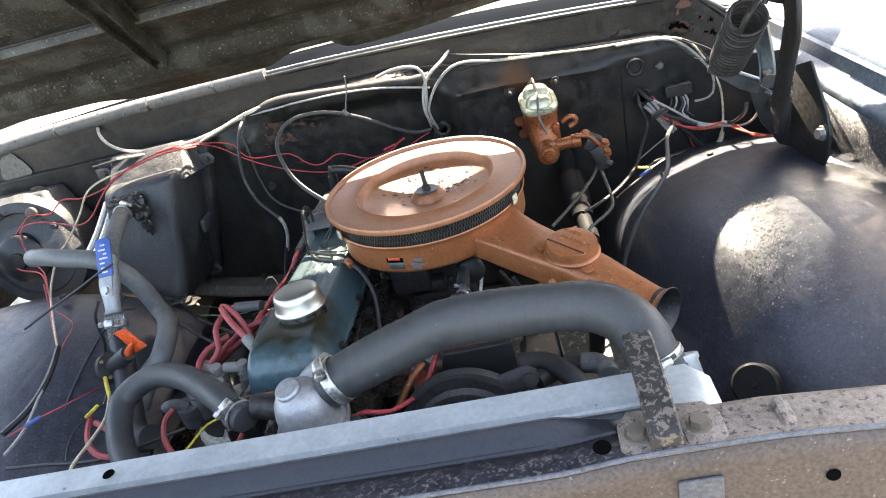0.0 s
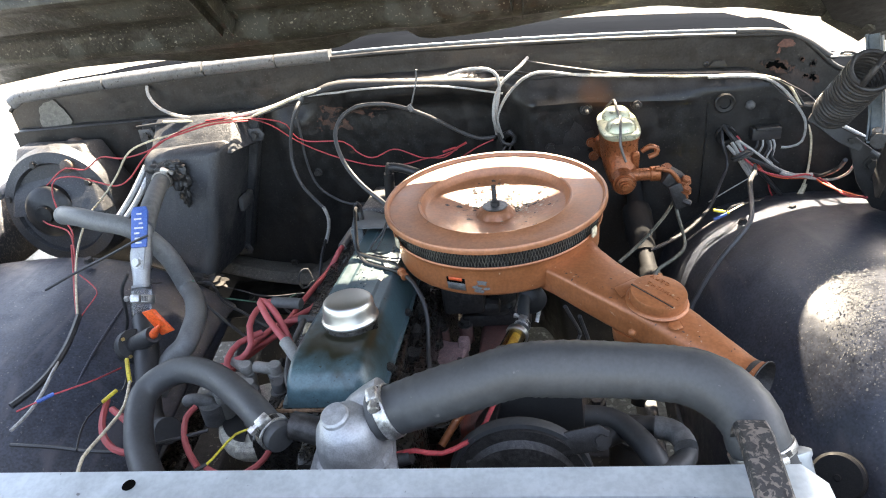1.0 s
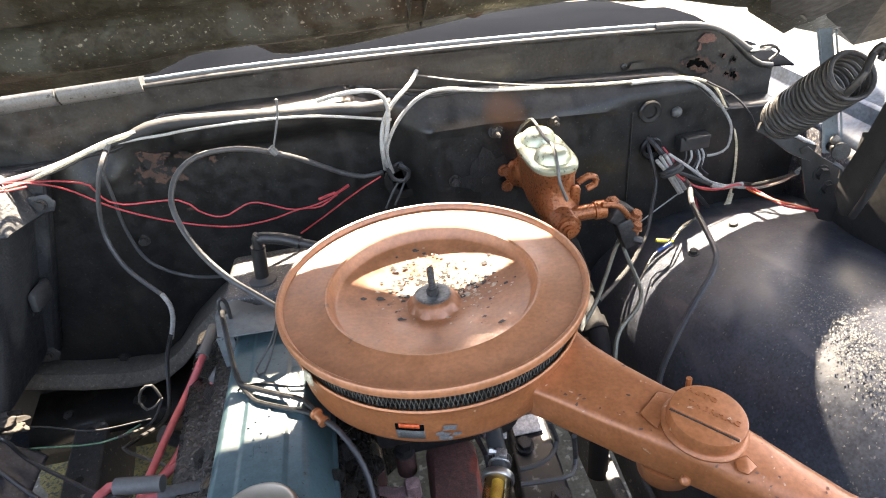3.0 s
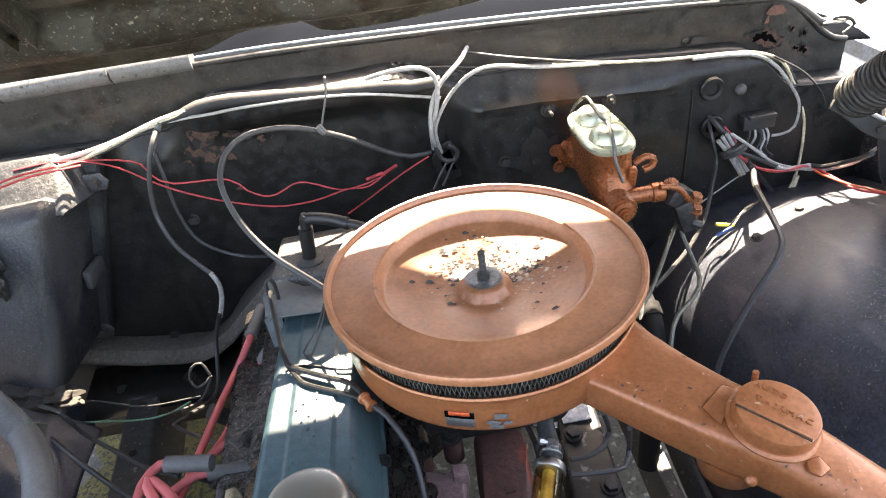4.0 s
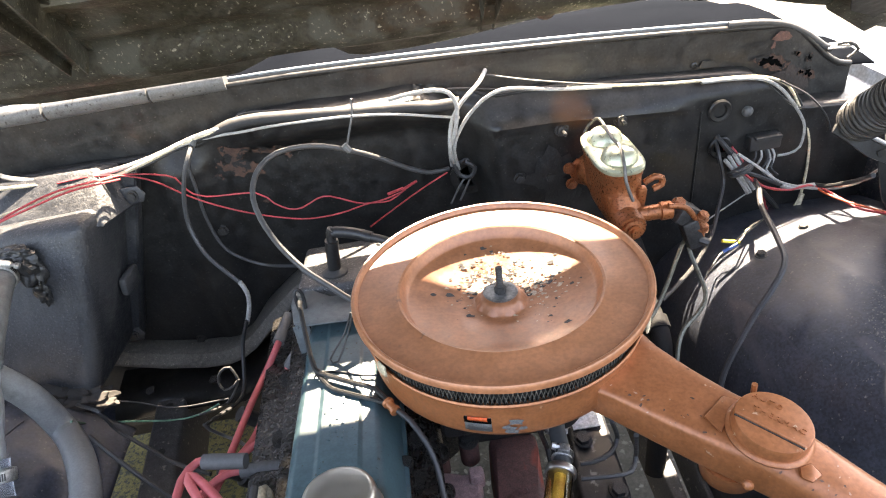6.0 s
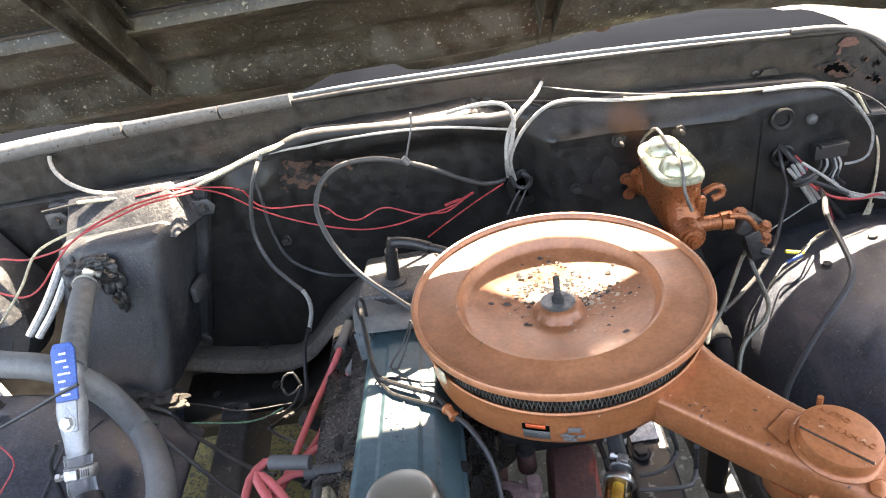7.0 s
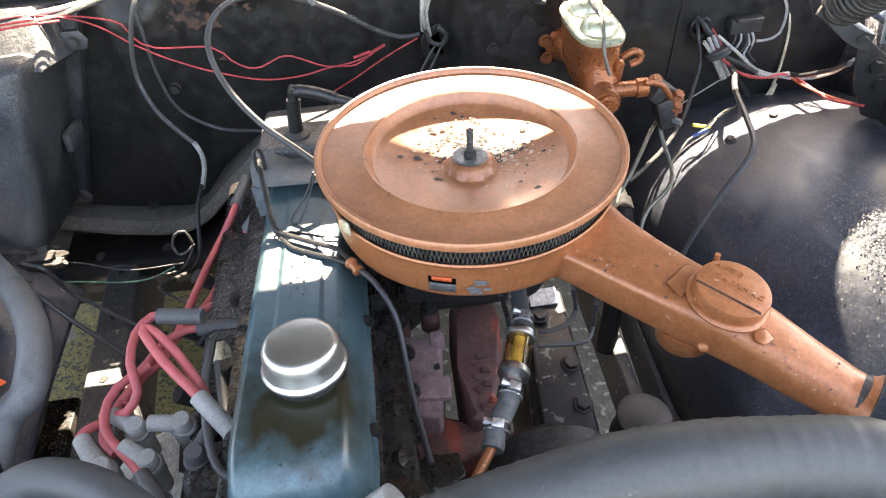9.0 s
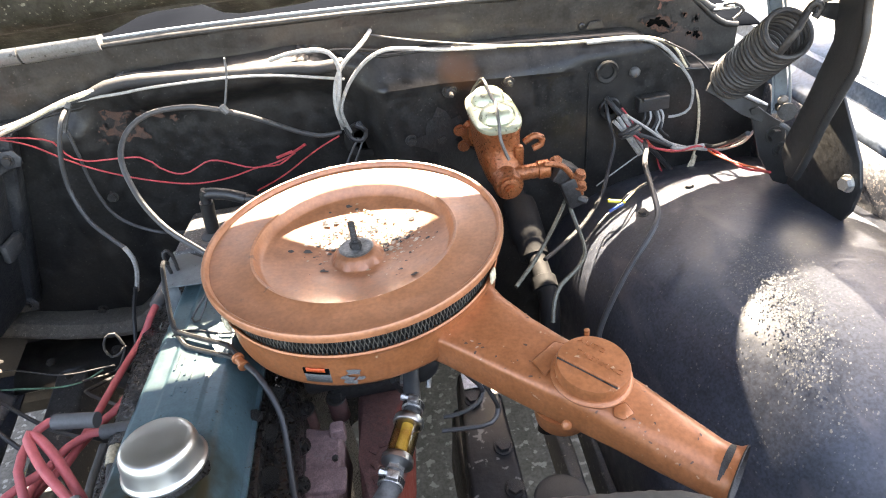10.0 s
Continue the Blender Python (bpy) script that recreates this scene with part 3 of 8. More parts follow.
for i, (x, z, rr, sx) in enumerate(((0.488, 1.0345, 0.0085, 1.5), (0.503, 1.028, 0.0075, 1.1), (0.531, 1.0395, 0.0028, 1.0), (0.551, 1.030, 0.0040, 0.8), (0.554, 1.0060, 0.0065, 0.9), (0.541, 1.010, 0.0030, 1.4))):
    blob("rust_patch", x, z, rr * 1.5, RUST, cowl, cowl_f, 0.0030, seed=40 + i, sx=sx, wob=0.8)
    blob("rust_hole", x - 0.002, z + 0.0015, rr * (0.55 if i == 1 else 0.85), HOLE, cowl, cowl_f, 0.0040, seed=60 + i, sx=sx, wob=1.1)
blob("rust_patch", 0.522, 1.006, 0.017, RUSTDARK, cowl, cowl_f, 0.0026, seed=71, sx=1.7, wob=0.8)
blob("rust_patch", 0.540, 0.985, 0.012, RUSTDARK, cowl, cowl_f, 0.0026, seed=72, sx=1.3, wob=0.8)
blob("rust_bloom", 0.501, 1.070, 0.008, RUSTRED, cowl, cowl_f, 0.0030, seed=73, sx=1.5, wob=0.45)
blob("rust_bloom", 0.49, 1.058, 0.004, RUSTRED, cowl, cowl_f, 0.0030, seed=74, sx=0.8)
pt = [(-0.869, 1.365, 1.058)][0]
blob("putty_patch", pt[0], pt[2], 0.036, PUTTY, cowl, cowl_f, 0.0030, seed=3, sx=0.8, wob=0.3)
for k, (dx, dz, rr) in enumerate(((-0.035, -0.022, 0.007), (-0.02, -0.03, 0.006), (-0.045, -0.03, 0.005), (0.008, -0.035, 0.006))):
    blob("rust_hole", pt[0] + dx, pt[2] + dz, rr, RUST, cowl, cowl_f, 0.0045, seed=80 + k, sx=1.4)
# clip hole and riveted tag on the cowl
plate("tag", [(-0.013, -0.002), (-0.008, 0.006), (0.010, 0.005), (0.016, -0.006), (0.004, -0.004)], aim((0.392, 1.364, 1.045), (0, -1, 0.1)), 0.0015, COWL, cowl, bevel=0.0)
lathe("rivet", [(0.005, 0.0), (0.005, 0.001), (0.003, 0.002), (0.003, 0.0006), (0.0001, 0.0006)], aim((0.373, 1.3655, 1.046), (0, -1, 0)), COWL, cowl, n=18)


def grommet(parent, x, z, r, y=None, inner=True):
    c = (x, (fw_y(x, z) if y is None else y) - 0.001, z)
    lathe("grommet", [(r * 0.55, 0.0), (r, 0.0), (r * 1.02, 0.004), (r * 0.9, 0.006), (r * 0.6, 0.005), (r * 0.55, 0.0)], aim(c, (0, -1, 0)), BLACK, parent, n=28)


dp = [(-0.830, 1.335, 1.004)][0]
lathe("rusty_disc", [(0.0001, 0.006), (0.008, 0.006), (0.017, 0.003), (0.018, 0.0), (0.018, -0.03)], aim(dp, (0.1, -1, 0.2)), BROWN, firewall, n=24)
grommet(firewall, 0.397, 0.989, 0.017)
lathe("plug", [(0.0001, 0.003), (0.011, 0.003), (0.012, 0.0)], aim((0.397, 1.326, 0.989), (0, -1, 0)), BLACK, firewall, n=24)
lathe("rubber_plug", [(0.008, 0), (0.008, 0.004), (0.005, 0.008), (0.0001, 0.009)], aim((0.440, 1.324, 0.981), (0, -1, 0)), PLUGBOOT, firewall, n=20)
grommet(firewall, 0.404, 0.930, 0.017)
lathe("wire_hole", [(0.0001, 0.0), (0.0115, 0.0), (0.012, 0.0015)], aim((0.404, 1.3235, 0.930), (0, -1, 0)), HOLE, firewall, n=24)
grommet(firewall, 0.030, 0.925, 0.030)
for x, z in ((0.164, 0.998), (0.250, 1.0)):
    bolt(firewall, (x, 1.324, z), (0, -1, 0), 0.008, DARKSTEEL)
    lathe("stud", [(0.003, 0), (0.003, 0.02), (0.002, 0.021)], aim((x, 1.324, z), (0, -1, 0)), DARKSTEEL, firewall, n=8)
for x, z in ((0.10, 0.93), (0.145, 0.925), (-0.466, 0.682), (-0.36, 0.90)):
    bolt(firewall, (x, fw_y(x, z), z), (0, -1, 0), 0.007, DARKSTEEL)
# seam of the driver's side panel
tube("seam", [(0.371, 1.3245, 0.99), (0.370, 1.3235, 0.905), (0.368, 1.3235, 0.80)], 0.0014, BLACK, firewall, sides=6)

# weatherstrip: a cracked half-round seal over part of the cowl, a thin dark bead over the rest
def seal_run(x0, x1, r, material, label, up):
    pts = [(x, 1.374, crown(x) + up) for x in [x0 + (x1 - x0) * k / 10 for k in range(11)]]
    return tagged(tube("weatherstrip", pts, r, material, sides=16), label, "weatherstrip", "cowl weatherstrip")


for x0, x1 in ((-0.95, -0.742), (-0.739, -0.536), (-0.532, -0.394), (-0.391, -0.289)):
    seal_run(x0, x1, 0.0142, FOAM, "cracked grey rubber weatherstrip along the cowl edge", -0.001)
seal_run(-0.286, 0.46, 0.0035, RUBBER, "thin remains of black weatherstrip glue along the cowl edge", -0.004)
seal_run(-0.286, 0.43, 0.0022, mat("blue_grey_bead", (0.16, 0.20, 0.23), 0.4), "thin blue-grey sealing bead on the cowl edge", 0.000)
tagged(tube("weatherstrip", [(0.42, 1.371, 1.096), (0.47, 1.371, 1.092), (0.51, 1.37, 1.083), (0.545, 1.37, 1.064), (0.57, 1.37, 1.045), (0.585, 1.37, 1.038)], 0.005, RUBBER, sides=12),
       "black rubber weatherstrip end curling down the cowl corner", "weatherstrip", "cowl weatherstrip")

clip = thing("cowl_corner_clip", (0.60, 1.37, 1.035), "bent bare metal clip at the cowl corner", "clip")
plate("tongue", [(-0.022, -0.004), (0.010, -0.005), (0.022, 0.002), (0.010, 0.008), (-0.020, 0.006)], pose(0.597, 1.366, 1.040, 35, 0, -6), 0.003, STEEL, clip)
tube("wire_end", [(0.590, 1.366, 1.045), (0.606, 1.362, 1.046), (0.622, 1.362, 1.034), (0.608, 1.362, 1.022)], 0.0025, DARKSTEEL, clip)

# ---- hood ----
hood = thing("hood", (-0.16, 1.32, 1.15), "open hood with a dusty olive-black underside and pressed braces", "hood")
HK = 0.78
hs = math.hypot(1, HK)


def hood_pt(x, s, d):
    """x across, s up the hood from its rear edge, d below its skin."""
    lift = 0.005 + 0.017 * smoothstep(0.105, 0.135, -x) * (1 - smoothstep(0.20, 0.27, -x)) + 0.015 * smoothstep(-0.05, 0.20, x) * (1 - 0.9 * smoothstep(0.27, 0.38, x)) + 0.012 * smoothstep(0.50, 0.62, -x) - 0.10 * max(0.0, -0.76 - x)
    drop = 0.030 * smoothstep(0.38, 0.56, x) + 0.033 * smoothstep(0.53, 0.62, x) + 0.30 * max(0.0, x - 0.60)
    y, z = 1.328 - s / hs, 1.141 + HK * s / hs
    return (x, y - d * HK / hs, z - d / hs + lift * max(0.0, 1 - s / 0.12) - drop * max(0.0, 1 - s / 0.20))


prof = [(-0.004, -0.012), (-0.004, 0.0), (0.004, 0.002), (0.05, 0.0), (0.070, 0.006), (0.090, 0.022), (0.105, 0.026), (0.125, 0.020), (0.138, 0.004), (0.150, -0.002), (0.166, 0.001), (0.178, 0.005), (0.192, 0.001), (0.212, -0.004), (0.228, 0.000), (0.236, 0.004), (0.246, 0.004), (0.250, -0.002), (0.252, -0.010), (0.262, -0.012), (0.9, -0.012), (1.15, -0.012)]
rows = []
for i in range(81):
    x = -0.95 + 1.63 * i / 80
    rows.append([hood_pt(x + 0.14 * smoothstep(0.10, 0.26, s) * smoothstep(0.45, 0.68, x), s, d) for s, d in prof])
loft("inner_panel", rows, HOOD, hood, closed=False, thick=0.0)
loft("outer_skin", [[hood_pt(x + 0.14 * smoothstep(0.10, 0.26, s) * smoothstep(0.45, 0.68, x), s, -0.045) for s in (0.03, 0.10, 0.18, 0.3, 1.17)] for x in (-0.96, -0.3, 0.3, 0.45, 0.55, 0.60, 0.69)], FENDER, hood, "faded blue-grey outer skin", closed=False, thick=0.002)
loft("rear_flange", [[hood_pt(x / 40, -0.004, -0.012), hood_pt(x / 40, 0.028, -0.045)] for x in range(-38, 28)], HOOD, hood, closed=False, thick=0.002)


def brace(x0, s0, x1, s1, w):
    """A pressed hat-section rib."""
    rings = []
    for k in range(9):
        u = k / 8
        x, s = x0 + (x1 - x0) * u, s0 + (s1 - s0) * u
        ww = w * (0.55 + 0.45 * smoothstep(0, 0.35, u))
        base = -0.003
        rings.append([hood_pt(x + o * ww, s, base + h) for o, h in ((-1.0, 0.0), (-0.97, 0.006), (-0.90, 0.006), (-0.64, 0.004), (-0.56, 0.022), (-0.50, 0.030), (-0.42, 0.030), (-0.34, 0.018), (0.34, 0.018), (0.42, 0.030), (0.50, 0.030), (0.56, 0.022), (0.64, 0.004), (0.90, 0.006), (0.97, 0.006), (1.0, 0.0))])
    loft("brace", rings, HOOD, hood, closed=False)


hull("corner_plate", [hood_pt(0.535, -0.006, 0.006), hood_pt(0.60, -0.012, 0.012), hood_pt(0.605, 0.03, 0.02), hood_pt(0.54, 0.05, 0.012)],
     [hood_pt(0.535, -0.006, -0.01), hood_pt(0.60, -0.012, -0.01), hood_pt(0.605, 0.03, -0.01), hood_pt(0.54, 0.05, -0.01)], HOOD, hood, "folded hinge plate at the hood corner", 0.003)
o = [(0.5287, 1.2697, 1.1237), (0.5734, 1.2917, 1.1065), (0.6218, 1.3314, 1.0755), (0.6467, 1.341, 1.068), (0.6311, 1.3093, 1.0927), (0.637, 1.2997, 1.1002), (0.6866, 1.345, 1.0613), (0.7335, 1.345, 1.0309), (0.7978, 1.345, 1.0352), (0.7572, 1.3082, 1.0936), (0.6784, 1.2337, 1.1517), (0.6394, 1.1663, 1.2043), (0.4227, 1.1402, 1.2246)]
k = len(o)
solid("side_gusset", o + [(x, y + 0.003, z + 0.004) for x, y, z in o], [tuple(range(k)), tuple(range(2 * k - 1, k - 1, -1))] + [(i, i + k, (i + 1) % k + k, (i + 1) % k) for i in range(k)], HOOD_SHADED, hood, "folded side of the hood by the hinge", smooth=False)
tube("seam", [hood_pt(-0.90 + 0.06 * k, 0.2545, -0.0095) for k in range(25)], 0.0028, TARSEAL, hood, "dark gap between the inner panel and the skin", sides=6)
brace(-0.395, 0.140, -0.34, 0.9, 0.036)
brace(0.055, 0.085, 0.06, 0.9, 0.030)
for x, s in ((-0.502, 0.052), (-0.46, 0.045)):
    p = hood_pt(x, s, 0.0)
    lathe("drain_hole", [(0.0001, 0.0006), (0.006, 0.0006), (0.0065, 0.0)], aim(p, (0, -HK, -1)), TARSEAL, hood, n=20)
p = hood_pt(0.13, 0.075, 0.012)
lathe("rubber_bumper", [(0.011, 0), (0.011, 0.006), (0.007, 0.009), (0.0001, 0.010)], aim(p, (0, -HK, -1)), BROWN, hood, n=16)

# ---- inner fenders and fenders ----
SECTION = ((-0.185, -0.42), (-0.184, -0.28), (-0.180, -0.17), (-0.170, -0.105), (-0.146, -0.062), (-0.104, -0.028), (-0.05, -0.008), (0.0, 0.0), (0.06, 0.004), (0.12, 0.002), (0.19, -0.004), (0.27, -0.012))
CREASED = ((-0.185, -0.42), (-0.183, -0.30), (-0.176, -0.22), (-0.152, -0.152), (-0.120, -0.096), (-0.092, -0.050), (-0.072, -0.022), (-0.045, -0.008), (0.0, 0.0), (0.10, 0.003), (0.19, -0.004), (0.27, -0.012))
APRON = ((-0.205, -0.120), (-0.200, -0.112), (-0.188, -0.100), (-0.168, -0.080), (-0.140, -0.058), (-0.100, -0.032), (-0.05, -0.010), (0.0, 0.0), (0.06, 0.004), (0.12, 0.002), (0.19, -0.004))


def dome(name, cx, flip, crowns, label, wid=1.0, SECTION=SECTION):
    """The humped inner fender over the wheel."""
    t = thing(name, (cx, 0.85, 0.45), label, "inner fender")
    rows = []
    for y, z, sh in crowns:
        front = (1 - smoothstep(0.88, 1.04, y)) if flip > 0 else 0.0
        mixed = [(a + (c - a) * front, b + (d - b) * front) for (a, b), (c, d) in zip(SECTION, CREASED)] if flip > 0 else SECTION
        rows.append([(cx + flip * (a * wid + sh), y, z + b * (0.75 if b < -0.2 else 1.0)) for a, b in mixed])
    smooth = []
    for k in range(len(SECTION)):
        line = spline([r[k] for r in rows], 0.03)
        smooth.append(line)
    n = min(len(c) for c in smooth)
    rings = [[smooth[k][i] for k in range(len(SECTION))] for i in range(n)]
    ob = loft("shell", rings, DOME, t, closed=False, thick=0.003)
    sub = ob.modifiers.new("round", "SUBSURF")
    sub.levels = sub.render_levels = 1
    ob.modifiers.move(1, 0)
    return t


right_dome = dome("inner_fender", 0.475, 1, ((1.36, 0.79, 0.0), (1.28, 0.815, 0.0), (1.20, 0.832, 0.0), (1.08, 0.852, 0.0), (0.95, 0.866, 0.0), (0.86, 0.864, 0.0), (0.78, 0.838, 0.01), (0.72, 0.80, 0.02), (0.66, 0.745, 0.03), (0.60, 0.68, 0.035), (0.50, 0.61, 0.04), (0.44, 0.57, 0.04)),
                  "blue-black humped inner fender with dust, speckled overspray and scuffs")
lathe("rubber_bump", [(0.027, -0.03), (0.027, 0.006), (0.024, 0.009), (0.004, 0.009), (0.003, 0.011), (0.0001, 0.011)], aim((0.3738, 0.712, 0.7658), (-0.45, -0.60, 0.66)), MATTEBLACK, right_dome, "round black rubber plug", n=32)
for k, (x, y, z) in enumerate(((0.3954, 1.16, 0.8423), (0.4930, 1.22, 0.8315))):
    bolt(right_dome, (x, y, z), (-0.2, 0, 1), 0.006, DARKSTEEL)
# pale flecks of overspray lying on the hump
shell = next(c for c in right_dome.children if c.name.startswith("shell"))
tree = BVHTree.FromPolygons([v.co for v in shell.data.vertices], [tuple(p.vertices) for p in shell.data.polygons])
rnd = random.Random(21)
vs, fs = [], []
for k in range(2200):
    u, wide = rnd.gauss(0.0, 1.0), 1.0 if k < 1500 else 2.4
    x, y = 0.452 + 0.013 * u + rnd.gauss(0.0, 0.016) * wide, 0.918 + 0.050 * u + rnd.gauss(0.0, 0.022) * wide
    p, nrm, _, _ = tree.ray_cast(Vector((x, y, 1.3)), Vector((0, 0, -1)))
    if p is None:
        continue
    if nrm.z < 0:
        nrm = -nrm
    s1 = nrm.orthogonal().normalized()
    s2 = nrm.cross(s1)
    q = 0.0004 + 0.0010 * rnd.random() ** 2
    i0 = len(vs)
    for j in range(5):
        a = 1.257 * j + rnd.uniform(-0.4, 0.4)
        vs.append(p + nrm * 0.0045 + (s1 * math.cos(a) * 1.6 + s2 * math.sin(a)) * q * rnd.uniform(0.5, 1.2))
    fs.append(tuple(range(i0, i0 + 5)))
solid("paint_fleck", vs, fs, mat("pale_overspray", (0.15, 0.148, 0.138), 0.7), right_dome, "pale flecks of old paint", smooth=False)["kind"] = "stuff"
left_dome = dome("inner_fender", -0.72, -1, ((1.13, 0.866, 0.0), (1.11, 0.871, 0.0), (1.08, 0.873, 0.0), (1.02, 0.872, 0.0), (0.90, 0.862, 0.0), (0.80, 0.84, 0.0), (0.70, 0.80, 0.0), (0.60, 0.76, 0.0), (0.50, 0.72, 0.0), (0.44, 0.70, 0.0)),
                 "dusty blue-black inner fender with greyish scuffs", 1.15, APRON)

solid("lower_apron", [(-0.80, 0.55, 0.604), (-0.565, 0.55, 0.600), (-0.580, 1.025, 0.600), (-0.592, 1.155, 0.600), (-0.612, 1.352, 0.600), (-0.80, 1.352, 0.604)] + [(-0.80, 0.55, 0.600), (-0.565, 0.55, 0.596), (-0.580, 1.025, 0.596), (-0.592, 1.155, 0.596), (-0.612, 1.352, 0.596), (-0.80, 1.352, 0.600)], [tuple(range(6)), tuple(range(11, 5, -1))] + [(i, i + 6, (i + 1) % 6 + 6, (i + 1) % 6) for i in range(6)], DOME, left_dome, "flat dusty sheet beside the frame rail", smooth=False)
bolt(left_dome, (-0.7010, 1.09, 0.8805), (0, 0, 1), 0.007, DARKSTEEL)
tube("seam", [(-0.6156, 1.125, 0.8378), (-0.6126, 1.1, 0.8413), (-0.6014, 0.9, 0.8281), (-0.6019, 0.7, 0.7627)], 0.002, DOME, left_dome)
for nm, sx, x0 in (("fender", 1, 0.655), ("fender", -1, -0.985)):
    t = thing(nm, (x0, 0.9, 0.45), "faded blue-grey front fender with a dark inner wall", "fender", "front fenders")
    ys = [0.40 + 0.12 * k for k in range(11)]
    loft("inner_wall", [[(x0 - sx * 0.004, y, 0.80), (x0, y, 0.930)] for y in ys], SUPPORT, t, closed=False, thick=0.002)
    loft("gutter", [[(x0, y, 0.930), (x0 + sx * 0.006, y, 0.942), (x0 + sx * 0.030, y, 0.956), (x0 + sx * 0.034, y, 0.978), (x0 + sx * 0.040, y, 0.982)] for y in ys], FENDER, t, closed=False, thick=0.002)
    loft("outer_skin", [[(x0 + sx * 0.040, y, 0.982), (x0 + sx * 0.075, y, 0.992), (x0 + sx * 0.12, y, 0.985), (x0 + sx * 0.16, y, 0.95), (x0 + sx * 0.19, y, 0.86), (x0 + sx * 0.20, y, 0.70), (x0 + sx * 0.19, y, 0.45)] for y in ys],
         FENDER, t, closed=False, thick=0.002)

# ---- radiator support ----
support = thing("radiator_support", (-0.17, 0.45, 0.45), "worn black radiator support bar with bare scratches and brown front", "radiator support")
SUPW = mat("worn_blue_edge", (0.11, 0.12, 0.14), 0.45, 0.1, (0.06, 0.055, 0.055), 30, 0.7, 0.3, 120)


def bar_ring(x):
    """Section of the support: a rolled bead behind a flat ledge; the bead dies out towards the corner."""
    k = 1 - smoothstep(0.10, 0.165, x)
    bead = ((0.530, 0.930), (0.524, 0.950), (0.516, 0.967), (0.506, 0.975), (0.497, 0.971), (0.491, 0.962), (0.487, 0.961))
    flat = ((0.507, 0.930), (0.506, 0.950), (0.504, 0.962), (0.500, 0.968), (0.494, 0.970), (0.488, 0.971), (0.484, 0.971))
    fall = -0.10 * max(0.0, x - 0.27)
    pts = [(x, a[0] * k + b[0] * (1 - k), a[1] * k + b[1] * (1 - k) + fall) for a, b in zip(bead, flat)]
    return pts + [(x, 0.470, 0.966 + 0.006 * (1 - k) + fall), (x, 0.457, 0.968 + 0.006 * (1 - k) + fall), (x, 0.4535, 0.965 + 0.006 * (1 - k) + fall)]


xs = [-0.95 + 1.11 * k / 60 for k in range(61)]
xr = [0.16 + 0.52 * k / 24 for k in range(25)]
loft("bead", [bar_ring(x)[:7] for x in xs], BEAD, support, "smooth dark rolled bead", closed=False, thick=0.0025)
loft("top_bar", [bar_ring(x)[6:] for x in xs], SUPPORT, support, closed=False, thick=0.0025)
loft("corner_panel", [bar_ring(x) for x in xr], TAN, support, "pale tan scuffed corner of the support", closed=False, thick=0.0025)
loft("front_face", [[(x, 0.4530, bar_ring(x)[-1][2] - 0.0005), (x, 0.450, bar_ring(x)[-1][2] - 0.02), (x, 0.447, 0.90), (x, 0.44, 0.80), (x, 0.44, 0.45)] for x in xs + xr[1:]], BROWN, support, "rusty brown front face", closed=False, thick=0.0025)
tube("edge", [(x, 0.4545, bar_ring(x)[-2][2] - 0.0005) for x in (xs + xr[1:])[::3]], 0.0021, SUPW, support, "edge rubbed to blue-grey metal", sides=8)
lathe("hole", [(0.0001, 0.0012), (0.0068, 0.0012), (0.0073, 0.0)], aim((0.138, 0.471, 0.9712), (0, 0, 1)), HOLE, support, n=20)
plate("flange", [(0.151, 0.462), (0.156, 0.455), (0.166, 0.453), (0.178, 0.458), (0.176, 0.500), (0.164, 0.502), (0.153, 0.488)], pose(0, 0, 0.9715), 0.003, TAN, support, "brown bolted flange")
plate("flange", [(0.201, 0.456), (0.222, 0.454), (0.232, 0.462), (0.233, 0.486), (0.224, 0.500), (0.200, 0.502)], pose(0, 0, 0.9715), 0.003, TAN, support, "brown bolted flange")
loft("flange_lip", [[(0.272, 0.455 + 0.034 * u, 0.972), (0.274, 0.455 + 0.034 * u, 0.972 + 0.005 * u), (0.279, 0.455 + 0.034 * u, 0.972 + 0.005 * u), (0.285, 0.455 + 0.034 * u, 0.970)] for u in (0.0, 0.3, 0.6, 0.85, 1.0)], TAN, support)
bolt(support, (0.166, 0.475, 0.9745), (0, 0, 1), 0.0075, RUSTSTEEL)
bolt(support, (0.214, 0.476, 0.9745), (0, 0, 1), 0.0075, RUSTSTEEL)
block("daub", (0.205, 0.4475, 0.932), (0.034, 0.003, 0.030), SUPW, support, "smear of blue-grey paint", 0.001)
lathe("hole", [(0.0001, 0.0012), (0.005, 0.0012), (0.0055, 0.0)], aim((0.302, 0.4475, 0.93), (0, -1, 0.1)), HOLE, support, n=18)

# ---- radiator ----
radiator = thing("radiator", (-0.17, 0.54, 0.55), "silver painted radiator top tank with hose neck", "radiator")
rings = []
for x, w, h, c in ((-0.592, 0.010, 0.006, 0.5405), (-0.585, 0.016, 0.001, 0.5405), (-0.5, 0.017, 0.0, 0.5405), (0.12, 0.017, 0.0, 0.5405), (0.190, 0.018, 0.0, 0.5405), (0.200, 0.029, 0.0, 0.529), (0.226, 0.029, 0.0, 0.529), (0.244, 0.024, 0.010, 0.524)):
    rings.append([(x, c - w, 0.90), (x, c - w, 0.955 - h), (x, c - w + 0.004, 0.963 - h), (x, c + w - 0.004, 0.966 - h), (x, c + w, 0.958 - h), (x, c + w, 0.90)])
loft("top_tank", rings, TANK, radiator)
block("core", (-0.17, 0.54, 0.73), (0.82, 0.03, 0.35), DARKSTEEL, radiator, bevel=0.002)
tube("rolled_edge", [(-0.585, 0.5225, 0.957), (0.18, 0.5225, 0.957)], 0.003, TANK, radiator)
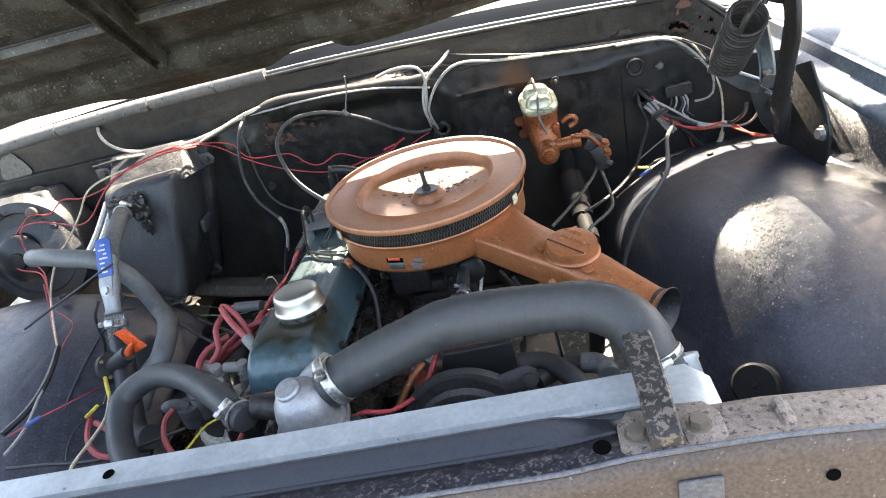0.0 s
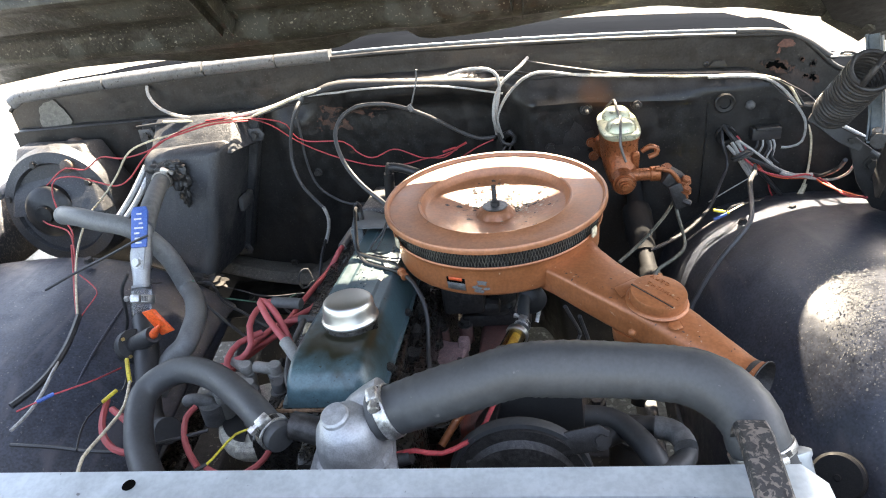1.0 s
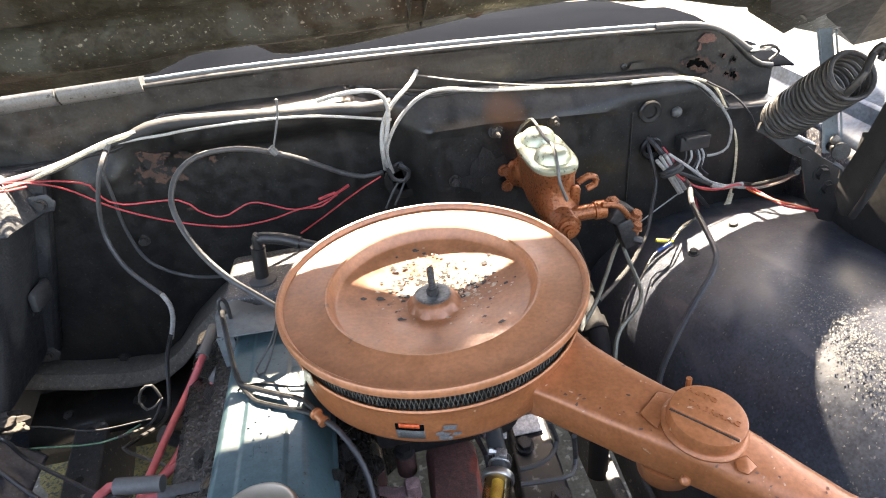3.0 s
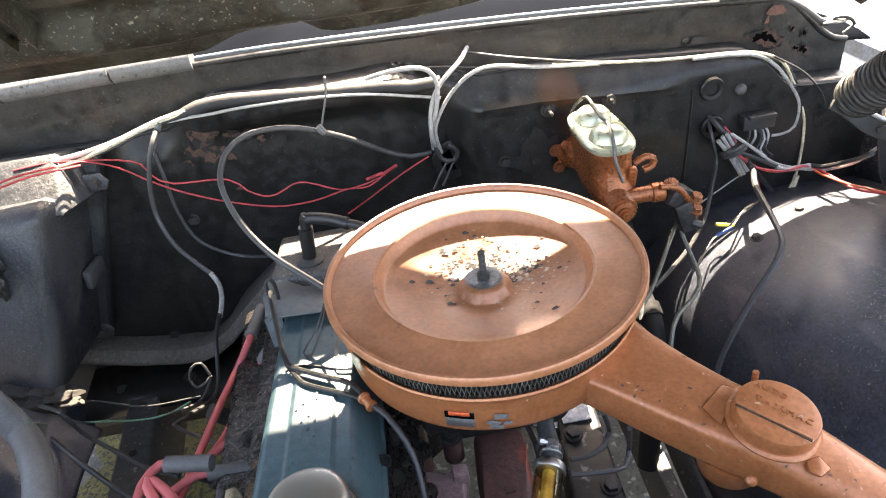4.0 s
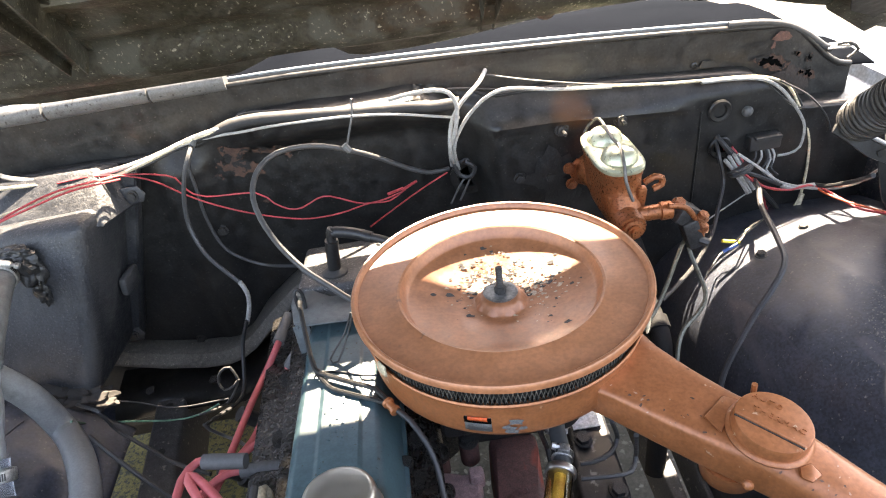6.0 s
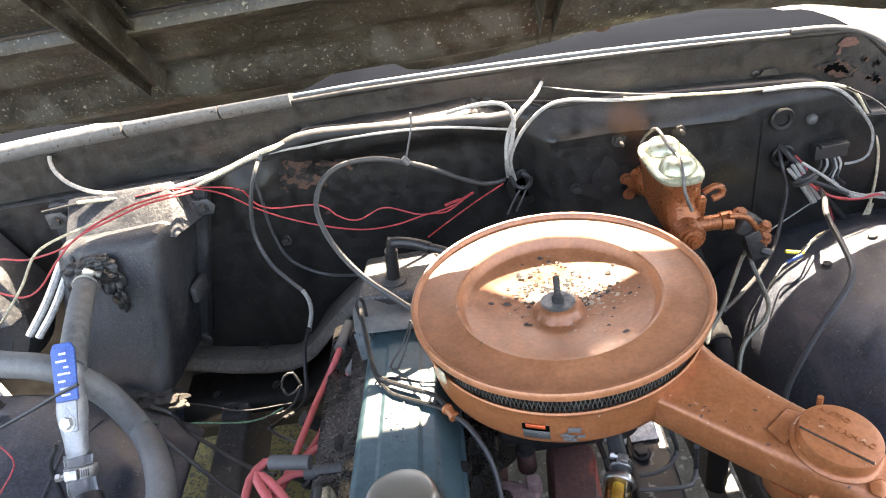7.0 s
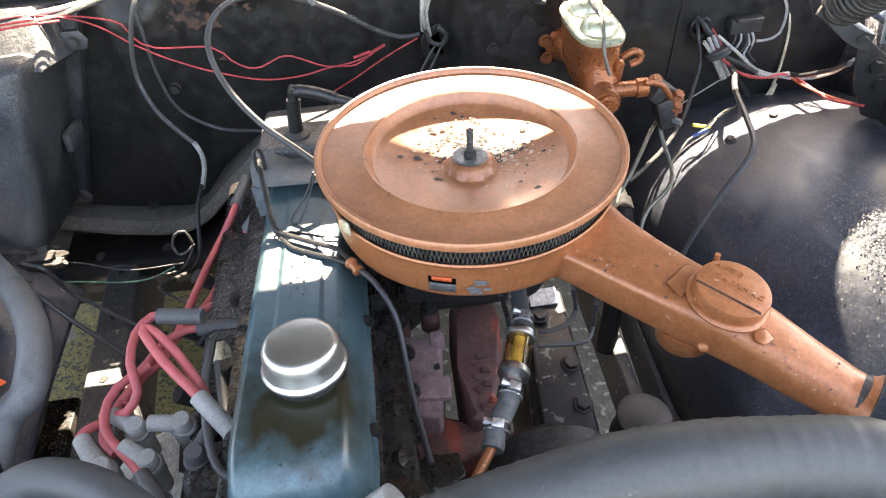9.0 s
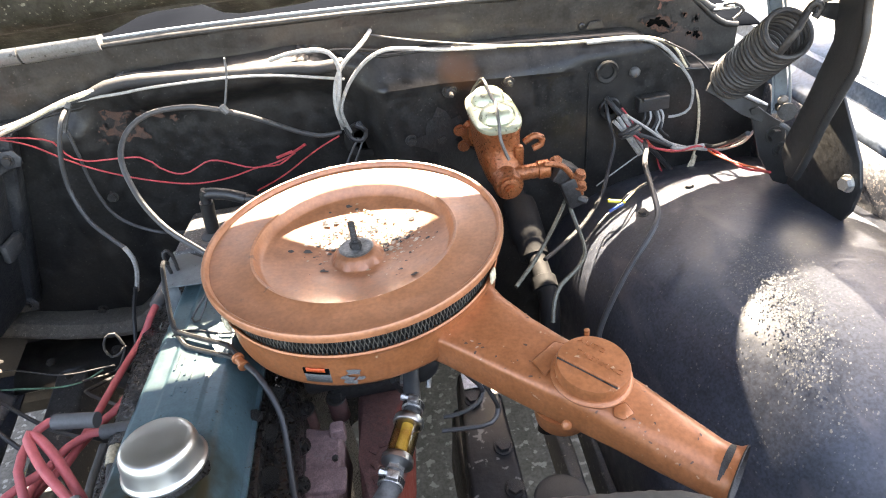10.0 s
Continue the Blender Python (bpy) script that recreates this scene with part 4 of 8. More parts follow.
lathe("hole", [(0.0001, 0.0012), (0.005, 0.0012), (0.006, 0.0)], aim((-0.325, 0.540, 0.9645), (0, 0, 1)), HOLE, radiator, n=16)
lathe("neck", [(0.021, -0.03), (0.021, 0.012), (0.0225, 0.014), (0.0225, 0.018), (0.02, 0.019)], aim((0.226, 0.572, 0.934), (-0.12, 0.6, 0.75)), TANK, radiator, n=28)
strap = thing("hold_down_strap", (0.19, 0.44, 0.98), "black steel hold-down strap with flaking paint across the radiator tank", "bracket")
STRAP = mat("flaking_black_strap", (0.020, 0.020, 0.021), 0.42, 0.1, (0.035, 0.034, 0.033), 20, 0.7, 0.4, 120, patch=(0.14, 0.118, 0.102), pscale=190, pthr=0.575)
rings = []
for y, z in ((0.572, 0.985), (0.567, 0.998), (0.550, 1.001), (0.50, 0.996), (0.475, 0.991), (0.462, 0.988), (0.456, 0.986)):
    rings.append([(0.178, y, z - 0.008), (0.178, y, z), (0.180, y, z + 0.002), (0.2005, y, z + 0.002), (0.2025, y, z), (0.2025, y, z - 0.008)])
loft("channel", [[(x - 0.006 * (0.572 - r[0][1]) / 0.13, y, z) for x, y, z in r] for r in rings], STRAP, strap, caps=True)

for t in (support, radiator, strap):
    t.location += Vector((0.027, 0.003, -0.004))

# ---- upper radiator hose ----
hose_line = [(-0.1000, 0.642, 0.9398), (-0.0717, 0.643, 0.9496), (-0.0342, 0.644, 0.9634), (0.0032, 0.645, 0.9762), (0.0275, 0.645, 0.9851), (0.0506, 0.644, 0.9900), (0.1157, 0.641, 0.9899), (0.1749, 0.634, 0.9879), (0.2001, 0.625, 0.9848), (0.2184, 0.610, 0.9776), (0.2276, 0.594, 0.9685), (0.2297, 0.582, 0.9604)] + [(0.2411, 0.575, 0.9347)]
HR = 0.0244
hose("radiator_hose", hose_line, lambda r, u: HR * (1 + 0.05 * math.sin(3.1 * u * 3.14) ** 2) + 0.0004 * math.sin(r * 900), RUBBER, "thick dusty black rubber radiator hose arching to the radiator neck", sides=36, step=0.004)
hose_clamp(Vector(hose_line[0]).lerp(Vector(hose_line[1]), 0.45), (0.9, 0.15, 0.36), HR + 0.001, radians(-70), 0.012)
hose_clamp(Vector(hose_line[-2]).lerp(Vector(hose_line[-1]), 0.3), Vector(hose_line[-1]) - Vector(hose_line[-3]), HR + 0.0005, radians(75), 0.007)

# ---- thermostat housing ----
th = thing("thermostat_housing", (-0.15, 0.61, 0.90), "cast aluminium thermostat housing bolted to the engine", "thermostat housing")
lathe("body", [(0.038, 0.0), (0.038, 0.008), (0.034, 0.010), (0.033, 0.028), (0.030, 0.042), (0.024, 0.052), (0.012, 0.058), (0.0001, 0.059)], pose(-0.152, 0.615, 0.903), ALU, th, n=40)
lathe("boss", [(0.014, 0.0), (0.014, 0.012), (0.012, 0.014), (0.0001, 0.014)], aim((-0.158, 0.612, 0.953), (-0.1, -0.25, 1)), ALU, th, n=28)
tube("neck", [(-0.155, 0.625, 0.925), (-0.140, 0.642, 0.936), (-0.118, 0.649, 0.947)], 0.0235, ALU, th, sides=24)
plate("flange", [(-0.194, 0.590), (-0.180, 0.580), (-0.128, 0.578), (-0.112, 0.584), (-0.106, 0.600), (-0.112, 0.622), (-0.118, 0.650), (-0.185, 0.655), (-0.196, 0.640)], pose(0, 0, 0.893), 0.012, ALU, th, bevel=0.003)
bolt(th, (-0.124, 0.594, 0.905), (0, 0, 1), 0.0085, ALU)
bolt(th, (-0.185, 0.645, 0.905), (0, 0, 1), 0.0085, ALU)
tube("outlet", [(-0.17, 0.625, 0.92), (-0.20, 0.63, 0.928), (-0.215, 0.632, 0.93)], 0.014, DARKSTEEL, th, sides=16)
th.location += Vector((0.026, 0.013, -0.004))

# ---- engine ----
engine = thing("engine_block", (-0.17, 0.95, 0.35), "oily dark engine block and cylinder head with greasy bolts", "engine")
block("block", (-0.1807, 0.955, 0.6046), (0.2053, 0.50, 0.4788), GRIME, engine, bevel=0.012)
block("head", (-0.1723, 0.955, 0.8565), (0.135, 0.50, 0.040), GRIME, engine, bevel=0.006)
block("rail", (-0.0999, 0.93, 0.8423), (0.046, 0.46, 0.036), GRIME, engine, bevel=0.008)
for k in range(9):
    y = 0.728 + 0.050 * k
    bolt(engine, (-0.1005 - 0.004 * (k % 2), y, 0.860), (0.25, -0.2, 1), 0.0095, GRIME)
    lathe("stud_boss", [(0.013, 0), (0.013, 0.01), (0.010, 0.015), (0.004, 0.016)], aim((-0.094, y + 0.024, 0.846), (0.6, -0.1, 1)), GRIME, engine, n=16)
for k in range(10):
    lump_y = 0.74 + 0.046 * k
    lathe("drip_lug", [(0.008, 0), (0.010, 0.004), (0.007, 0.012), (0.0001, 0.013)], aim((-0.082, lump_y, 0.836), (0.9, -0.2, 0.5)), GRIME, engine, n=12)
for k in range(5):
    bolt(engine, (-0.243, 0.78 + 0.09 * k, 0.862), (-0.4, 0, 1), 0.008, GRIME)

cover = thing("valve_cover", (-0.168, 0.95, 0.88), "oily teal painted valve cover with embossed ribs", "valve cover")
CV = pose(-0.1675, 0.895, 0.929, -7.4, 0, 0)      # the engine slopes down to the rear


def cover_ring(y, top, w, low=-0.046):
    """Section of the cover at y along it: flanged foot, rounded left side, raised middle band and a broad bevel on the right."""
    rib = 0.0022 * smoothstep(-0.115, -0.09, y)
    half = [(-0.0520, low), (-0.0520, low + 0.004), (-0.0475, low + 0.005), (-0.0455, top - 0.016), (-0.0440, top - 0.008), (-0.0410, top - 0.0025), (-0.0370, top), (-0.0355, top), (-0.0205, top), (-0.0190, top), (-0.0165, top + rib), (-0.0150, top + rib), (0.0190, top + rib), (0.0205, top + rib), (0.0230, top), (0.0245, top), (0.0345, top), (0.0360, top), (0.0395, top - 0.002), (0.0430, top - 0.007), (0.0500, top - 0.020), (0.0535, top - 0.028), (0.0560, low + 0.005), (0.0600, low + 0.004), (0.0600, low)]
    return [CV @ Vector((x * w, y, max(low, z))) for x, z in half]


loft("body", [cover_ring(y, t, w) for y, t, w in ((-0.2040, -0.040, 0.90), (-0.2030, -0.028, 0.93), (-0.1990, -0.017, 0.95), (-0.1920, -0.0095, 0.97), (-0.1820, -0.0045, 0.985), (-0.168, -0.0012, 1.0), (-0.145, 0.0, 1.0), (-0.115, 0.0, 1.0), (-0.10, 0.0, 1.0), (-0.09, 0.0, 1.0), (0.0, 0.0, 1.0), (0.10, 0.0, 0.99), (0.20, 0.0, 0.98), (0.285, 0.0, 0.97), (0.305, -0.003, 0.96), (0.313, -0.012, 0.95), (0.316, -0.038, 0.93))], TEAL, cover)
bars(cover, TEAL, CV @ pose(0.001, 0.03, 0.0022, 0, 0, 90), [(-0.036, 0.008, 0.012), (-0.030, 0.002, 0.004), (-0.036, -0.004, 0.010), (-0.014, 0.008, 0.014), (-0.012, 0.002, 0.004), (-0.016, -0.004, 0.012), (0.010, 0.008, 0.012), (0.014, -0.004, 0.012), (0.012, 0.014, 0.030)], 0.0022, 0.0010, "embossed_letters")
tube("gasket", [CV @ Vector(p) for p in ((-0.053, -0.19, -0.047), (-0.053, -0.203, -0.047), (-0.047, -0.207, -0.047), (0.052, -0.207, -0.047), (0.059, -0.203, -0.047), (0.060, -0.19, -0.047))], 0.0022, mat("tan_gasket", (0.20, 0.12, 0.07), 0.6), cover, sides=6)
for k in range(4):
    bolt(cover, CV @ Vector((0.0575, -0.14 + 0.13 * k, -0.041)), (0.1, -0.13, 1), 0.0055, GRIME)
cap = thing("oil_filler_cap", (-0.156, 0.79, 0.95), "shiny chromed oil filler cap on the valve cover", "oil cap")
OC = pose(-0.156, 0.790, 0.9525, -6, 0, 0)
lathe("dome", [(0.0300, -0.0015), (0.0328, -0.0015), (0.0334, 0.0004), (0.0330, 0.0022), (0.0316, 0.0032), (0.0309, 0.0048), (0.0300, 0.0150), (0.0294, 0.0190), (0.0281, 0.0222), (0.0262, 0.0240), (0.0235, 0.0247), (0.0120, 0.0252), (0.0001, 0.0253)], OC, CHROME, cap, n=72)
lathe("collar", [(0.031, -0.020), (0.0300, -0.010), (0.0285, -0.0015), (0.0001, -0.0012)], OC, GRIME, cap, "oily filler neck", n=40)

# rear bracket and breather on the cover
br = thing("wire_bracket", (-0.185, 1.10, 0.915), "dusty grey sheet-metal bracket across the valve cover", "bracket")
plate("shelf", [(-0.224, -0.026), (-0.214, -0.032), (-0.190, -0.034), (-0.112, -0.040), (-0.108, 0.022), (-0.150, 0.020), (-0.184, 0.026), (-0.216, 0.056), (-0.229, 0.060), (-0.232, 0.020)], pose(0, 1.104, 0.9155, -6, 0, 0), 0.0025, BRACKET, br)
plate("arm", [(0.002, -0.125), (0.014, -0.128), (0.019, 0.0), (0.0, 0.0)], pose(-0.226, 1.078, 0.918, 90, 0, 10), 0.003, BRACKET, br)
tube("clip", [(-0.219, 1.105, 0.918), (-0.219, 1.103, 0.944), (-0.215, 1.105, 0.950), (-0.211, 1.108, 0.941), (-0.212, 1.110, 0.918)], 0.0022, BLACKWIRE, br)
rear = thing("breather_block", (-0.173, 1.20, 0.90), "dusty raised rear end of the valve cover", "engine part")
hull("body", [(-0.233, 1.145, 0.885), (-0.110, 1.145, 0.885), (-0.110, 1.275, 0.872), (-0.233, 1.275, 0.872)], [(-0.226, 1.151, 0.917), (-0.114, 1.151, 0.917), (-0.116, 1.268, 0.904), (-0.222, 1.268, 0.904)], GRIT, rear, bevel=0.006)
pcv = thing("pcv_valve", (-0.178, 1.178, 0.92), "black breather valve with a rubber elbow hose", "valve")
lathe("grommet", [(0.0165, 0.0), (0.017, 0.003), (0.013, 0.006), (0.010, 0.008)], pose(-0.178, 1.180, 0.9135, -6, 0, 0), RUBBER, pcv, n=24)
tube("stem", [(-0.178, 1.180, 0.917), (-0.175, 1.178, 0.945), (-0.172, 1.176, 0.966)], 0.0086, JET, pcv, sides=18)
tube("nipple", [(-0.172, 1.176, 0.965), (-0.171, 1.176, 0.976), (-0.168, 1.176, 0.982)], 0.0062, JET, pcv, sides=14)
tube("elbow", [(-0.169, 1.176, 0.976), (-0.163, 1.176, 0.977), (-0.147, 1.174, 0.974), (-0.133, 1.171, 0.970), (-0.121, 1.166, 0.967)], 0.0074, JET, pcv, sides=16)
tube("hose", [(-0.123, 1.166, 0.968), (-0.106, 1.160, 0.964), (-0.085, 1.145, 0.958)], 0.0055, BLACKWIRE, pcv, sides=12)

# ---- manifolds and carburettor ----
def below(pts, depth, grow=0.0):
    """The same outline lower down, spread a little."""
    cx, cy = sum(p[0] for p in pts) / len(pts), sum(p[1] for p in pts) / len(pts)
    return [(x + (x - cx) * grow, y + (y - cy) * grow, z - depth) for x, y, z in pts]


man = thing("exhaust_manifold", (-0.0599, 0.88, 0.7018), "rusty red and rose-brown cast-iron manifold beside the engine", "manifold")
o = [(-0.0915, 0.922, 0.8156), (-0.0835, 0.920, 0.8156), (-0.0775, 0.921, 0.8156), (-0.0603, 0.915, 0.8155), (-0.0470, 0.907, 0.8154), (-0.0389, 0.904, 0.8153), (-0.0484, 0.826, 0.8140), (-0.0510, 0.814, 0.8138), (-0.0832, 0.821, 0.8139), (-0.0933, 0.825, 0.8140), (-0.0931, 0.847, 0.8144)]
hull("heat_riser", below(o, 0.06, 0.03), o, PINKIRON, man, "rose-brown cast box", 0.005)
block("step", (-0.0631, 0.848, 0.8144), (0.052, 0.028, 0.010), PINKIRON, man, bevel=0.004, turn=(0, 0, -6))
block("lug", (-0.0439, 0.905, 0.8163), (0.016, 0.016, 0.020), PINKIRON, man, bevel=0.004)
o = [(-0.0233, 0.965, 0.8065), (0.0097, 0.967, 0.8066), (0.0309, 0.961, 0.8065), (0.0287, 0.936, 0.8060), (0.0227, 0.875, 0.8050), (0.0080, 0.835, 0.8043), (-0.0132, 0.810, 0.8039), (-0.0253, 0.815, 0.8040), (-0.0263, 0.876, 0.8050)]
hull("runner", below(o, 0.09, 0.08), o, IRON, man, "dark red cast runner", 0.009)
o = [(-0.0887, 0.838, 0.7847), (-0.0675, 0.831, 0.7846), (-0.0235, 0.829, 0.7845), (-0.0053, 0.824, 0.7844), (-0.0027, 0.805, 0.7841), (-0.0181, 0.789, 0.7839), (-0.0537, 0.775, 0.7836), (-0.0878, 0.780, 0.7837), (-0.0926, 0.803, 0.7841)]
hull("front_leg", below(o, 0.09, 0.05), o, IRON, man, "flaking bright red casting", 0.008)
cm = [[(-0.0066, 0.824, 0.8051), (-0.0093, 0.845, 0.8055), (-0.0088, 0.862, 0.8058), (-0.0094, 0.880, 0.8061)]]
for k, (x, y, z) in enumerate(cm[0] + [(p[0] + 0.010, p[1] + 0.006, p[2]) for p in cm[0]]):
    block("casting_mark", (x, y, z), (0.007, 0.010, 0.002), IRON, man, bevel=0.0008, turn=(0, 0, 8 + 13 * k))
for x, y, z in ((-0.0458, 0.956, 0.8133), (-0.0803, 0.945, 0.8160)):
    lathe("bolt_post", [(0.011, -0.03), (0.011, -0.004), (0.009, 0.0)], pose(x, y, z), IRON, man, n=18)
    bolt(man, (x, y, z), (0, -0.1, 1), 0.0085, DARKSTEEL)
bolt(man, (-0.0479, 0.872, 0.8153), (0, 0, 1), 0.0035, DARKSTEEL, washer=False)
fb_ = thing("front_bracket", (-0.0653, 0.74, 0.6994), "black greasy bracket at the front of the manifold", "bracket")
o = [(-0.0946, 0.762, 0.8326), (-0.0686, 0.762, 0.8326), (-0.0418, 0.767, 0.8327), (-0.0379, 0.742, 0.8323), (-0.0586, 0.731, 0.8321), (-0.1027, 0.735, 0.8321)]
hull("plate", below(o, 0.03, 0.0), o, GRIME, fb_, bevel=0.004)
bolt(fb_, [(-0.0961, 0.747, 0.8333)][0], (0, 0, 1), 0.009, GRIME)

carb = thing("carburettor", (-0.0003, 0.99, 0.8020), "dark grimy carburettor under the air cleaner", "carburettor")
lathe("throat", [(0.045, 0.0), (0.045, 0.02), (0.036, 0.025), (0.036, 0.07), (0.042, 0.075), (0.042, 0.12)], pose(-0.0003, 1.0, 0.8120), DARKSTEEL, carb, n=32)
block("bowl", (-0.0426, 0.975, 0.8657), (0.06, 0.075, 0.05), DARKSTEEL, carb, bevel=0.008)
block("base", (0.0002, 1.010, 0.8168), (0.10, 0.11, 0.02), DARKSTEEL, carb, bevel=0.004)
block("choke_housing", (0.0489, 0.945, 0.8800), (0.035, 0.04, 0.04), DARKSTEEL, carb, bevel=0.008)
for x, y in ((-0.062, 0.95), (-0.028, 0.948), (-0.062, 1.0)):
    bolt(carb, (x, y, 0.890), (0, 0, 1), 0.005, DARKSTEEL)
tube("linkage", [(0.0577, 0.93, 0.8305), (0.0650, 0.95, 0.8604), (0.0532, 0.97, 0.8853)], 0.003, STEEL, carb)
lathe("choke_cap", [(0.020, 0.0), (0.020, 0.006), (0.016, 0.010), (0.0001, 0.011)], aim((0.0524, 0.924, 0.8747), (0.2, -1, 0.2)), BLACKWIRE, carb, n=24)
block("vacuum_can", (-0.0086, 0.955, 0.8452), (0.034, 0.026, 0.022), DARKSTEEL, carb, bevel=0.008)
tube("fuel_inlet", [(0.0351, 0.90, 0.8713), (0.0395, 0.93, 0.8847), (0.0234, 0.97, 0.8902)], 0.006, STEEL, carb)

# ---- air cleaner ----
ac = thing("air_cleaner", (0, 1, 0.93), "round copper-painted air cleaner with flaking paint and a snorkel", "air cleaner")
lathe("base_pan", [(0.05, 0.9235), (0.128, 0.9235), (0.1350, 0.9245), (0.1382, 0.9270), (0.1394, 0.9310), (0.1398, 0.945), (0.1402, 0.9605), (0.1418, 0.9640), (0.1436, 0.9662), (0.1442, 0.9680), (0.1432, 0.9696), (0.1418, 0.9690), (0.1405, 0.963), (0.10, 0.962)], pose(0, 1, 0), COPPER, ac, n=128, caps=False)
zz = []
n = 300
for k in range(n):
    a = 2 * math.pi * k / n
    r = 0.1345 + (0.0030 if k % 2 else -0.0030)
    zz.append((r * math.cos(a), 1 + r * math.sin(a)))
solid("filter_element", [(x, y, z) for z in (0.9625, 0.9905) for x, y in zz], [(k, (k + 1) % n, n + (k + 1) % n, n + k) for k in range(n)], PAPER, ac, "dark pleated paper filter", smooth=False)
vs, fs = [], []
NM, MR = 216, 4                    # diamonds round the strip and rows of them
for row in range(MR):
    za, zb = 0.9640 + 0.0268 * row / MR, 0.9640 + 0.0268 * (row + 1) / MR
    for k in range(NM):
        for d in (0.5, -0.5):
            a0 = 2 * math.pi * (k + 0.5 * (row % 2)) / NM
            a1 = a0 + d * 2 * math.pi / NM
            for a, z in ((a0, za), (a1, zb)):
                for da in (-0.0022, 0.0022):
                    vs.append((0.1390 * math.cos(a + da), 1 + 0.1390 * math.sin(a + da), z))
            b = len(vs) - 4
            fs.append((b, b + 1, b + 3, b + 2))
mesh_ob = solid("wire_mesh", vs, fs, MESHWIRE, ac, "expanded wire screen", smooth=False)
md = mesh_ob.modifiers.new("wall", "SOLIDIFY")
md.thickness = 0.0006
lid_prof = [(0.120, 0.9905), (0.1485, 0.9910), (0.1508, 0.9918), (0.1513, 0.9940), (0.1512, 0.9985), (0.1500, 1.0), (0.1475, 1.0), (0.1458, 0.9982), (0.1445, 0.9950), (0.125, 0.9945), (0.1065, 0.9948), (0.1045, 0.9958), (0.1020, 0.9950), (0.0995, 0.990), (0.0965, 0.9845), (0.0945, 0.9832), (0.070, 0.9778), (0.045, 0.9725), (0.029, 0.9695), (0.026, 0.9705), (0.0225, 0.9765), (0.019, 0.9790), (0.0001, 0.9790)]
lathe("lid", lid_prof, pose(0, 1, 0), COPPER_LID, ac, "copper lid with peeling paint round its hub", n=160, caps=False)
# scalloped hub
hub = bmesh.new()
hv = []
for r, z in ((0.027, 0.9698), (0.0245, 0.9730), (0.0215, 0.9775), (0.018, 0.9795), (0.008, 0.9796)):
    row = []
    for k in range(72):
        a = 2 * math.pi * k / 72
        rr = r * (1 + (0.035 if r > 0.02 else 0) * math.cos(9 * a))
        row.append(hub.verts.new((rr * math.cos(a), 1 + rr * math.sin(a), z)))
    hv.append(row)
for i in range(len(hv) - 1):
    for k in range(72):
        hub.faces.new((hv[i][k], hv[i][(k + 1) % 72], hv[i + 1][(k + 1) % 72], hv[i + 1][k]))
part("hub", hub, COPPER_LID, ac)
lathe("washer", [(0.004, 0.0), (0.0165, 0.0), (0.0180, 0.0015), (0.0165, 0.0022), (0.012, 0.0010), (0.004, 0.0010)], pose(0, 1, 0.9800), mat("dull_washer_steel", (0.26, 0.255, 0.25), 0.35, 0.8), ac, "dull steel washer", n=40)
lathe("nut", [(0.0062, 0), (0.0062, 0.006), (0.005, 0.007), (0.0001, 0.007)], pose(0, 1, 0.9815), DARKSTEEL, ac, n=6)
tube("stud", [(0, 1, 0.982), (0.0, 1.0, 1.0), (0.0, 1.0, 1.0115)], lambda r, u: 0.0033 + 0.0004 * math.sin(r * 4500), DARKSTEEL, ac, sides=12, step=0.0006)
# flakes of lost paint on the lid's dish
rnd = random.Random(4)


def flake(cx, cy, r, z, seed, material, thick=0.0004):
    rr = random.Random(seed)
    k0 = rr.randint(6, 9)
    ol = []
    for k in range(k0):
        a = 2 * math.pi * k / k0
        q = r * rr.uniform(0.35, 1.2)
        ol.append((q * 1.5 * math.cos(a), q * math.sin(a)))
    return [(cx + x, cy + y, z(math.hypot(cx + x, cy + y - 1)) + thick) for x, y in ol]


def dish_z(r):
    return 0.9695 + (max(r, 0.029) - 0.029) * (0.9832 - 0.9695) / (0.0945 - 0.029)


for nm, count, mt in (("bare_flake", 240, FLAKE), ("lifted_flake", 420, mat("pale_flake_edge", (0.55, 0.42, 0.30), 0.6))):
    vs, fs = [], []
    for k in range(count):
        a = rnd.gauss(1.15, 0.85)
        r = 0.029 + abs(rnd.gauss(0.0, 0.022))
        if r > 0.085:
            continue
        pts = flake(r * math.cos(a), 1 + r * math.sin(a), (0.0005 + 0.0036 * rnd.random() ** 3) if nm == "bare_flake" else (0.0005 + 0.0017 * rnd.random() ** 2), dish_z, 100 + k, mt, 0.0006 if nm == "bare_flake" else 0.0010)
        fs.append(tuple(range(len(vs), len(vs) + len(pts))))
        vs += pts
    solid(nm, vs, fs, mt, ac, smooth=False)["kind"] = "stuff"

# snorkel
def rrect(c, u, hw, hh, e, n=28):
    """A rounded section at c, across the way u."""
    side = Vector((-u[1], u[0], 0)).normalized() * -1
    up = Vector((0, 0, 1))
    out = []
    for k in range(n):
        a = 2 * math.pi * k / n
        ca, sa = math.cos(a), math.sin(a)
        out.append(Vector(c) + side * hw * math.copysign(abs(ca) ** e, ca) + up * hh * math.copysign(abs(sa) ** e, sa))
    return out


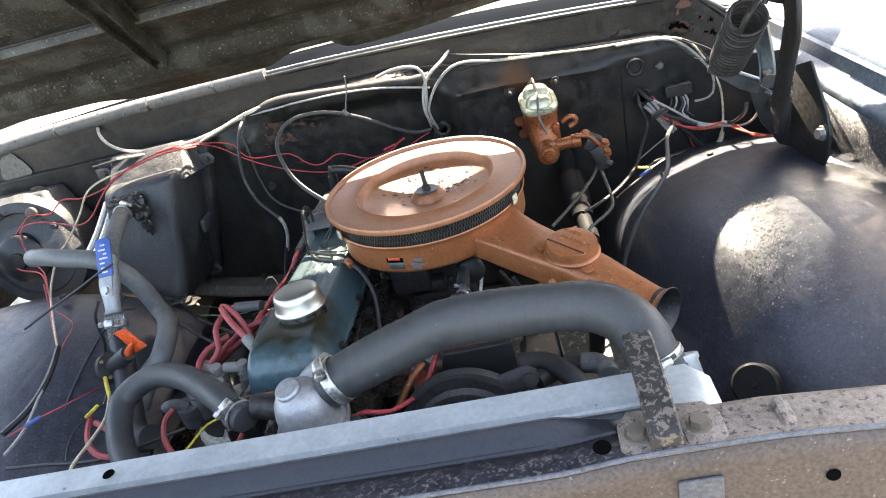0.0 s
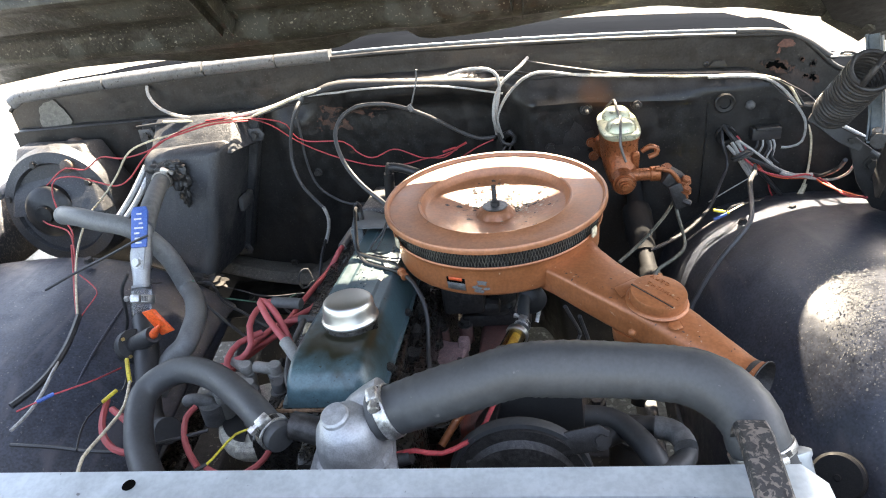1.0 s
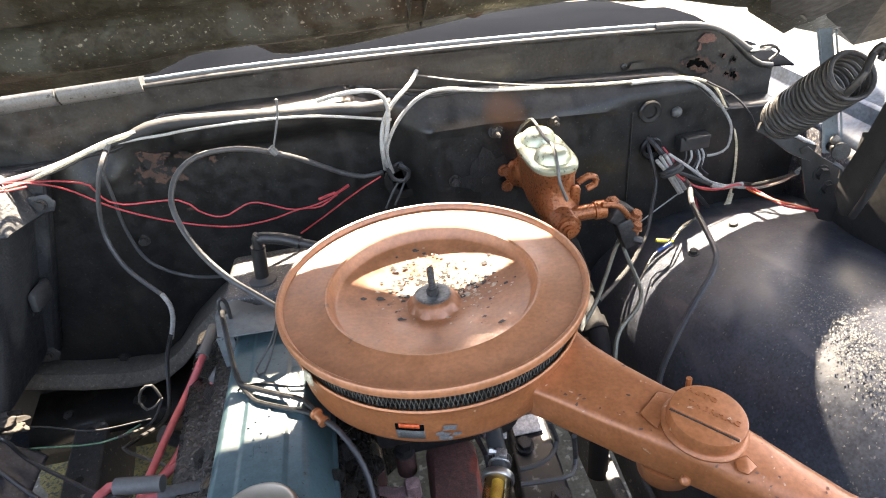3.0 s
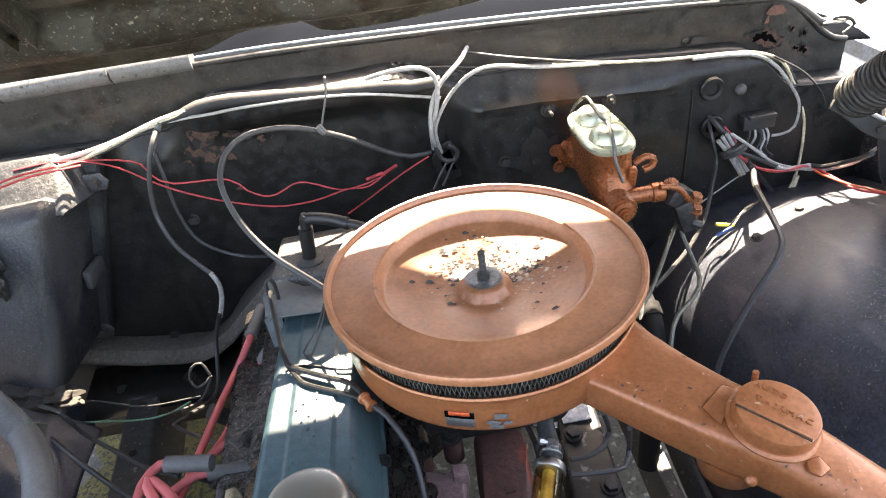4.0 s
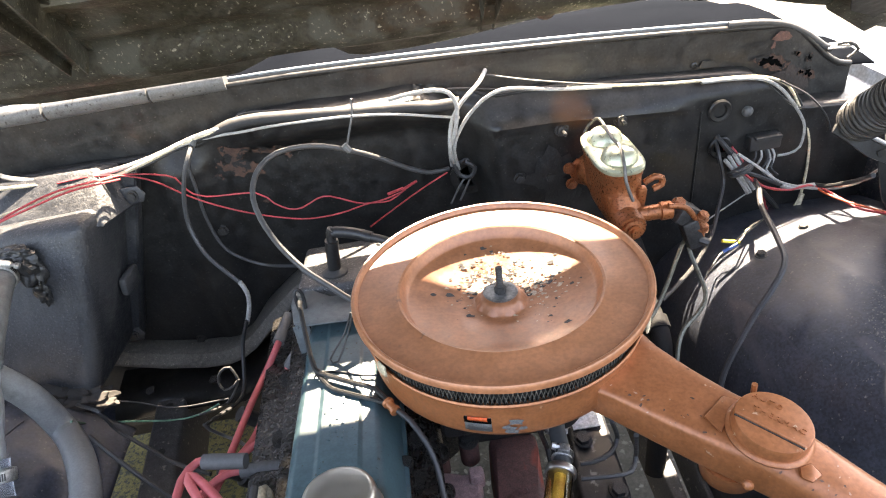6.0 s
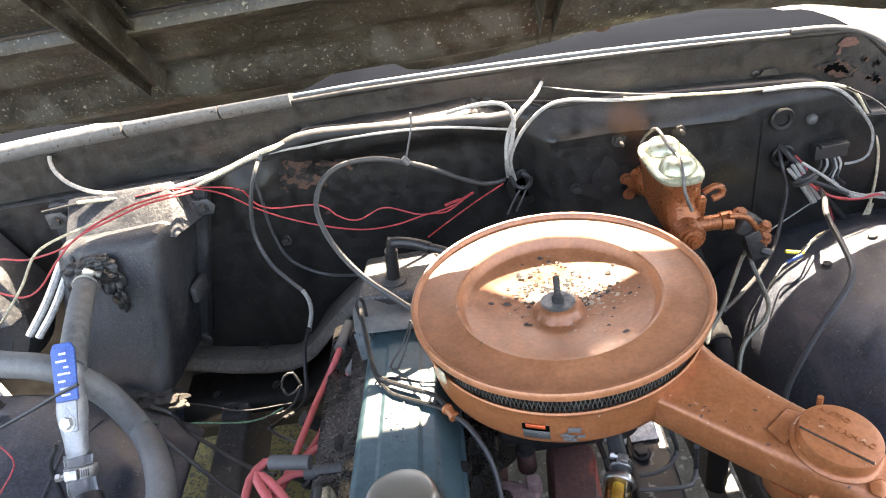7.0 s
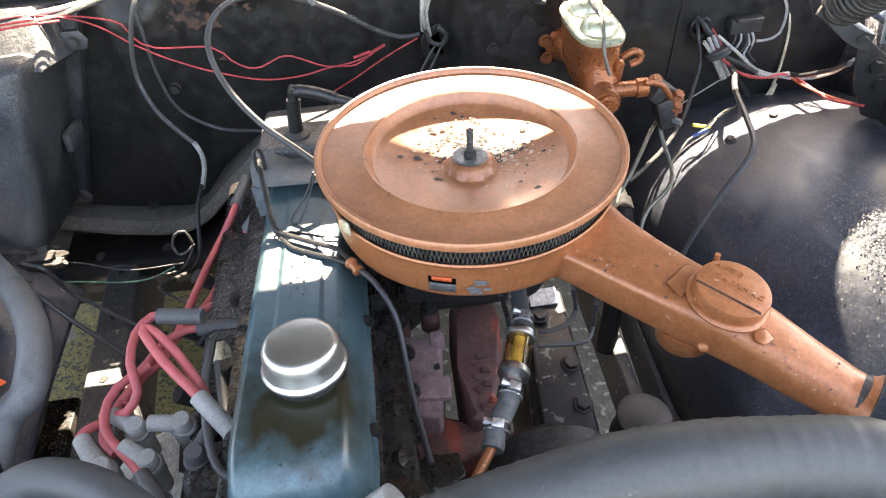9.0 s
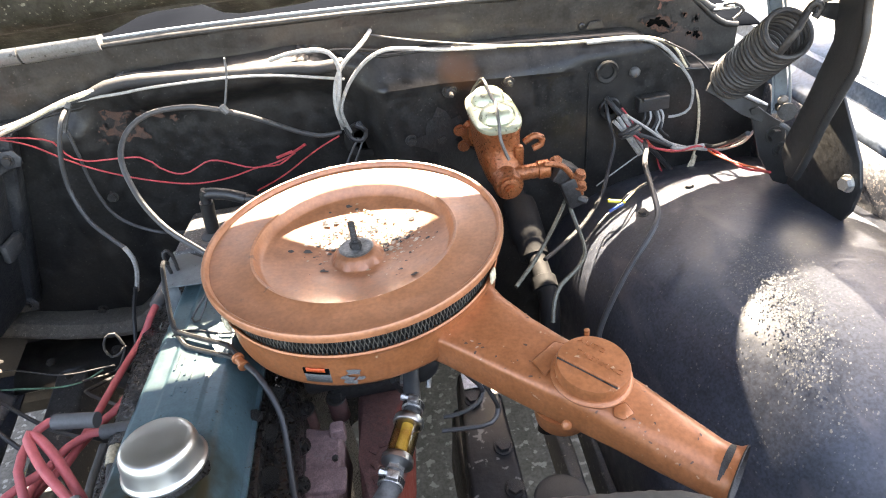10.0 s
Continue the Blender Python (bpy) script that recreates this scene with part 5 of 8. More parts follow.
way = (0.70, -0.71)
rings = [rrect(c, w, hw, hh, e) for c, w, hw, hh, e in (
    ((0.070, 0.9405, 0.9385), (0.56, -0.83), 0.060, 0.0185, 0.30), ((0.0845, 0.917, 0.937), (0.56, -0.83), 0.049, 0.0190, 0.30), ((0.1005, 0.8945, 0.935), (0.58, -0.81), 0.0415, 0.0195, 0.32),
    ((0.125, 0.8625, 0.932), (0.62, -0.78), 0.0360, 0.0205, 0.34), ((0.150, 0.8325, 0.9295), (0.66, -0.75), 0.0325, 0.0210, 0.36), ((0.180, 0.8025, 0.926), way, 0.0305, 0.0215, 0.42),
    ((0.205, 0.7765, 0.9195), way, 0.0280, 0.0220, 0.6), ((0.230, 0.7505, 0.911), way, 0.0255, 0.0225, 0.8), ((0.248, 0.7325, 0.9055), way, 0.0240, 0.0220, 0.95), ((0.2545, 0.7255, 0.9035), way, 0.0235, 0.0220, 1.0))]
loft("snorkel", rings, COPPER, ac, caps=False)
mouth = [(0.2535, 0.7265, 0.904), (0.2590, 0.7210, 0.902), (0.2635, 0.7165, 0.901), (0.2660, 0.7140, 0.900)]
loft("flared_mouth", [rrect(c, way, hw, hh, 1.0) for c, hw, hh in zip(mouth, (0.0234, 0.0240, 0.0258, 0.0292), (0.0219, 0.0226, 0.0248, 0.0288))], COPPER, ac, "flared snorkel mouth", caps=False)
loft("mouth_lining", [rrect(c, way, hw, hh, 1.0) for c, hw, hh in ((mouth[3], 0.0289, 0.0285), ((0.2667, 0.7133, 0.900), 0.0298, 0.0294), ((0.2671, 0.7129, 0.900), 0.0290, 0.0286), (mouth[2], 0.0255, 0.0246), ((0.2560, 0.7240, 0.903), 0.0226, 0.0216), ((0.205, 0.7765, 0.9195), 0.020, 0.018))], DARKSTEEL, ac, "dark worn lining and rim of the mouth", caps=False)
snork = next(c for c in ac.children if c.name.startswith("snorkel"))
tree = BVHTree.FromPolygons([v.co for v in snork.data.vertices], [tuple(p.vertices) for p in snork.data.polygons])
for nm, count, mt, q0 in (("lifted_chip", 34, mat("pale_chip_edge", (0.50, 0.29, 0.19), 0.6), 0.0009), ("bare_chip", 60, mat("dark_chip", (0.12, 0.06, 0.04), 0.6), 0.0010)):
    vs, fs = [], []
    for k in range(count):
        u = rnd.random()
        off = (rnd.choice((-1, 1)) * rnd.uniform(0.65, 1.0)) if rnd.random() < 0.7 else rnd.uniform(-1, 1)
        half = 0.043 - 0.020 * u
        c = Vector((0.092 + 0.155 * u, 0.904 - 0.170 * u, 1.1)) + Vector((0.75, 0.66, 0)) * off * half
        p, nrm, _, _ = tree.ray_cast(c, Vector((0, 0, -1)))
        if p is None:
            continue
        if nrm.z < 0:
            nrm = -nrm
        s1 = nrm.orthogonal().normalized()
        s2 = nrm.cross(s1)
        q = q0 * rnd.uniform(0.4, 1.5)
        i0, turn = len(vs), rnd.uniform(0, 6.28)
        for j in range(6):
            a = 1.047 * j + rnd.uniform(-0.4, 0.4)
            e1, e2 = math.cos(a) * 1.9 * q * rnd.uniform(0.5, 1.1), math.sin(a) * q * rnd.uniform(0.5, 1.1)
            vs.append(p + nrm * 0.0005 + s1 * (e1 * math.cos(turn) - e2 * math.sin(turn)) + s2 * (e1 * math.sin(turn) + e2 * math.cos(turn)))
        fs.append(tuple(range(i0, i0 + 6)))
    solid(nm, vs, fs, mt, ac, smooth=False)["kind"] = "stuff"
mc = pose(0.181, 0.8035, 0.9465, 0, 0, -46) @ Matrix.Rotation(radians(7), 4, "Y")
lathe("cap_base", [(0.0335, 0.0), (0.0342, 0.002), (0.0325, 0.0042), (0.0312, 0.0047)], mc, COPPER, ac, n=56)
capob = lathe("snorkel_cap", [(0.0305, 0.003), (0.0304, 0.0140), (0.0298, 0.0155), (0.0286, 0.0158), (0.0001, 0.0162)], mc, COPPER, ac, "round copper snorkel cap with raised lettering", n=56)
tm = mc @ Matrix.Translation((0, 0, 0.0160))
part("rib", bevelled((0.054, 0.0022, 0.0026), tm @ Matrix.Translation((0, -0.011, 0.0)), 0.0005), COPPER, capob)
part("groove", bevelled((0.054, 0.0011, 0.0014), tm @ Matrix.Translation((0, -0.0128, 0.0)), 0.0), DARKSTEEL, capob)
letters("AUTO", tm @ pose(-0.010, 0.016, 0.0), 0.0075, COPPER, capob, 0.0008)
letters("THERMAC", tm @ pose(0.003, 0.003, 0.0), 0.0075, COPPER, capob, 0.0008)
plate("tab", [(0.029, -0.019), (0.035, -0.009), (0.045, -0.015), (0.041, -0.026), (0.033, -0.027)], mc, 0.002, COPPER, ac)
plate("tab", [(-0.047, -0.017), (-0.030, -0.024), (-0.030, 0.018), (-0.043, 0.014)], mc, 0.002, COPPER, ac)
tube("vacuum_stud", [(0.193, 0.8490, 0.920), (0.193, 0.8495, 0.9535)], 0.0026, COPPER, ac)
lathe("lug", [(0.004, 0.0), (0.0045, 0.003), (0.002, 0.006), (0.0001, 0.0065)], aim((0.1515, 0.7735, 0.9295), (-0.7, -0.7, 0.1)), COPPER, ac, n=12)
lathe("lower_cup", [(0.0001, 0.0), (0.020, 0.0), (0.024, 0.004), (0.026, 0.022)], pose(0.160, 0.815, 0.886), COPPER, ac, n=32)
# window and chip on the pan
def on_pan(a, z, r=0.1405):
    return Vector((r * math.cos(a), 1 + r * math.sin(a), z))


def pan_patch(name, a0, a1, z0, z1, material, r0, r1, label=""):
    nn = 6
    v = [on_pan(a0 + (a1 - a0) * k / nn, z, rr) for z, rr in ((z0, r0), (z1, r1)) for k in range(nn + 1)]
    f = [(k, k + 1, nn + 2 + k, nn + 1 + k) for k in range(nn)]
    ob = solid(name, v, f, material, ac, label)
    sd = ob.modifiers.new("wall", "SOLIDIFY")
    sd.thickness = 0.0012


pan_patch("window", -2.010, -1.835, 0.9330, 0.9505, GREYMETAL, 0.1403, 0.1409, "bare grey metal label window with orange paint")
# shade inside the cutout put in as a near-black strip
pan_patch("window_painted_shade", -2.010, -1.835, 0.9440, 0.9505, HOLE, 0.1413, 0.1415)
pan_patch("window_paint", -1.985, -1.860, 0.9475, 0.9515, ORANGE, 0.1419, 0.1421)
for a, z, r, s in ((-1.68, 0.946, 0.010, 1), (-1.73, 0.940, 0.007, 2), (-1.64, 0.9385, 0.006, 3), (-1.70, 0.9345, 0.008, 4)):
    rr = random.Random(s)
    v = [on_pan(a + r * rr.uniform(0.4, 1.2) * math.cos(k) / 0.14, z + 0.5 * r * rr.uniform(0.4, 1.2) * math.sin(k), 0.1418) for k in [6.283 * j / 8 for j in range(8)]]
    solid("paint_chip", v, [tuple(range(8))], GREYMETAL, ac, smooth=False)
for a in (-2.60, 2.9, -0.55):
    block("clip", on_pan(a, 0.974, 0.1475), (0.012, 0.003, 0.014), CREAM, ac, turn=(0, 0, math.degrees(a) + 90))


ac.location += Vector((0.010, -0.0045, 0.0015))      # its place over the carburettor


# ---- master cylinder ----
mcy = thing("master_cylinder", (0.207, 1.24, 0.92), "copper-painted brake master cylinder with a zinc cover on the firewall", "master cylinder")


def oval(cx, cy, hw, hl, z, n=32, e=0.62):
    out = []
    for k in range(n):
        a = 2 * math.pi * k / n
        ca, sa = math.cos(a), math.sin(a)
        out.append((cx + hw * math.copysign(abs(ca) ** e, ca), cy + hl * math.copysign(abs(sa) ** e, sa), z))
    return out


loft("reservoir", [oval(0.207, cy, w, l, z) for cy, w, l, z in ((1.215, 0.017, 0.062, 0.918), (1.215, 0.0235, 0.066, 0.926), (1.222, 0.0265, 0.064, 0.940), (1.232, 0.0278, 0.0605, 0.960), (1.235, 0.0288, 0.0605, 0.984), (1.235, 0.0305, 0.0625, 0.987), (1.235, 0.0305, 0.0625, 0.993))], COPPER_BRIGHT, mcy)
loft("cover", [oval(0.207, 1.235, w, l, z) for w, l, z in ((0.0310, 0.0640, 0.9925), (0.0320, 0.0652, 0.9945), (0.0320, 0.0652, 0.9985), (0.0295, 0.0628, 1.0010), (0.026, 0.058, 1.0015))], COVERZINC, mcy, "yellowish zinc-plated cover")
for y in (1.205, 1.264):
    lathe("cover_dome", [(0.0245, 0.0), (0.0235, 0.003), (0.0215, 0.009), (0.0165, 0.0140), (0.009, 0.0165), (0.0001, 0.0172)], pose(0.207, y, 1.0008), COVERZINC, mcy, n=32)
tube("bail_wire", [(0.190, 1.300, 0.970), (0.193, 1.310, 0.995), (0.203, 1.304, 1.012), (0.207, 1.290, 1.021), (0.207, 1.264, 1.0205), (0.207, 1.232, 1.016), (0.206, 1.205, 1.0205), (0.204, 1.190, 1.0185), (0.202, 1.172, 1.006), (0.201, 1.162, 0.99), (0.206, 1.158, 0.972), (0.209, 1.156, 0.964)], 0.0022, GREYSTEEL, mcy, "dark wire bail over the cover")
lathe("bore", [(0.017, 0.0), (0.019, 0.004), (0.019, 0.15), (0.022, 0.155), (0.022, 0.19)], aim((0.205, 1.142, 0.932), (0, 1, 0)), COPPER_BRIGHT, mcy, n=28)
lathe("end_plug", [(0.0135, 0.0), (0.0135, 0.005), (0.009, 0.006), (0.009, 0.009), (0.0001, 0.009)], aim((0.205, 1.143, 0.932), (0, -1, 0)), COPPER_BRIGHT, mcy, n=24)
lathe("plug_bolt", [(0.006, 0), (0.006, 0.005), (0.0001, 0.005)], aim((0.205, 1.135, 0.932), (0, -1, 0)), COPPER_BRIGHT, mcy, n=6)
lathe("outlet", [(0.010, 0.0), (0.010, 0.035), (0.012, 0.036), (0.012, 0.05), (0.008, 0.052)], aim((0.212, 1.165, 0.937), (1, -0.05, 0.03)), COPPER_BRIGHT, mcy, n=20)
block("bracket", (0.226, 1.176, 0.955), (0.012, 0.012, 0.035), COPPER_BRIGHT, mcy, bevel=0.003, turn=(12, 0, 0))
plate("mount_plate", [(0.180, 0.912), (0.195, 0.905), (0.222, 0.905), (0.232, 0.918), (0.230, 0.948), (0.184, 0.950), (0.170, 0.935)], pose(0, 1.322, 0, 90, 0, 0), 0.005, COPPER_BRIGHT, mcy)
tube("bail_loop", [(0.240, 1.20, 0.962), (0.252, 1.198, 0.970), (0.262, 1.197, 0.967), (0.262, 1.196, 0.958), (0.250, 1.196, 0.953)], 0.0045, COPPER_BRIGHT, mcy)
for x, z in ((0.172, 0.938), (0.176, 0.912)):
    bolt(mcy, (x, 1.316, z), (0, -1, 0), 0.007, COPPER_BRIGHT)
tagged(blob("torn_gasket", 0.150, 0.922, 0.040, TARSEAL, None, off=0.004, seed=5, sx=0.95), "torn black rubber pad behind the master cylinder", "gasket")
pv = thing("brake_valve", (0.2869, 1.155, 0.8836), "dark brake valve with copper-painted fittings", "valve")
block("body", (0.2811, 1.165, 0.9280), (0.035, 0.03, 0.028), DARKSTEEL, pv, bevel=0.004, turn=(0, 35, 10))
block("lower_body", (0.2895, 1.158, 0.9033), (0.022, 0.026, 0.045), DARKSTEEL, pv, bevel=0.004, turn=(0, -20, 0))
for x, y, z in ((0.2709, 1.160, 0.9466), (0.2986, 1.150, 0.9277), (0.3000, 1.150, 0.9110)):
    bolt(pv, (x, y, z), (0.3, -0.4, 1), 0.007, COPPER_BRIGHT)
lathe("fitting", [(0.005, 0), (0.005, 0.010), (0.0035, 0.012)], aim((0.2976, 1.147, 0.8952), (0.8, -0.6, -0.2)), DARKSTEEL, pv, n=6)
tube("line", [(0.2524, 1.150, 0.9523), (0.2713, 1.150, 0.9484), (0.2839, 1.150, 0.9366), (0.2990, 1.150, 0.9100), (0.3004, 1.150, 0.8933), (0.2923, 1.150, 0.8904)], 0.0038, COPPER_BRIGHT, pv, sides=10)
lines = "thin grey-green steel brake line"
wire([(0.2860, 1.160, 0.893), (0.2830, 1.165, 0.878), (0.2700, 1.150, 0.868), (0.2450, 1.115, 0.862), (0.2150, 1.075, 0.858), (0.1850, 1.045, 0.850)], 0.0027, LINE, lines, "brake line", "brake lines", "brake_line")
wire([(0.2890, 1.160, 0.893), (0.2900, 1.160, 0.875), (0.2940, 1.140, 0.855), (0.2960, 1.118, 0.840), (0.2900, 1.100, 0.832), (0.2700, 1.080, 0.828), (0.2480, 1.065, 0.823), (0.2350, 1.050, 0.812), (0.2280, 1.035, 0.790)], 0.0029, LINE, lines, "brake line", "brake lines", "brake_line")
column = thing("steering_shaft", (0.1862, 1.2, 0.6088), "black steering shaft with a clamp running down from the firewall", "steering shaft")
tube("shaft", [(0.250, 1.335, 0.850), (0.247, 1.25, 0.795), (0.251, 1.18, 0.765), (0.251, 1.13, 0.738), (0.243, 1.10, 0.66), (0.225, 1.06, 0.55)], 0.0145, MATTEBLACK, column, sides=18)
lathe("joint", [(0.015, -0.012), (0.024, -0.010), (0.026, 0.0), (0.026, 0.055), (0.022, 0.060), (0.022, 0.085), (0.015, 0.088)], aim((0.2475, 1.275, 0.812), (0.02, -0.86, -0.5)), MATTEBLACK, column, n=24)
lathe("collar", [(0.0150, 0), (0.019, 0.002), (0.019, 0.020), (0.0150, 0.022)], aim((0.2510, 1.165, 0.758), (0.0, -0.88, -0.45)), MATTEBLACK, column, n=20)

# ---- wiring on the driver's side of the firewall ----
conn = thing("relay_connector", (0.468, 1.31, 0.93), "black plastic relay connector on the firewall", "connector")
block("body", (0.468, 1.316, 0.932), (0.048, 0.018, 0.022), BLACKWIRE, conn, bevel=0.002)
block("latch", (0.468, 1.306, 0.943), (0.040, 0.012, 0.005), BLACKWIRE, conn, bevel=0.001)
for k in range(4):
    tube("lead", [(0.455 + 0.008 * k, 1.31, 0.922), (0.452 + 0.010 * k, 1.303, 0.912), (0.445 + 0.012 * k, 1.306, 0.900 - 0.003 * k)], 0.0018, WHITEWIRE if k % 2 else BLACKWIRE, conn, sides=6)
wire([(0.064, 1.360, 1.083), (0.133, 1.330, 1.073), (0.254, 1.330, 1.048), (0.378, 1.330, 1.036), (0.444, 1.330, 1.031), (0.497, 1.330, 1.012), (0.521, 1.330, 0.985), (0.547, 1.330, 0.936), (0.572, 1.330, 0.845)], 0.0016, BLACKWIRE, "thin black wire along the cowl ledge", group="wires")
wire([(0.173, 1.328, 1.058), (0.254, 1.328, 1.048), (0.335, 1.328, 1.039), (0.418, 1.328, 1.034), (0.460, 1.328, 1.028), (0.491, 1.328, 1.015), (0.507, 1.328, 1.000), (0.533, 1.328, 0.955), (0.548, 1.325, 0.915), (0.551, 1.321, 0.869), (0.546, 1.315, 0.830), (0.537, 1.310, 0.800), (0.519, 1.305, 0.789), (0.497, 1.300, 0.785)], 0.0021, CREAM, "cream wire along the cowl ledge down the firewall", group="wires")
wire([(0.367, 1.326, 1.035), (0.417, 1.326, 1.032), (0.459, 1.326, 1.025), (0.490, 1.326, 1.005), (0.520, 1.326, 0.969), (0.536, 1.326, 0.940), (0.535, 1.326, 0.907), (0.518, 1.326, 0.898), (0.501, 1.326, 0.898)], 0.0026, WHITEWIRE, "braided grey-white cable hanging to the connector", "cable", "cables")
wire([(0.484, 1.325, 1.020), (0.532, 1.325, 0.990), (0.566, 1.325, 0.954), (0.579, 1.325, 0.927)], 0.0015, BLACKWIRE, "black wire round the firewall corner", group="wires")
wire([(0.397, 1.325, 0.944), (0.394, 1.300, 0.924), (0.405, 1.300, 0.884), (0.3862, 1.270, 0.8589), (0.3643, 1.240, 0.8319), (0.3241, 1.200, 0.8154), (0.2784, 1.160, 0.8128), (0.2455, 1.130, 0.8172)], 0.0030, BLACKWIRE, "black cable from the firewall grommet down beside the fender", "cable", "cables")
wire([(0.399, 1.325, 0.947), (0.407, 1.310, 0.935), (0.429, 1.310, 0.906), (0.446, 1.310, 0.882), (0.473, 1.310, 0.852), (0.502, 1.310, 0.817), (0.534, 1.310, 0.772)], 0.0040, BLACKWIRE, "taped black wiring bundle from the grommet", "cable", "cables")
for k, pts in enumerate(([(0.409, 1.300, 0.924), (0.419, 1.300, 0.908), (0.429, 1.300, 0.892), (0.451, 1.300, 0.856)], [(0.417, 1.302, 0.925), (0.427, 1.302, 0.909), (0.436, 1.302, 0.892), (0.457, 1.302, 0.859)], [(0.402, 1.298, 0.920), (0.414, 1.298, 0.905), (0.425, 1.298, 0.889), (0.446, 1.298, 0.856)])):
    wire(pts, 0.0030, WHITEWIRE, "white taped stretch of the wiring bundle", "tape", "taped wires")
pulled = thing("pulled_grommet", [(0.427, 1.297, 0.901)][0], "black rubber grommet pulled out along the wiring bundle", "grommet")
lathe("ring", [(0.010, -0.005), (0.017, -0.005), (0.019, -0.002), (0.0165, 0.0), (0.019, 0.003), (0.017, 0.006), (0.010, 0.006)], aim([(0.427, 1.297, 0.901)][0], (0.35, -0.35, -0.85)), RUBBER, pulled, n=32)
wire([(0.432, 1.290, 0.899), (0.465, 1.290, 0.882), (0.493, 1.290, 0.866), (0.510, 1.290, 0.858), (0.547, 1.290, 0.857), (0.5514, 1.270, 0.8639), (0.5522, 1.220, 0.8975), (0.5381, 1.170, 0.9350)], 0.0034, BLACKWIRE, "black and white taped lead to the hinge", "cable", "cables")
wire([(0.492, 1.288, 0.867), (0.509, 1.288, 0.859), (0.545, 1.288, 0.858)], 0.0038, WHITEWIRE, "white tape on the hinge lead", "tape", "taped wires")
wire([(0.428, 1.285, 0.899), (0.454, 1.285, 0.876), (0.481, 1.285, 0.864), (0.507, 1.285, 0.858), (0.532, 1.285, 0.861), (0.555, 1.285, 0.853), (0.5643, 1.260, 0.8499), (0.5736, 1.220, 0.8492), (0.5754, 1.160, 0.8738)], 0.0019, REDTHIN, "red wire running across to the hinge", group="red wires")
for k in range(3):
    wire([(0.470 + 0.006 * k, 1.312, 0.918), (0.474 + 0.004 * k, 1.305, 0.905), (0.462 + 0.008 * k, 1.300, 0.892), (0.470 + 0.010 * k, 1.298, 0.880)], 0.0016, WHITEWIRE if k == 1 else BLACKWIRE, "frayed lead below the relay connector", group="connector leads")
wire([(0.448, 1.290, 0.882), (0.440, 1.262, 0.884), (0.418, 1.215, 0.886), (0.398, 1.140, 0.886), (0.382, 1.090, 0.883), (0.359, 1.066, 0.869), (0.333, 1.052, 0.844), (0.308, 1.040, 0.806), (0.288, 1.030, 0.760), (0.282, 1.018, 0.700)], 0.0038, GREYWIRE, "black cable drooping down the inner fender", "cable", "cables")
wire([(0.406, 1.325, 0.940), (0.418, 1.315, 0.921), (0.441, 1.315, 0.895), (0.465, 1.315, 0.869), (0.481, 1.315, 0.843), (0.495, 1.315, 0.806), (0.533, 1.315, 0.768)], 0.0014, REDTHIN, "red wire coming out of the grommet", group="wires")
wire([(0.449, 1.300, 0.883), (0.472, 1.300, 0.862), (0.502, 1.300, 0.850), (0.553, 1.300, 0.845), (0.5520, 1.270, 0.8521), (0.5689, 1.240, 0.8496), (0.6013, 1.200, 0.8489)], 0.0016, ORANGEWIRE, "orange-red wire running to the hinge", group="wires")
wire([(0.417, 1.290, 0.931), (0.452, 1.290, 0.903), (0.488, 1.290, 0.873), (0.528, 1.290, 0.856), (0.573, 1.290, 0.845), (0.5834, 1.250, 0.8743), (0.5698, 1.200, 0.9237)], 0.0022, WHITEWIRE, "white taped wire to the hood hinge", group="wires")
wire([(0.545, 1.313, 0.828), (0.530, 1.306, 0.806), (0.514, 1.300, 0.795), (0.494, 1.296, 0.790)], 0.0019, CREAM, "cream wire with a crimp connector", group="wires")
wire([(0.5460, 1.313, 0.8290), (0.5390, 1.308, 0.8060)], 0.0043, CREAM, "yellowed crimp connector joining two wires", "connector")
wire([(0.446, 1.300, 0.855), (0.427, 1.300, 0.843), (0.399, 1.300, 0.825), (0.379, 1.300, 0.811)], 0.0011, WHITEWIRE, "thin white wire across the firewall", group="wires")
wire([(0.4642, 1.270, 0.8284), (0.4335, 1.240, 0.8378), (0.3884, 1.200, 0.8518), (0.3717, 1.200, 0.8312), (0.3584, 1.200, 0.8233), (0.3228, 1.160, 0.8266), (0.3055, 1.140, 0.8262)], 0.0014, BLACKWIRE, "black wire with a blue crimp", group="wires")
wire([(0.3802, 1.195, 0.8409), (0.3599, 1.195, 0.8321)], 0.0026, BLUEPLASTIC, "blue plastic crimp sleeve on a wire", "crimp sleeve", "crimp sleeves")
wire([(0.4536, 1.260, 0.8293), (0.4235, 1.240, 0.8358), (0.3850, 1.200, 0.8420)], 0.0014, CREAM, "cream wire with a yellow crimp", group="wires")
wire([(0.3850, 1.200, 0.8400), (0.3592, 1.200, 0.8469)], 0.0026, YELLOW, "yellow plastic crimp sleeve on a wire", "crimp sleeve", "crimp sleeves")
for k in range(4):
    wire([(0.410 + 0.004 * k, 1.32, 0.928), (0.420 + 0.005 * k, 1.308, 0.920 - 0.004 * k), (0.428 + 0.004 * k, 1.30, 0.902 - 0.003 * k)], 0.0022, (REDTHIN, WHITEWIRE, BLACKWIRE, REDTHIN)[k], "short wire leaving the grommet", group="wires")

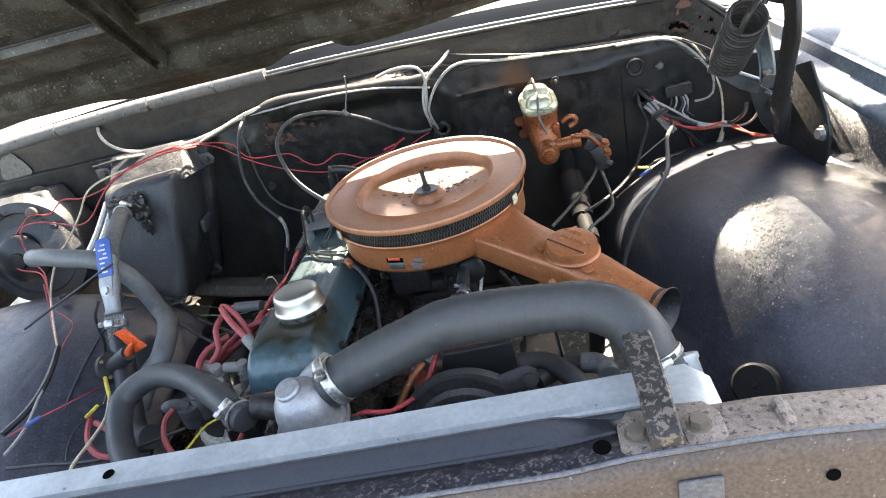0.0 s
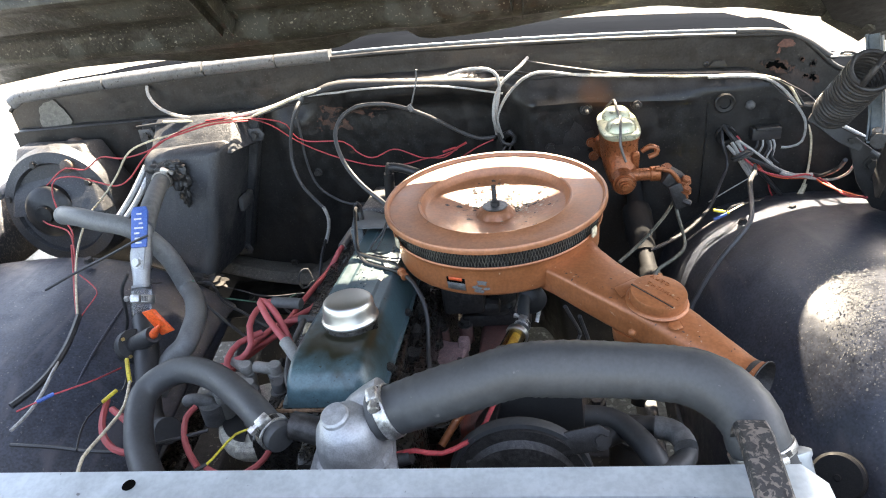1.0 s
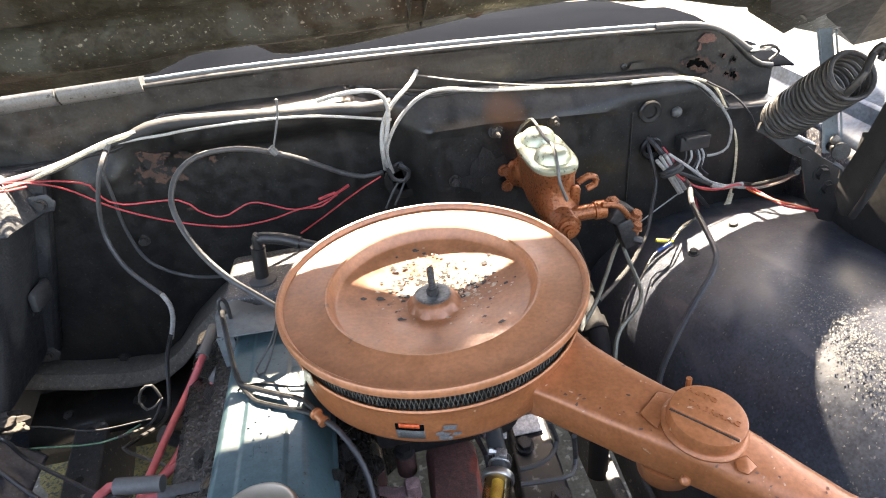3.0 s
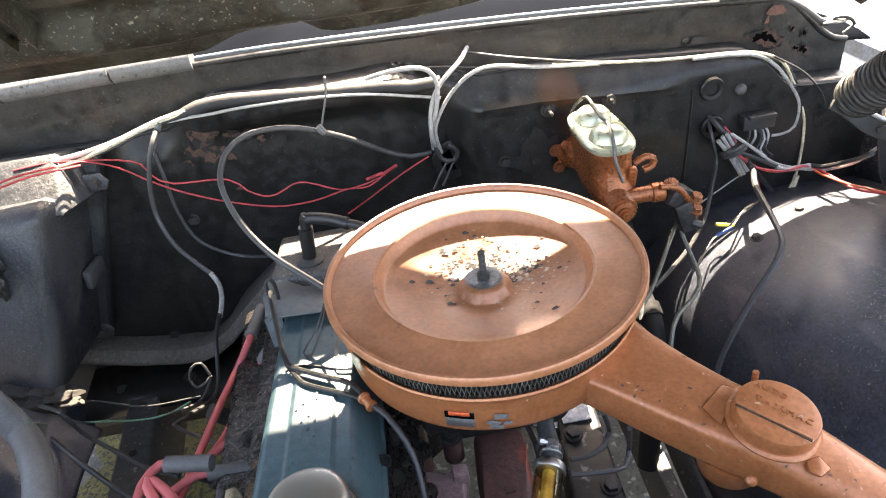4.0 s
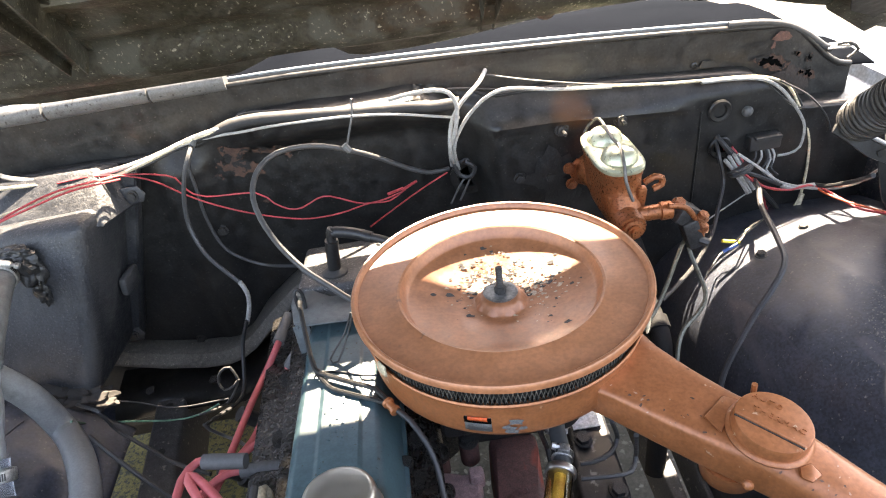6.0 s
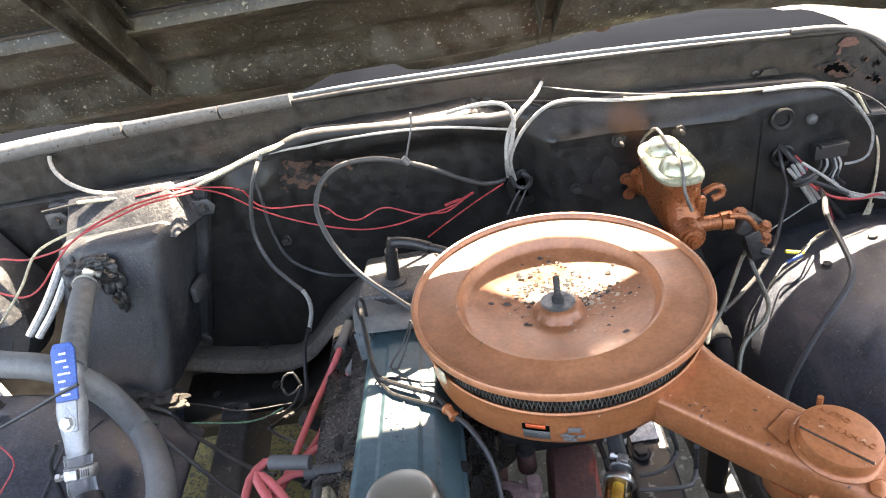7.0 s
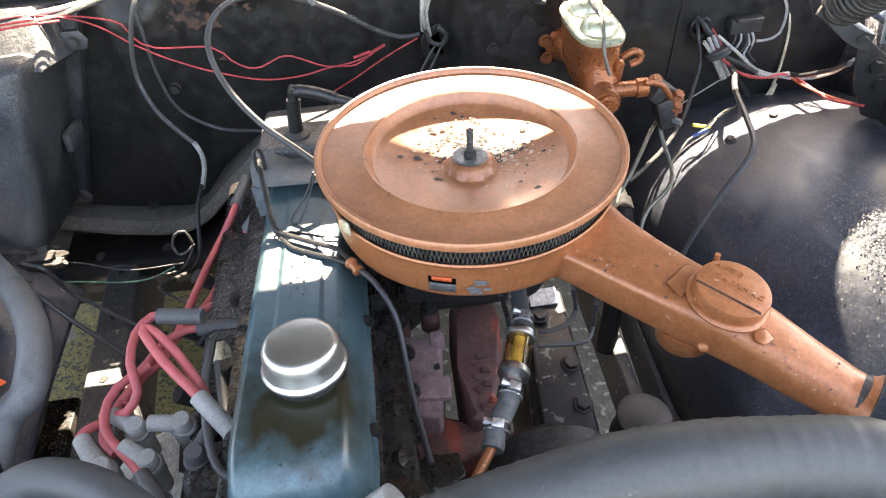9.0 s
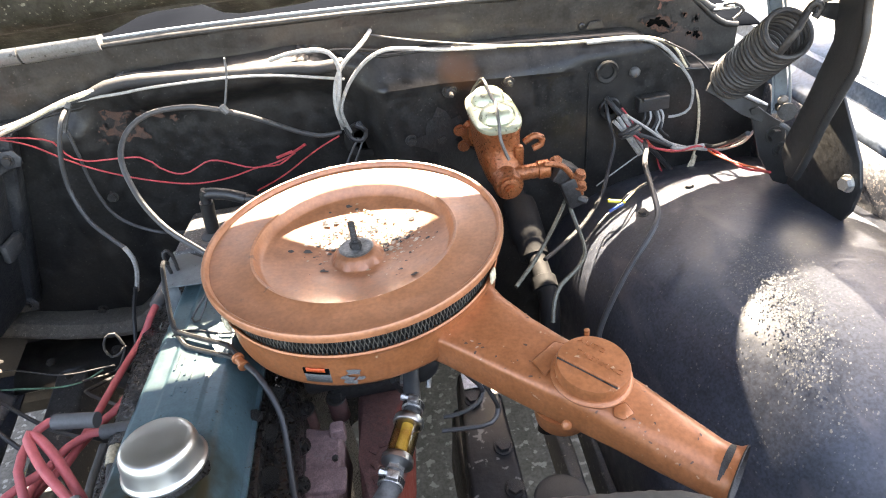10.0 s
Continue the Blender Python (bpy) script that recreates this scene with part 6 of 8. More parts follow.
# ---- wiring along the ridge ----
wire([(-0.655, 1.366, 1.102), (-0.652, 1.355, 1.090), (-0.638, 1.343, 1.073), (-0.613, 1.332, 1.059), (-0.577, 1.322, 1.049), (-0.523, 1.316, 1.042), (-0.458, 1.316, 1.045), (-0.401, 1.320, 1.054), (-0.342, 1.325, 1.070), (-0.286, 1.332, 1.078)], 0.0032, WHITEWIRE, "grey-white cable from the cowl along the firewall ridge", "cable", "cables")
wire([(-0.613, 1.310, 1.047), (-0.561, 1.314, 1.042), (-0.501, 1.314, 1.034), (-0.452, 1.314, 1.039), (-0.408, 1.314, 1.051), (-0.359, 1.322, 1.065), (-0.318, 1.327, 1.072), (-0.286, 1.330, 1.075)], 0.0026, CREAM, "cream cable beside the grey-white one", "cable", "cables")
wire([(-0.669, 1.310, 1.042), (-0.609, 1.316, 1.043), (-0.548, 1.316, 1.038), (-0.469, 1.316, 1.037), (-0.411, 1.316, 1.046), (-0.368, 1.322, 1.059), (-0.327, 1.327, 1.070), (-0.287, 1.330, 1.073)], 0.0021, BLACKWIRE, "black cable under the pale ones", "cable", "cables")
wire([(-0.340, 1.326, 1.066), (-0.318, 1.330, 1.070), (-0.292, 1.335, 1.0755), (-0.258, 1.336, 1.078), (-0.190, 1.336, 1.073), (-0.120, 1.336, 1.067), (-0.049, 1.336, 1.062), (-0.017, 1.336, 1.057), (0.023, 1.336, 1.057)], lambda r, u: 0.0035 + 0.0050 * min(1.0, r / 0.05) + 0.0003 * math.sin(r * 420), TAPE, "black taped loom lying along the firewall ridge", "wiring loom", sides=12, name="wiring_loom")
wire([(-0.372, 1.320, 1.0610), (-0.340, 1.325, 1.0655), (-0.306, 1.328, 1.0665), (-0.274, 1.327, 1.067), (-0.239, 1.326, 1.069), (-0.177, 1.326, 1.068), (-0.122, 1.326, 1.065), (-0.066, 1.326, 1.058), (-0.013, 1.327, 1.046), (0.020, 1.328, 1.038)], 0.0020, WHITEWIRE, "thin pale line under the taped loom", group="wires")
wire([(-0.296, 1.335, 1.074), (-0.281, 1.355, 1.081), (-0.245, 1.355, 1.081), (-0.148, 1.355, 1.072), (-0.047, 1.355, 1.071), (0.012, 1.355, 1.072), (0.072, 1.355, 1.062), (0.141, 1.355, 1.047)], 0.0013, BLACKWIRE, "thin dark wire above the loom", group="wires")
wire([(0.067, 1.366, 1.087), (0.052, 1.340, 1.079), (0.023, 1.320, 1.062), (0.007, 1.320, 1.035), (0.001, 1.320, 0.996), (0.008, 1.350, 0.955)], 0.0030, WHITEWIRE, "grey-white cable from a cowl hole down to the grommet", "cable", "cables")
wire([(-0.073, 1.330, 1.079), (-0.042, 1.310, 1.090), (-0.013, 1.310, 1.090), (0.007, 1.310, 1.083), (0.016, 1.310, 1.063), (0.011, 1.310, 1.030), (0.002, 1.330, 0.991), (0.003, 1.350, 0.956)], 0.0030, WHITEWIRE, "grey-white cable looping from the loom into the grommet", "cable", "cables")
wire([(0.236, 1.325, 1.050), (0.156, 1.325, 1.059), (0.094, 1.325, 1.070), (0.064, 1.325, 1.065), (0.039, 1.325, 1.047), (0.019, 1.325, 1.022), (0.007, 1.325, 0.993), (0.013, 1.350, 0.948)], 0.0027, WHITEWIRE, "pale cable bending from the ledge into the grommet", "cable", "cables")
wire([(0.004, 1.345, 0.975), (0.012, 1.345, 0.941), (0.029, 1.345, 0.935), (0.036, 1.345, 0.949), (0.022, 1.345, 0.961)], 0.0036, BLACKWIRE, "black cable coiled at the grommet", "cable", "cables")
wire([(0.023, 1.345, 0.939), (0.010, 1.345, 0.921), (-0.005, 1.345, 0.894)], 0.0018, GREYWIRE, "grey wires hanging from the grommet", group="wires")
wire([(0.029, 1.345, 0.935), (0.019, 1.345, 0.915), (0.009, 1.345, 0.897)], 0.0018, GREYWIRE, "grey wires hanging from the grommet", group="wires")
# red feed wires across the bay
wire([(-0.535, 1.312, 1.032), (-0.493, 1.312, 1.039), (-0.447, 1.312, 1.039), (-0.405, 1.316, 1.030), (-0.384, 1.325, 1.016), (-0.375, 1.325, 0.996), (-0.353, 1.325, 0.981), (-0.283, 1.325, 0.974), (-0.262, 1.325, 0.953), (-0.243, 1.325, 0.940), (-0.224, 1.325, 0.939), (-0.199, 1.325, 0.950), (-0.181, 1.325, 0.950), (-0.156, 1.325, 0.938), (-0.134, 1.325, 0.929), (-0.103, 1.325, 0.931), (-0.071, 1.325, 0.941)], 0.0012, REDTHIN, "thin red wire sagging across the firewall", group="red wires")
wire([(-0.530, 1.310, 1.042), (-0.483, 1.310, 1.044), (-0.440, 1.310, 1.037), (-0.408, 1.316, 1.019), (-0.378, 1.322, 0.990), (-0.343, 1.322, 0.967), (-0.291, 1.322, 0.942), (-0.228, 1.322, 0.922), (-0.174, 1.322, 0.921), (-0.127, 1.322, 0.930), (-0.096, 1.322, 0.929), (-0.062, 1.322, 0.950)], 0.0012, REDTHIN, "thin red wire sagging across the firewall", group="red wires")
wire([(-0.129, 1.280, 0.915), (-0.098, 1.340, 0.901), (-0.055, 1.340, 0.926), (-0.030, 1.340, 0.939), (-0.005, 1.355, 0.943)], 0.0012, REDTHIN, "thin red wire into the grommet", group="red wires")
wire([(-0.098, 1.322, 0.940), (-0.074, 1.322, 0.946)], 0.0022, REDTHIN, "red plastic crimp sleeve on a wire", "crimp sleeve", "crimp sleeves")
wire([(-0.076, 1.322, 0.943), (-0.053, 1.322, 0.954)], 0.0022, REDTHIN, "red plastic crimp sleeve on a wire", "crimp sleeve", "crimp sleeves")
# big loop of grey cable
wire([(-0.1456, 1.060, 0.9508), (-0.1655, 1.070, 0.9657), (-0.1965, 1.090, 0.9858), (-0.2263, 1.130, 1.0002), (-0.2472, 1.170, 1.0147), (-0.2542, 1.190, 1.0327), (-0.2525, 1.210, 1.0459), (-0.2438, 1.230, 1.0560), (-0.2253, 1.250, 1.0613), (-0.1979, 1.265, 1.0586), (-0.1674, 1.272, 1.0518), (-0.134, 1.280, 1.036), (-0.102, 1.300, 1.011), (-0.059, 1.330, 0.971), (-0.028, 1.350, 0.950), (-0.001, 1.360, 0.947)], 0.0035, GREYWIRE, "stiff grey cable bent in a wide loop beside the air cleaner", "cable", "cables", sides=10)
wire([(-0.1197, 1.278, 1.1070), (-0.1224, 1.278, 1.0874), (-0.1301, 1.278, 1.0647), (-0.1379, 1.278, 1.0431)], 0.0014, RUBBER_OLD, "slim cable tie hanging the loop from the ridge", "cable tie")
wire([(-0.1405, 1.272, 1.0489), (-0.1348, 1.272, 1.0390)], 0.0046, RUBBER_OLD, "knot of the cable tie", "cable tie")
wire([(-0.347, 1.330, 1.060), (-0.350, 1.300, 1.052), (-0.364, 1.300, 1.024), (-0.376, 1.300, 0.987), (-0.381, 1.300, 0.947), (-0.366, 1.280, 0.914), (-0.3454, 1.265, 0.8933), (-0.3248, 1.255, 0.8725)], 0.0032, GREYWIRE, "dusty dark cable hanging down the firewall", "cable", "cables")
wire([(-0.3235, 1.250, 0.8773), (-0.3191, 1.250, 0.8586), (-0.3219, 1.250, 0.8350), (-0.3340, 1.250, 0.8025)], 0.0034, WHITEWIRE, "bare white stretch of the hanging cable", "cable", "cables")
wire([(-0.3315, 1.245, 0.8113), (-0.3466, 1.245, 0.7778), (-0.3521, 1.230, 0.7500), (-0.3539, 1.200, 0.7239), (-0.3609, 1.170, 0.7234), (-0.3729, 1.130, 0.7454), (-0.3813, 1.100, 0.7616)], 0.0030, BLACKWIRE, "black lower end of the hanging cable", "cable", "cables")
wire([(-0.3823, 1.100, 0.7636), (-0.3786, 1.100, 0.7527), (-0.3632, 1.100, 0.7360), (-0.3384, 1.080, 0.7406), (-0.3122, 1.050, 0.7460)], 0.0024, GREYWIRE, "grey tail of the hanging cable", "cable", "cables")
wire([(-0.369, 1.345, 1.025), (-0.369, 1.345, 0.987), (-0.370, 1.345, 0.937), (-0.362, 1.345, 0.888), (-0.342, 1.345, 0.860), (-0.304, 1.345, 0.837), (-0.241, 1.300, 0.854)], 0.0026, GREYWIRE, "thin dark cable on the firewall", "cable", "cables")
wire([(-0.341, 1.325, 1.068), (-0.353, 1.325, 1.049), (-0.365, 1.325, 1.028)], 0.0041, RUBBER_OLD, "twisted tape round the cables", "tape")
wire([(-0.3463, 1.170, 0.7716), (-0.3506, 1.170, 0.7933), (-0.3648, 1.170, 0.7884), (-0.3734, 1.170, 0.7697), (-0.3690, 1.170, 0.7529), (-0.3548, 1.170, 0.7588), (-0.3454, 1.170, 0.7687), (-0.3582, 1.170, 0.7451), (-0.3748, 1.170, 0.7264), (-0.3835, 1.130, 0.7552), (-0.3929, 1.120, 0.7629)], 0.0018, GREYWIRE, "cable end curled in a ring", "cable", "cables")
wire([(-0.5005, 1.050, 0.8542), (-0.5360, 1.130, 0.7700), (-0.4923, 1.130, 0.7631), (-0.4347, 1.130, 0.7513), (-0.3986, 1.130, 0.7532), (-0.3661, 1.130, 0.7670)], 0.0013, GREENWIRE, "thin green wire stretched across the gap", group="wires")
wire([(-0.5551, 1.150, 0.7890), (-0.4995, 1.100, 0.8147), (-0.4898, 1.100, 0.7773), (-0.4328, 1.050, 0.7873), (-0.3899, 1.020, 0.7838), (-0.3503, 1.000, 0.7815)], 0.0026, BLACKWIRE, "black cable across the frame rail", "cable", "cables")

# ---- heater box ----
hb = thing("heater_box", (-0.56, 1.30, 0.70), "dusty black plastic heater box with a rounded top against the firewall", "heater box")
hull("case", [(-0.695, 1.205, 0.800), (-0.543, 1.172, 0.764), (-0.552, 1.360, 0.735), (-0.700, 1.375, 0.75)],
     [(-0.650, 1.262, 1.004), (-0.484, 1.228, 1.020), (-0.455, 1.340, 1.006), (-0.655, 1.350, 1.000)], PLASTIC, hb, bevel=0.020, seg=4)
hull("rear_flange", [(-0.720, 1.345, 0.745), (-0.540, 1.345, 0.735), (-0.540, 1.378, 0.735), (-0.720, 1.378, 0.745)],
     [(-0.675, 1.335, 1.040), (-0.432, 1.325, 1.035), (-0.432, 1.352, 1.035), (-0.675, 1.352, 1.040)], PLASTIC, hb, bevel=0.003, seg=1)
for x, y, z in ((-0.546, 1.352, 0.748), (-0.445, 1.325, 1.005), (-0.66, 1.33, 1.02)):
    plate("tab", [(-0.016, -0.012), (0.012, -0.012), (0.018, 0.0), (0.010, 0.012), (-0.016, 0.012)], aim((x, y - 0.008, z), (0, -1, 0.1)), 0.003, PLASTIC, hb)
    bolt(hb, (x, y - 0.012, z), (0, -1, 0.1), 0.006, DARKSTEEL)
hull("top_wedge", [(-0.6435, 1.272, 0.9889), (-0.4707, 1.255, 0.9935), (-0.440, 1.345, 0.985), (-0.645, 1.348, 0.985)], [(-0.632, 1.322, 1.050), (-0.480, 1.316, 1.052), (-0.458, 1.345, 1.045), (-0.638, 1.348, 1.045)], PLASTIC, hb, "sloping dusty rear of the heater box", 0.003, 1)
# sunlight on the box's left edges put in as pale tubes
for pts in ([(-0.6506, 1.266, 0.9789), (-0.6833, 1.242, 0.9333), (-0.7179, 1.221, 0.8945)], [(-0.6397, 1.262, 0.9720), (-0.6735, 1.237, 0.9243), (-0.7050, 1.219, 0.8905)]):
    tube("side_rib", pts, 0.0055, STRIP, hb, "edge of the heater box, sunlight put in as pale metal", sides=8)
block("dent", (-0.492, 1.30, 0.88), (0.012, 0.045, 0.03), PLASTIC, hb, bevel=0.005, turn=(0, 8, -8))
crumb = mat("crumbling_foam", (0.028, 0.025, 0.022), 0.9, 0, (0.05, 0.045, 0.04), 60, 0.6, 1.0, 90)


def lump(name, c, r, material, parent, seed, squash=(1, 1, 1), rough_=0.35, label="", category="", group=""):
    bm = bmesh.new()
    bmesh.ops.create_icosphere(bm, subdivisions=4, radius=1.0)
    for v in bm.verts:
        k = 1 + rough_ * noise.noise(v.co * 1.6 + Vector((seed, seed, seed))) + 0.4 * rough_ * noise.noise(v.co * 3.1 + Vector((seed, 0, 0))) + 0.12 * rough_ * noise.noise(v.co * 9 + Vector((0, seed, 0)))
        v.co = Vector((v.co.x * squash[0], v.co.y * squash[1], v.co.z * squash[2])) * r * k
    bmesh.ops.translate(bm, vec=c, verts=bm.verts)
    ob = part(name, bm, material, parent)
    return tagged(ob, label, category, group) if label else ob


for k, (x, y, z, q) in enumerate(((-0.552, 1.172, 0.778, 0.026), (-0.585, 1.182, 0.783, 0.022), (-0.535, 1.162, 0.774, 0.015), (-0.61, 1.20, 0.79, 0.018), (-0.566, 1.160, 0.772, 0.012))):
    lump("foam_scrap", (x, y, z), q, crumb, hb, 3 + k, (1.3, 0.8, 0.55), 0.8)
for k, (x, y, z, q, sq, lab) in enumerate(((-0.596, 1.232, 0.978, 0.026, (1.25, 0.8, 0.75), "lumpy black sealant piled round the heater pipe"),
                                           (-0.566, 1.222, 0.966, 0.019, (0.9, 0.8, 1.35), "thick black sealant bulging on the heater box"),
                                           (-0.560, 1.213, 0.936, 0.011, (0.8, 0.7, 1.7), "run of black sealant down the heater box"),
                                           (-0.626, 1.245, 0.960, 0.017, (0.8, 0.8, 1.4), "thick black sealant bulging on the heater box"),
                                           (-0.572, 1.224, 0.992, 0.012, (1.5, 0.8, 0.7), "lumpy black sealant piled round the heater pipe"))):
    lump("sealant", (x, y, z), q, TARSEAL, None, 7 + 2 * k, sq, 0.55, lab, "sealant", "sealant lumps")

# heater hose with ball valve
hv_pts = [(-0.5946, 1.228, 0.9714), (-0.5785, 1.17, 0.9753), (-0.5539, 1.09, 0.9730), (-0.5416, 1.04, 0.9623)]
hose("heater_hose", hv_pts, 0.0150, RUBBER_OLD, "greyed rubber heater hose from the heater box to the ball valve", "heater hoses", 20)
hose_clamp((-0.5865, 1.20, 0.9748), (-0.1, 0.9, -0.05), 0.0153, radians(60), 0.010)
bv = thing("ball_valve", (-0.5340, 0.99, 0.9300), "ball valve with a blue plastic lever in the heater hose", "valve")
tube("body", [(-0.5427, 1.045, 0.9624), (-0.5361, 1.00, 0.9350), (-0.5312, 0.965, 0.8971)], lambda r, u: 0.012 + 0.004 * math.sin(u * math.pi) ** 4, ALU, bv, sides=20, step=0.004)
lm = pose(-0.5316, 0.995, 0.9468, 50, 0, 3)
lever = plate("lever", [(-0.0125, 0.004), (0.0125, 0.004), (0.0135, 0.060), (0.010, 0.068), (-0.010, 0.068), (-0.0135, 0.060)], lm, 0.004, BLUEPLASTIC, bv, "blue plastic-coated lever with white print")
bars(lever, WHITEPL, lm @ Matrix.Translation((0, 0, 0.0042)), [(0.0, 0.056, 0.008), (-0.002, 0.048, 0.012), (0.003, 0.041, 0.006), (0.0, 0.034, 0.014), (-0.003, 0.026, 0.008), (0.001, 0.018, 0.014), (0.0, 0.011, 0.010)], 0.0025, 0.0004, "print")
plate("lever_foot", [(-0.008, -0.030), (0.008, -0.030), (0.010, 0.004), (-0.010, 0.004)], lm, 0.0035, ALU, bv)
bolt(bv, (-0.5325, 0.980, 0.9337), (0, -0.76, 0.65), 0.007, STEEL)
tube("clear_connector", [(-0.5322, 0.968, 0.9001), (-0.5304, 0.945, 0.8721), (-0.5243, 0.93, 0.8600)], 0.0145, CLEAR, bv, "clear plastic connector", sides=20)
hose_clamp((-0.5293, 0.955, 0.8841), (0, -0.6, -0.75), 0.0155, radians(-60), 0.012)
wire([(-0.5326, 0.950, 0.9322), (-0.5525, 0.950, 0.9047), (-0.5632, 0.950, 0.8545), (-0.5826, 0.950, 0.8122), (-0.5837, 0.950, 0.7797)], 0.0026, BLACKWIRE, "black cable beside the valve", "cable", "cables")
dv = thing("drain_valve", (-0.4947, 0.90, 0.8792), "black plastic drain valve with an orange lever", "valve")
tube("body", [(-0.5244, 0.935, 0.8621), (-0.5077, 0.90, 0.8477), (-0.4950, 0.87, 0.8393), (-0.4847, 0.84, 0.8192)], 0.017, BLACKWIRE, dv, sides=20)
dc = [(-0.5161, 0.885, 0.8524)][0]
de = [(-0.4685, 0.868, 0.8816)][0]
dax = (Vector(de) - Vector(dc)).normalized()
lathe("flange_disc", [(0.0001, -0.016), (0.022, -0.016), (0.0250, -0.012), (0.0250, -0.004), (0.0235, -0.002), (0.0235, 0.000), (0.0001, 0.001)], aim(dc, dax), BLACKWIRE, dv, n=40)
lathe("bonnet", [(0.0125, 0.0), (0.0125, (Vector(de) - Vector(dc)).length - 0.004), (0.0110, (Vector(de) - Vector(dc)).length), (0.0001, (Vector(de) - Vector(dc)).length)], aim(dc, dax), BLACKWIRE, dv, n=28)
for k in range(4):
    bolt(dv, Vector(dc) + aim((0, 0, 0), dax).to_3x3() @ Vector((0.019 * math.cos(0.5 + 1.57 * k), 0.019 * math.sin(0.5 + 1.57 * k), 0.0)), dax, 0.0028, BRASSY, washer=False)
lo = [(-0.4689, 0.862, 0.9238), (-0.4518, 0.862, 0.9278), (-0.4340, 0.862, 0.8914), (-0.4532, 0.862, 0.8835)]
hull("lever", [(x + 0.002, y + 0.005, z - 0.002) for x, y, z in lo], lo, ORANGE, dv, "orange plastic lever", 0.0012, 1)
tube("lever_stem", [de, [(-0.4516, 0.858, 0.8992)][0], [(-0.4464, 0.858, 0.9041)][0]], lambda r, u: 0.0062 * (1 - 0.75 * u * u), ORANGE, dv, sides=14)

hose("heater_hose", [(-0.7185, 1.10, 0.9663), (-0.6774, 1.075, 0.9737), (-0.6297, 1.055, 0.9724), (-0.5691, 1.05, 0.9556), (-0.5309, 1.052, 0.9064)] + [(-0.5160, 1.053, 0.8425), (-0.4770, 1.001, 0.8514), (-0.4458, 0.944, 0.8603), (-0.4355, 0.905, 0.8596), (-0.4390, 0.881, 0.8494), (-0.4635, 0.875, 0.8296)] + [(-0.4803, 0.84, 0.7995)], 0.0155, DUSTHOSE, "thick greyed heater hose curving over the inner fender", "heater hoses", 24, 0.006)
hose("heater_hose", [(-0.1961, 0.630, 0.9238), (-0.2197, 0.650, 0.9261), (-0.2516, 0.680, 0.9286), (-0.3051, 0.722, 0.9274), (-0.3580, 0.742, 0.9208), (-0.3958, 0.722, 0.9057), (-0.3815, 0.668, 0.8900), (-0.3452, 0.618, 0.8793), (-0.2943, 0.575, 0.8639), (-0.2351, 0.55, 0.8142)], 0.0156, RUBBER, "black heater hose looping to the thermostat housing", "heater hoses", 24, 0.006)
hose("heater_hose", [(-0.4847, 0.84, 0.8192), (-0.4690, 0.80, 0.7988), (-0.4430, 0.77, 0.7983), (-0.4117, 0.75, 0.8176)], 0.017, RUBBER, "short black heater hose below the drain valve", "heater hoses", 20)
hose_clamp((-0.2068, 0.638, 0.9250), (0.7, -0.65, 0), 0.0160, radians(-40), 0.011)
wire([(-0.7038, 0.980, 0.8944), (-0.6539, 1.000, 0.9124), (-0.5880, 1.000, 0.9390), (-0.5393, 1.000, 0.9596), (-0.5140, 1.000, 0.9685)], 0.0021, BLACKWIRE, "black cable tie tail sticking out over the fender", "cable tie")

# blower motor
bl = thing("blower_motor", (-0.8439, 1.2, 0.9040), "black blower motor on the firewall corner", "blower motor")
lathe("housing", [(0.118, -0.02), (0.118, 0.030), (0.110, 0.046), (0.090, 0.050), (0.086, 0.042), (0.0001, 0.042)], aim((-0.850, 1.300, 0.905), (0.05, -1, 0.15)), PLASTIC, bl, n=56)
lathe("motor", [(0.050, 0.0), (0.050, 0.030), (0.040, 0.040), (0.018, 0.044), (0.016, 0.052), (0.0001, 0.053)], aim((-0.8558, 1.262, 0.9100), (0.05, -1, 0.15)), BLACK, bl, n=40)
hull("inlet_box", [(-0.9346, 1.225, 0.9093), (-0.7396, 1.225, 0.9093), (-0.725, 1.345, 0.90), (-0.93, 1.345, 0.90)], [(-0.93, 1.305, 1.022), (-0.790, 1.300, 1.020), (-0.770, 1.345, 1.015), (-0.93, 1.345, 1.02)], PLASTIC, bl, "sloping inlet box above the blower", 0.006, 2)
for k in range(5):
    bolt(bl, (-0.850 + 0.100 * math.cos(0.6 + 1.1 * k), 1.252, 0.905 + 0.100 * math.sin(0.6 + 1.1 * k)), (0.05, -1, 0.15), 0.006, DARKSTEEL)
lathe("terminal", [(0.012, 0), (0.012, 0.006), (0.006, 0.010), (0.0001, 0.011)], aim((-0.8030, 1.262, 0.9936), (0, -1, 0.2)), BROWN, bl, n=18)
wire([(-0.448, 1.310, 1.039), (-0.4843, 1.270, 1.0518), (-0.5166, 1.250, 1.0534), (-0.5622, 1.230, 1.0433), (-0.6045, 1.220, 1.0244), (-0.6673, 1.230, 1.0108), (-0.7136, 1.240, 1.0129), (-0.7628, 1.250, 0.9875), (-0.7986, 1.250, 0.9934), (-0.8352, 1.250, 0.9737), (-0.8865, 1.250, 0.9363), (-0.9052, 1.250, 0.9147), (-0.8448, 1.200, 0.9070), (-0.7670, 1.150, 0.9120), (-0.7265, 1.100, 0.9043), (-0.6994, 1.050, 0.8887)], 0.0014, REDTHIN, "red wire to the blower motor", group="red wires")
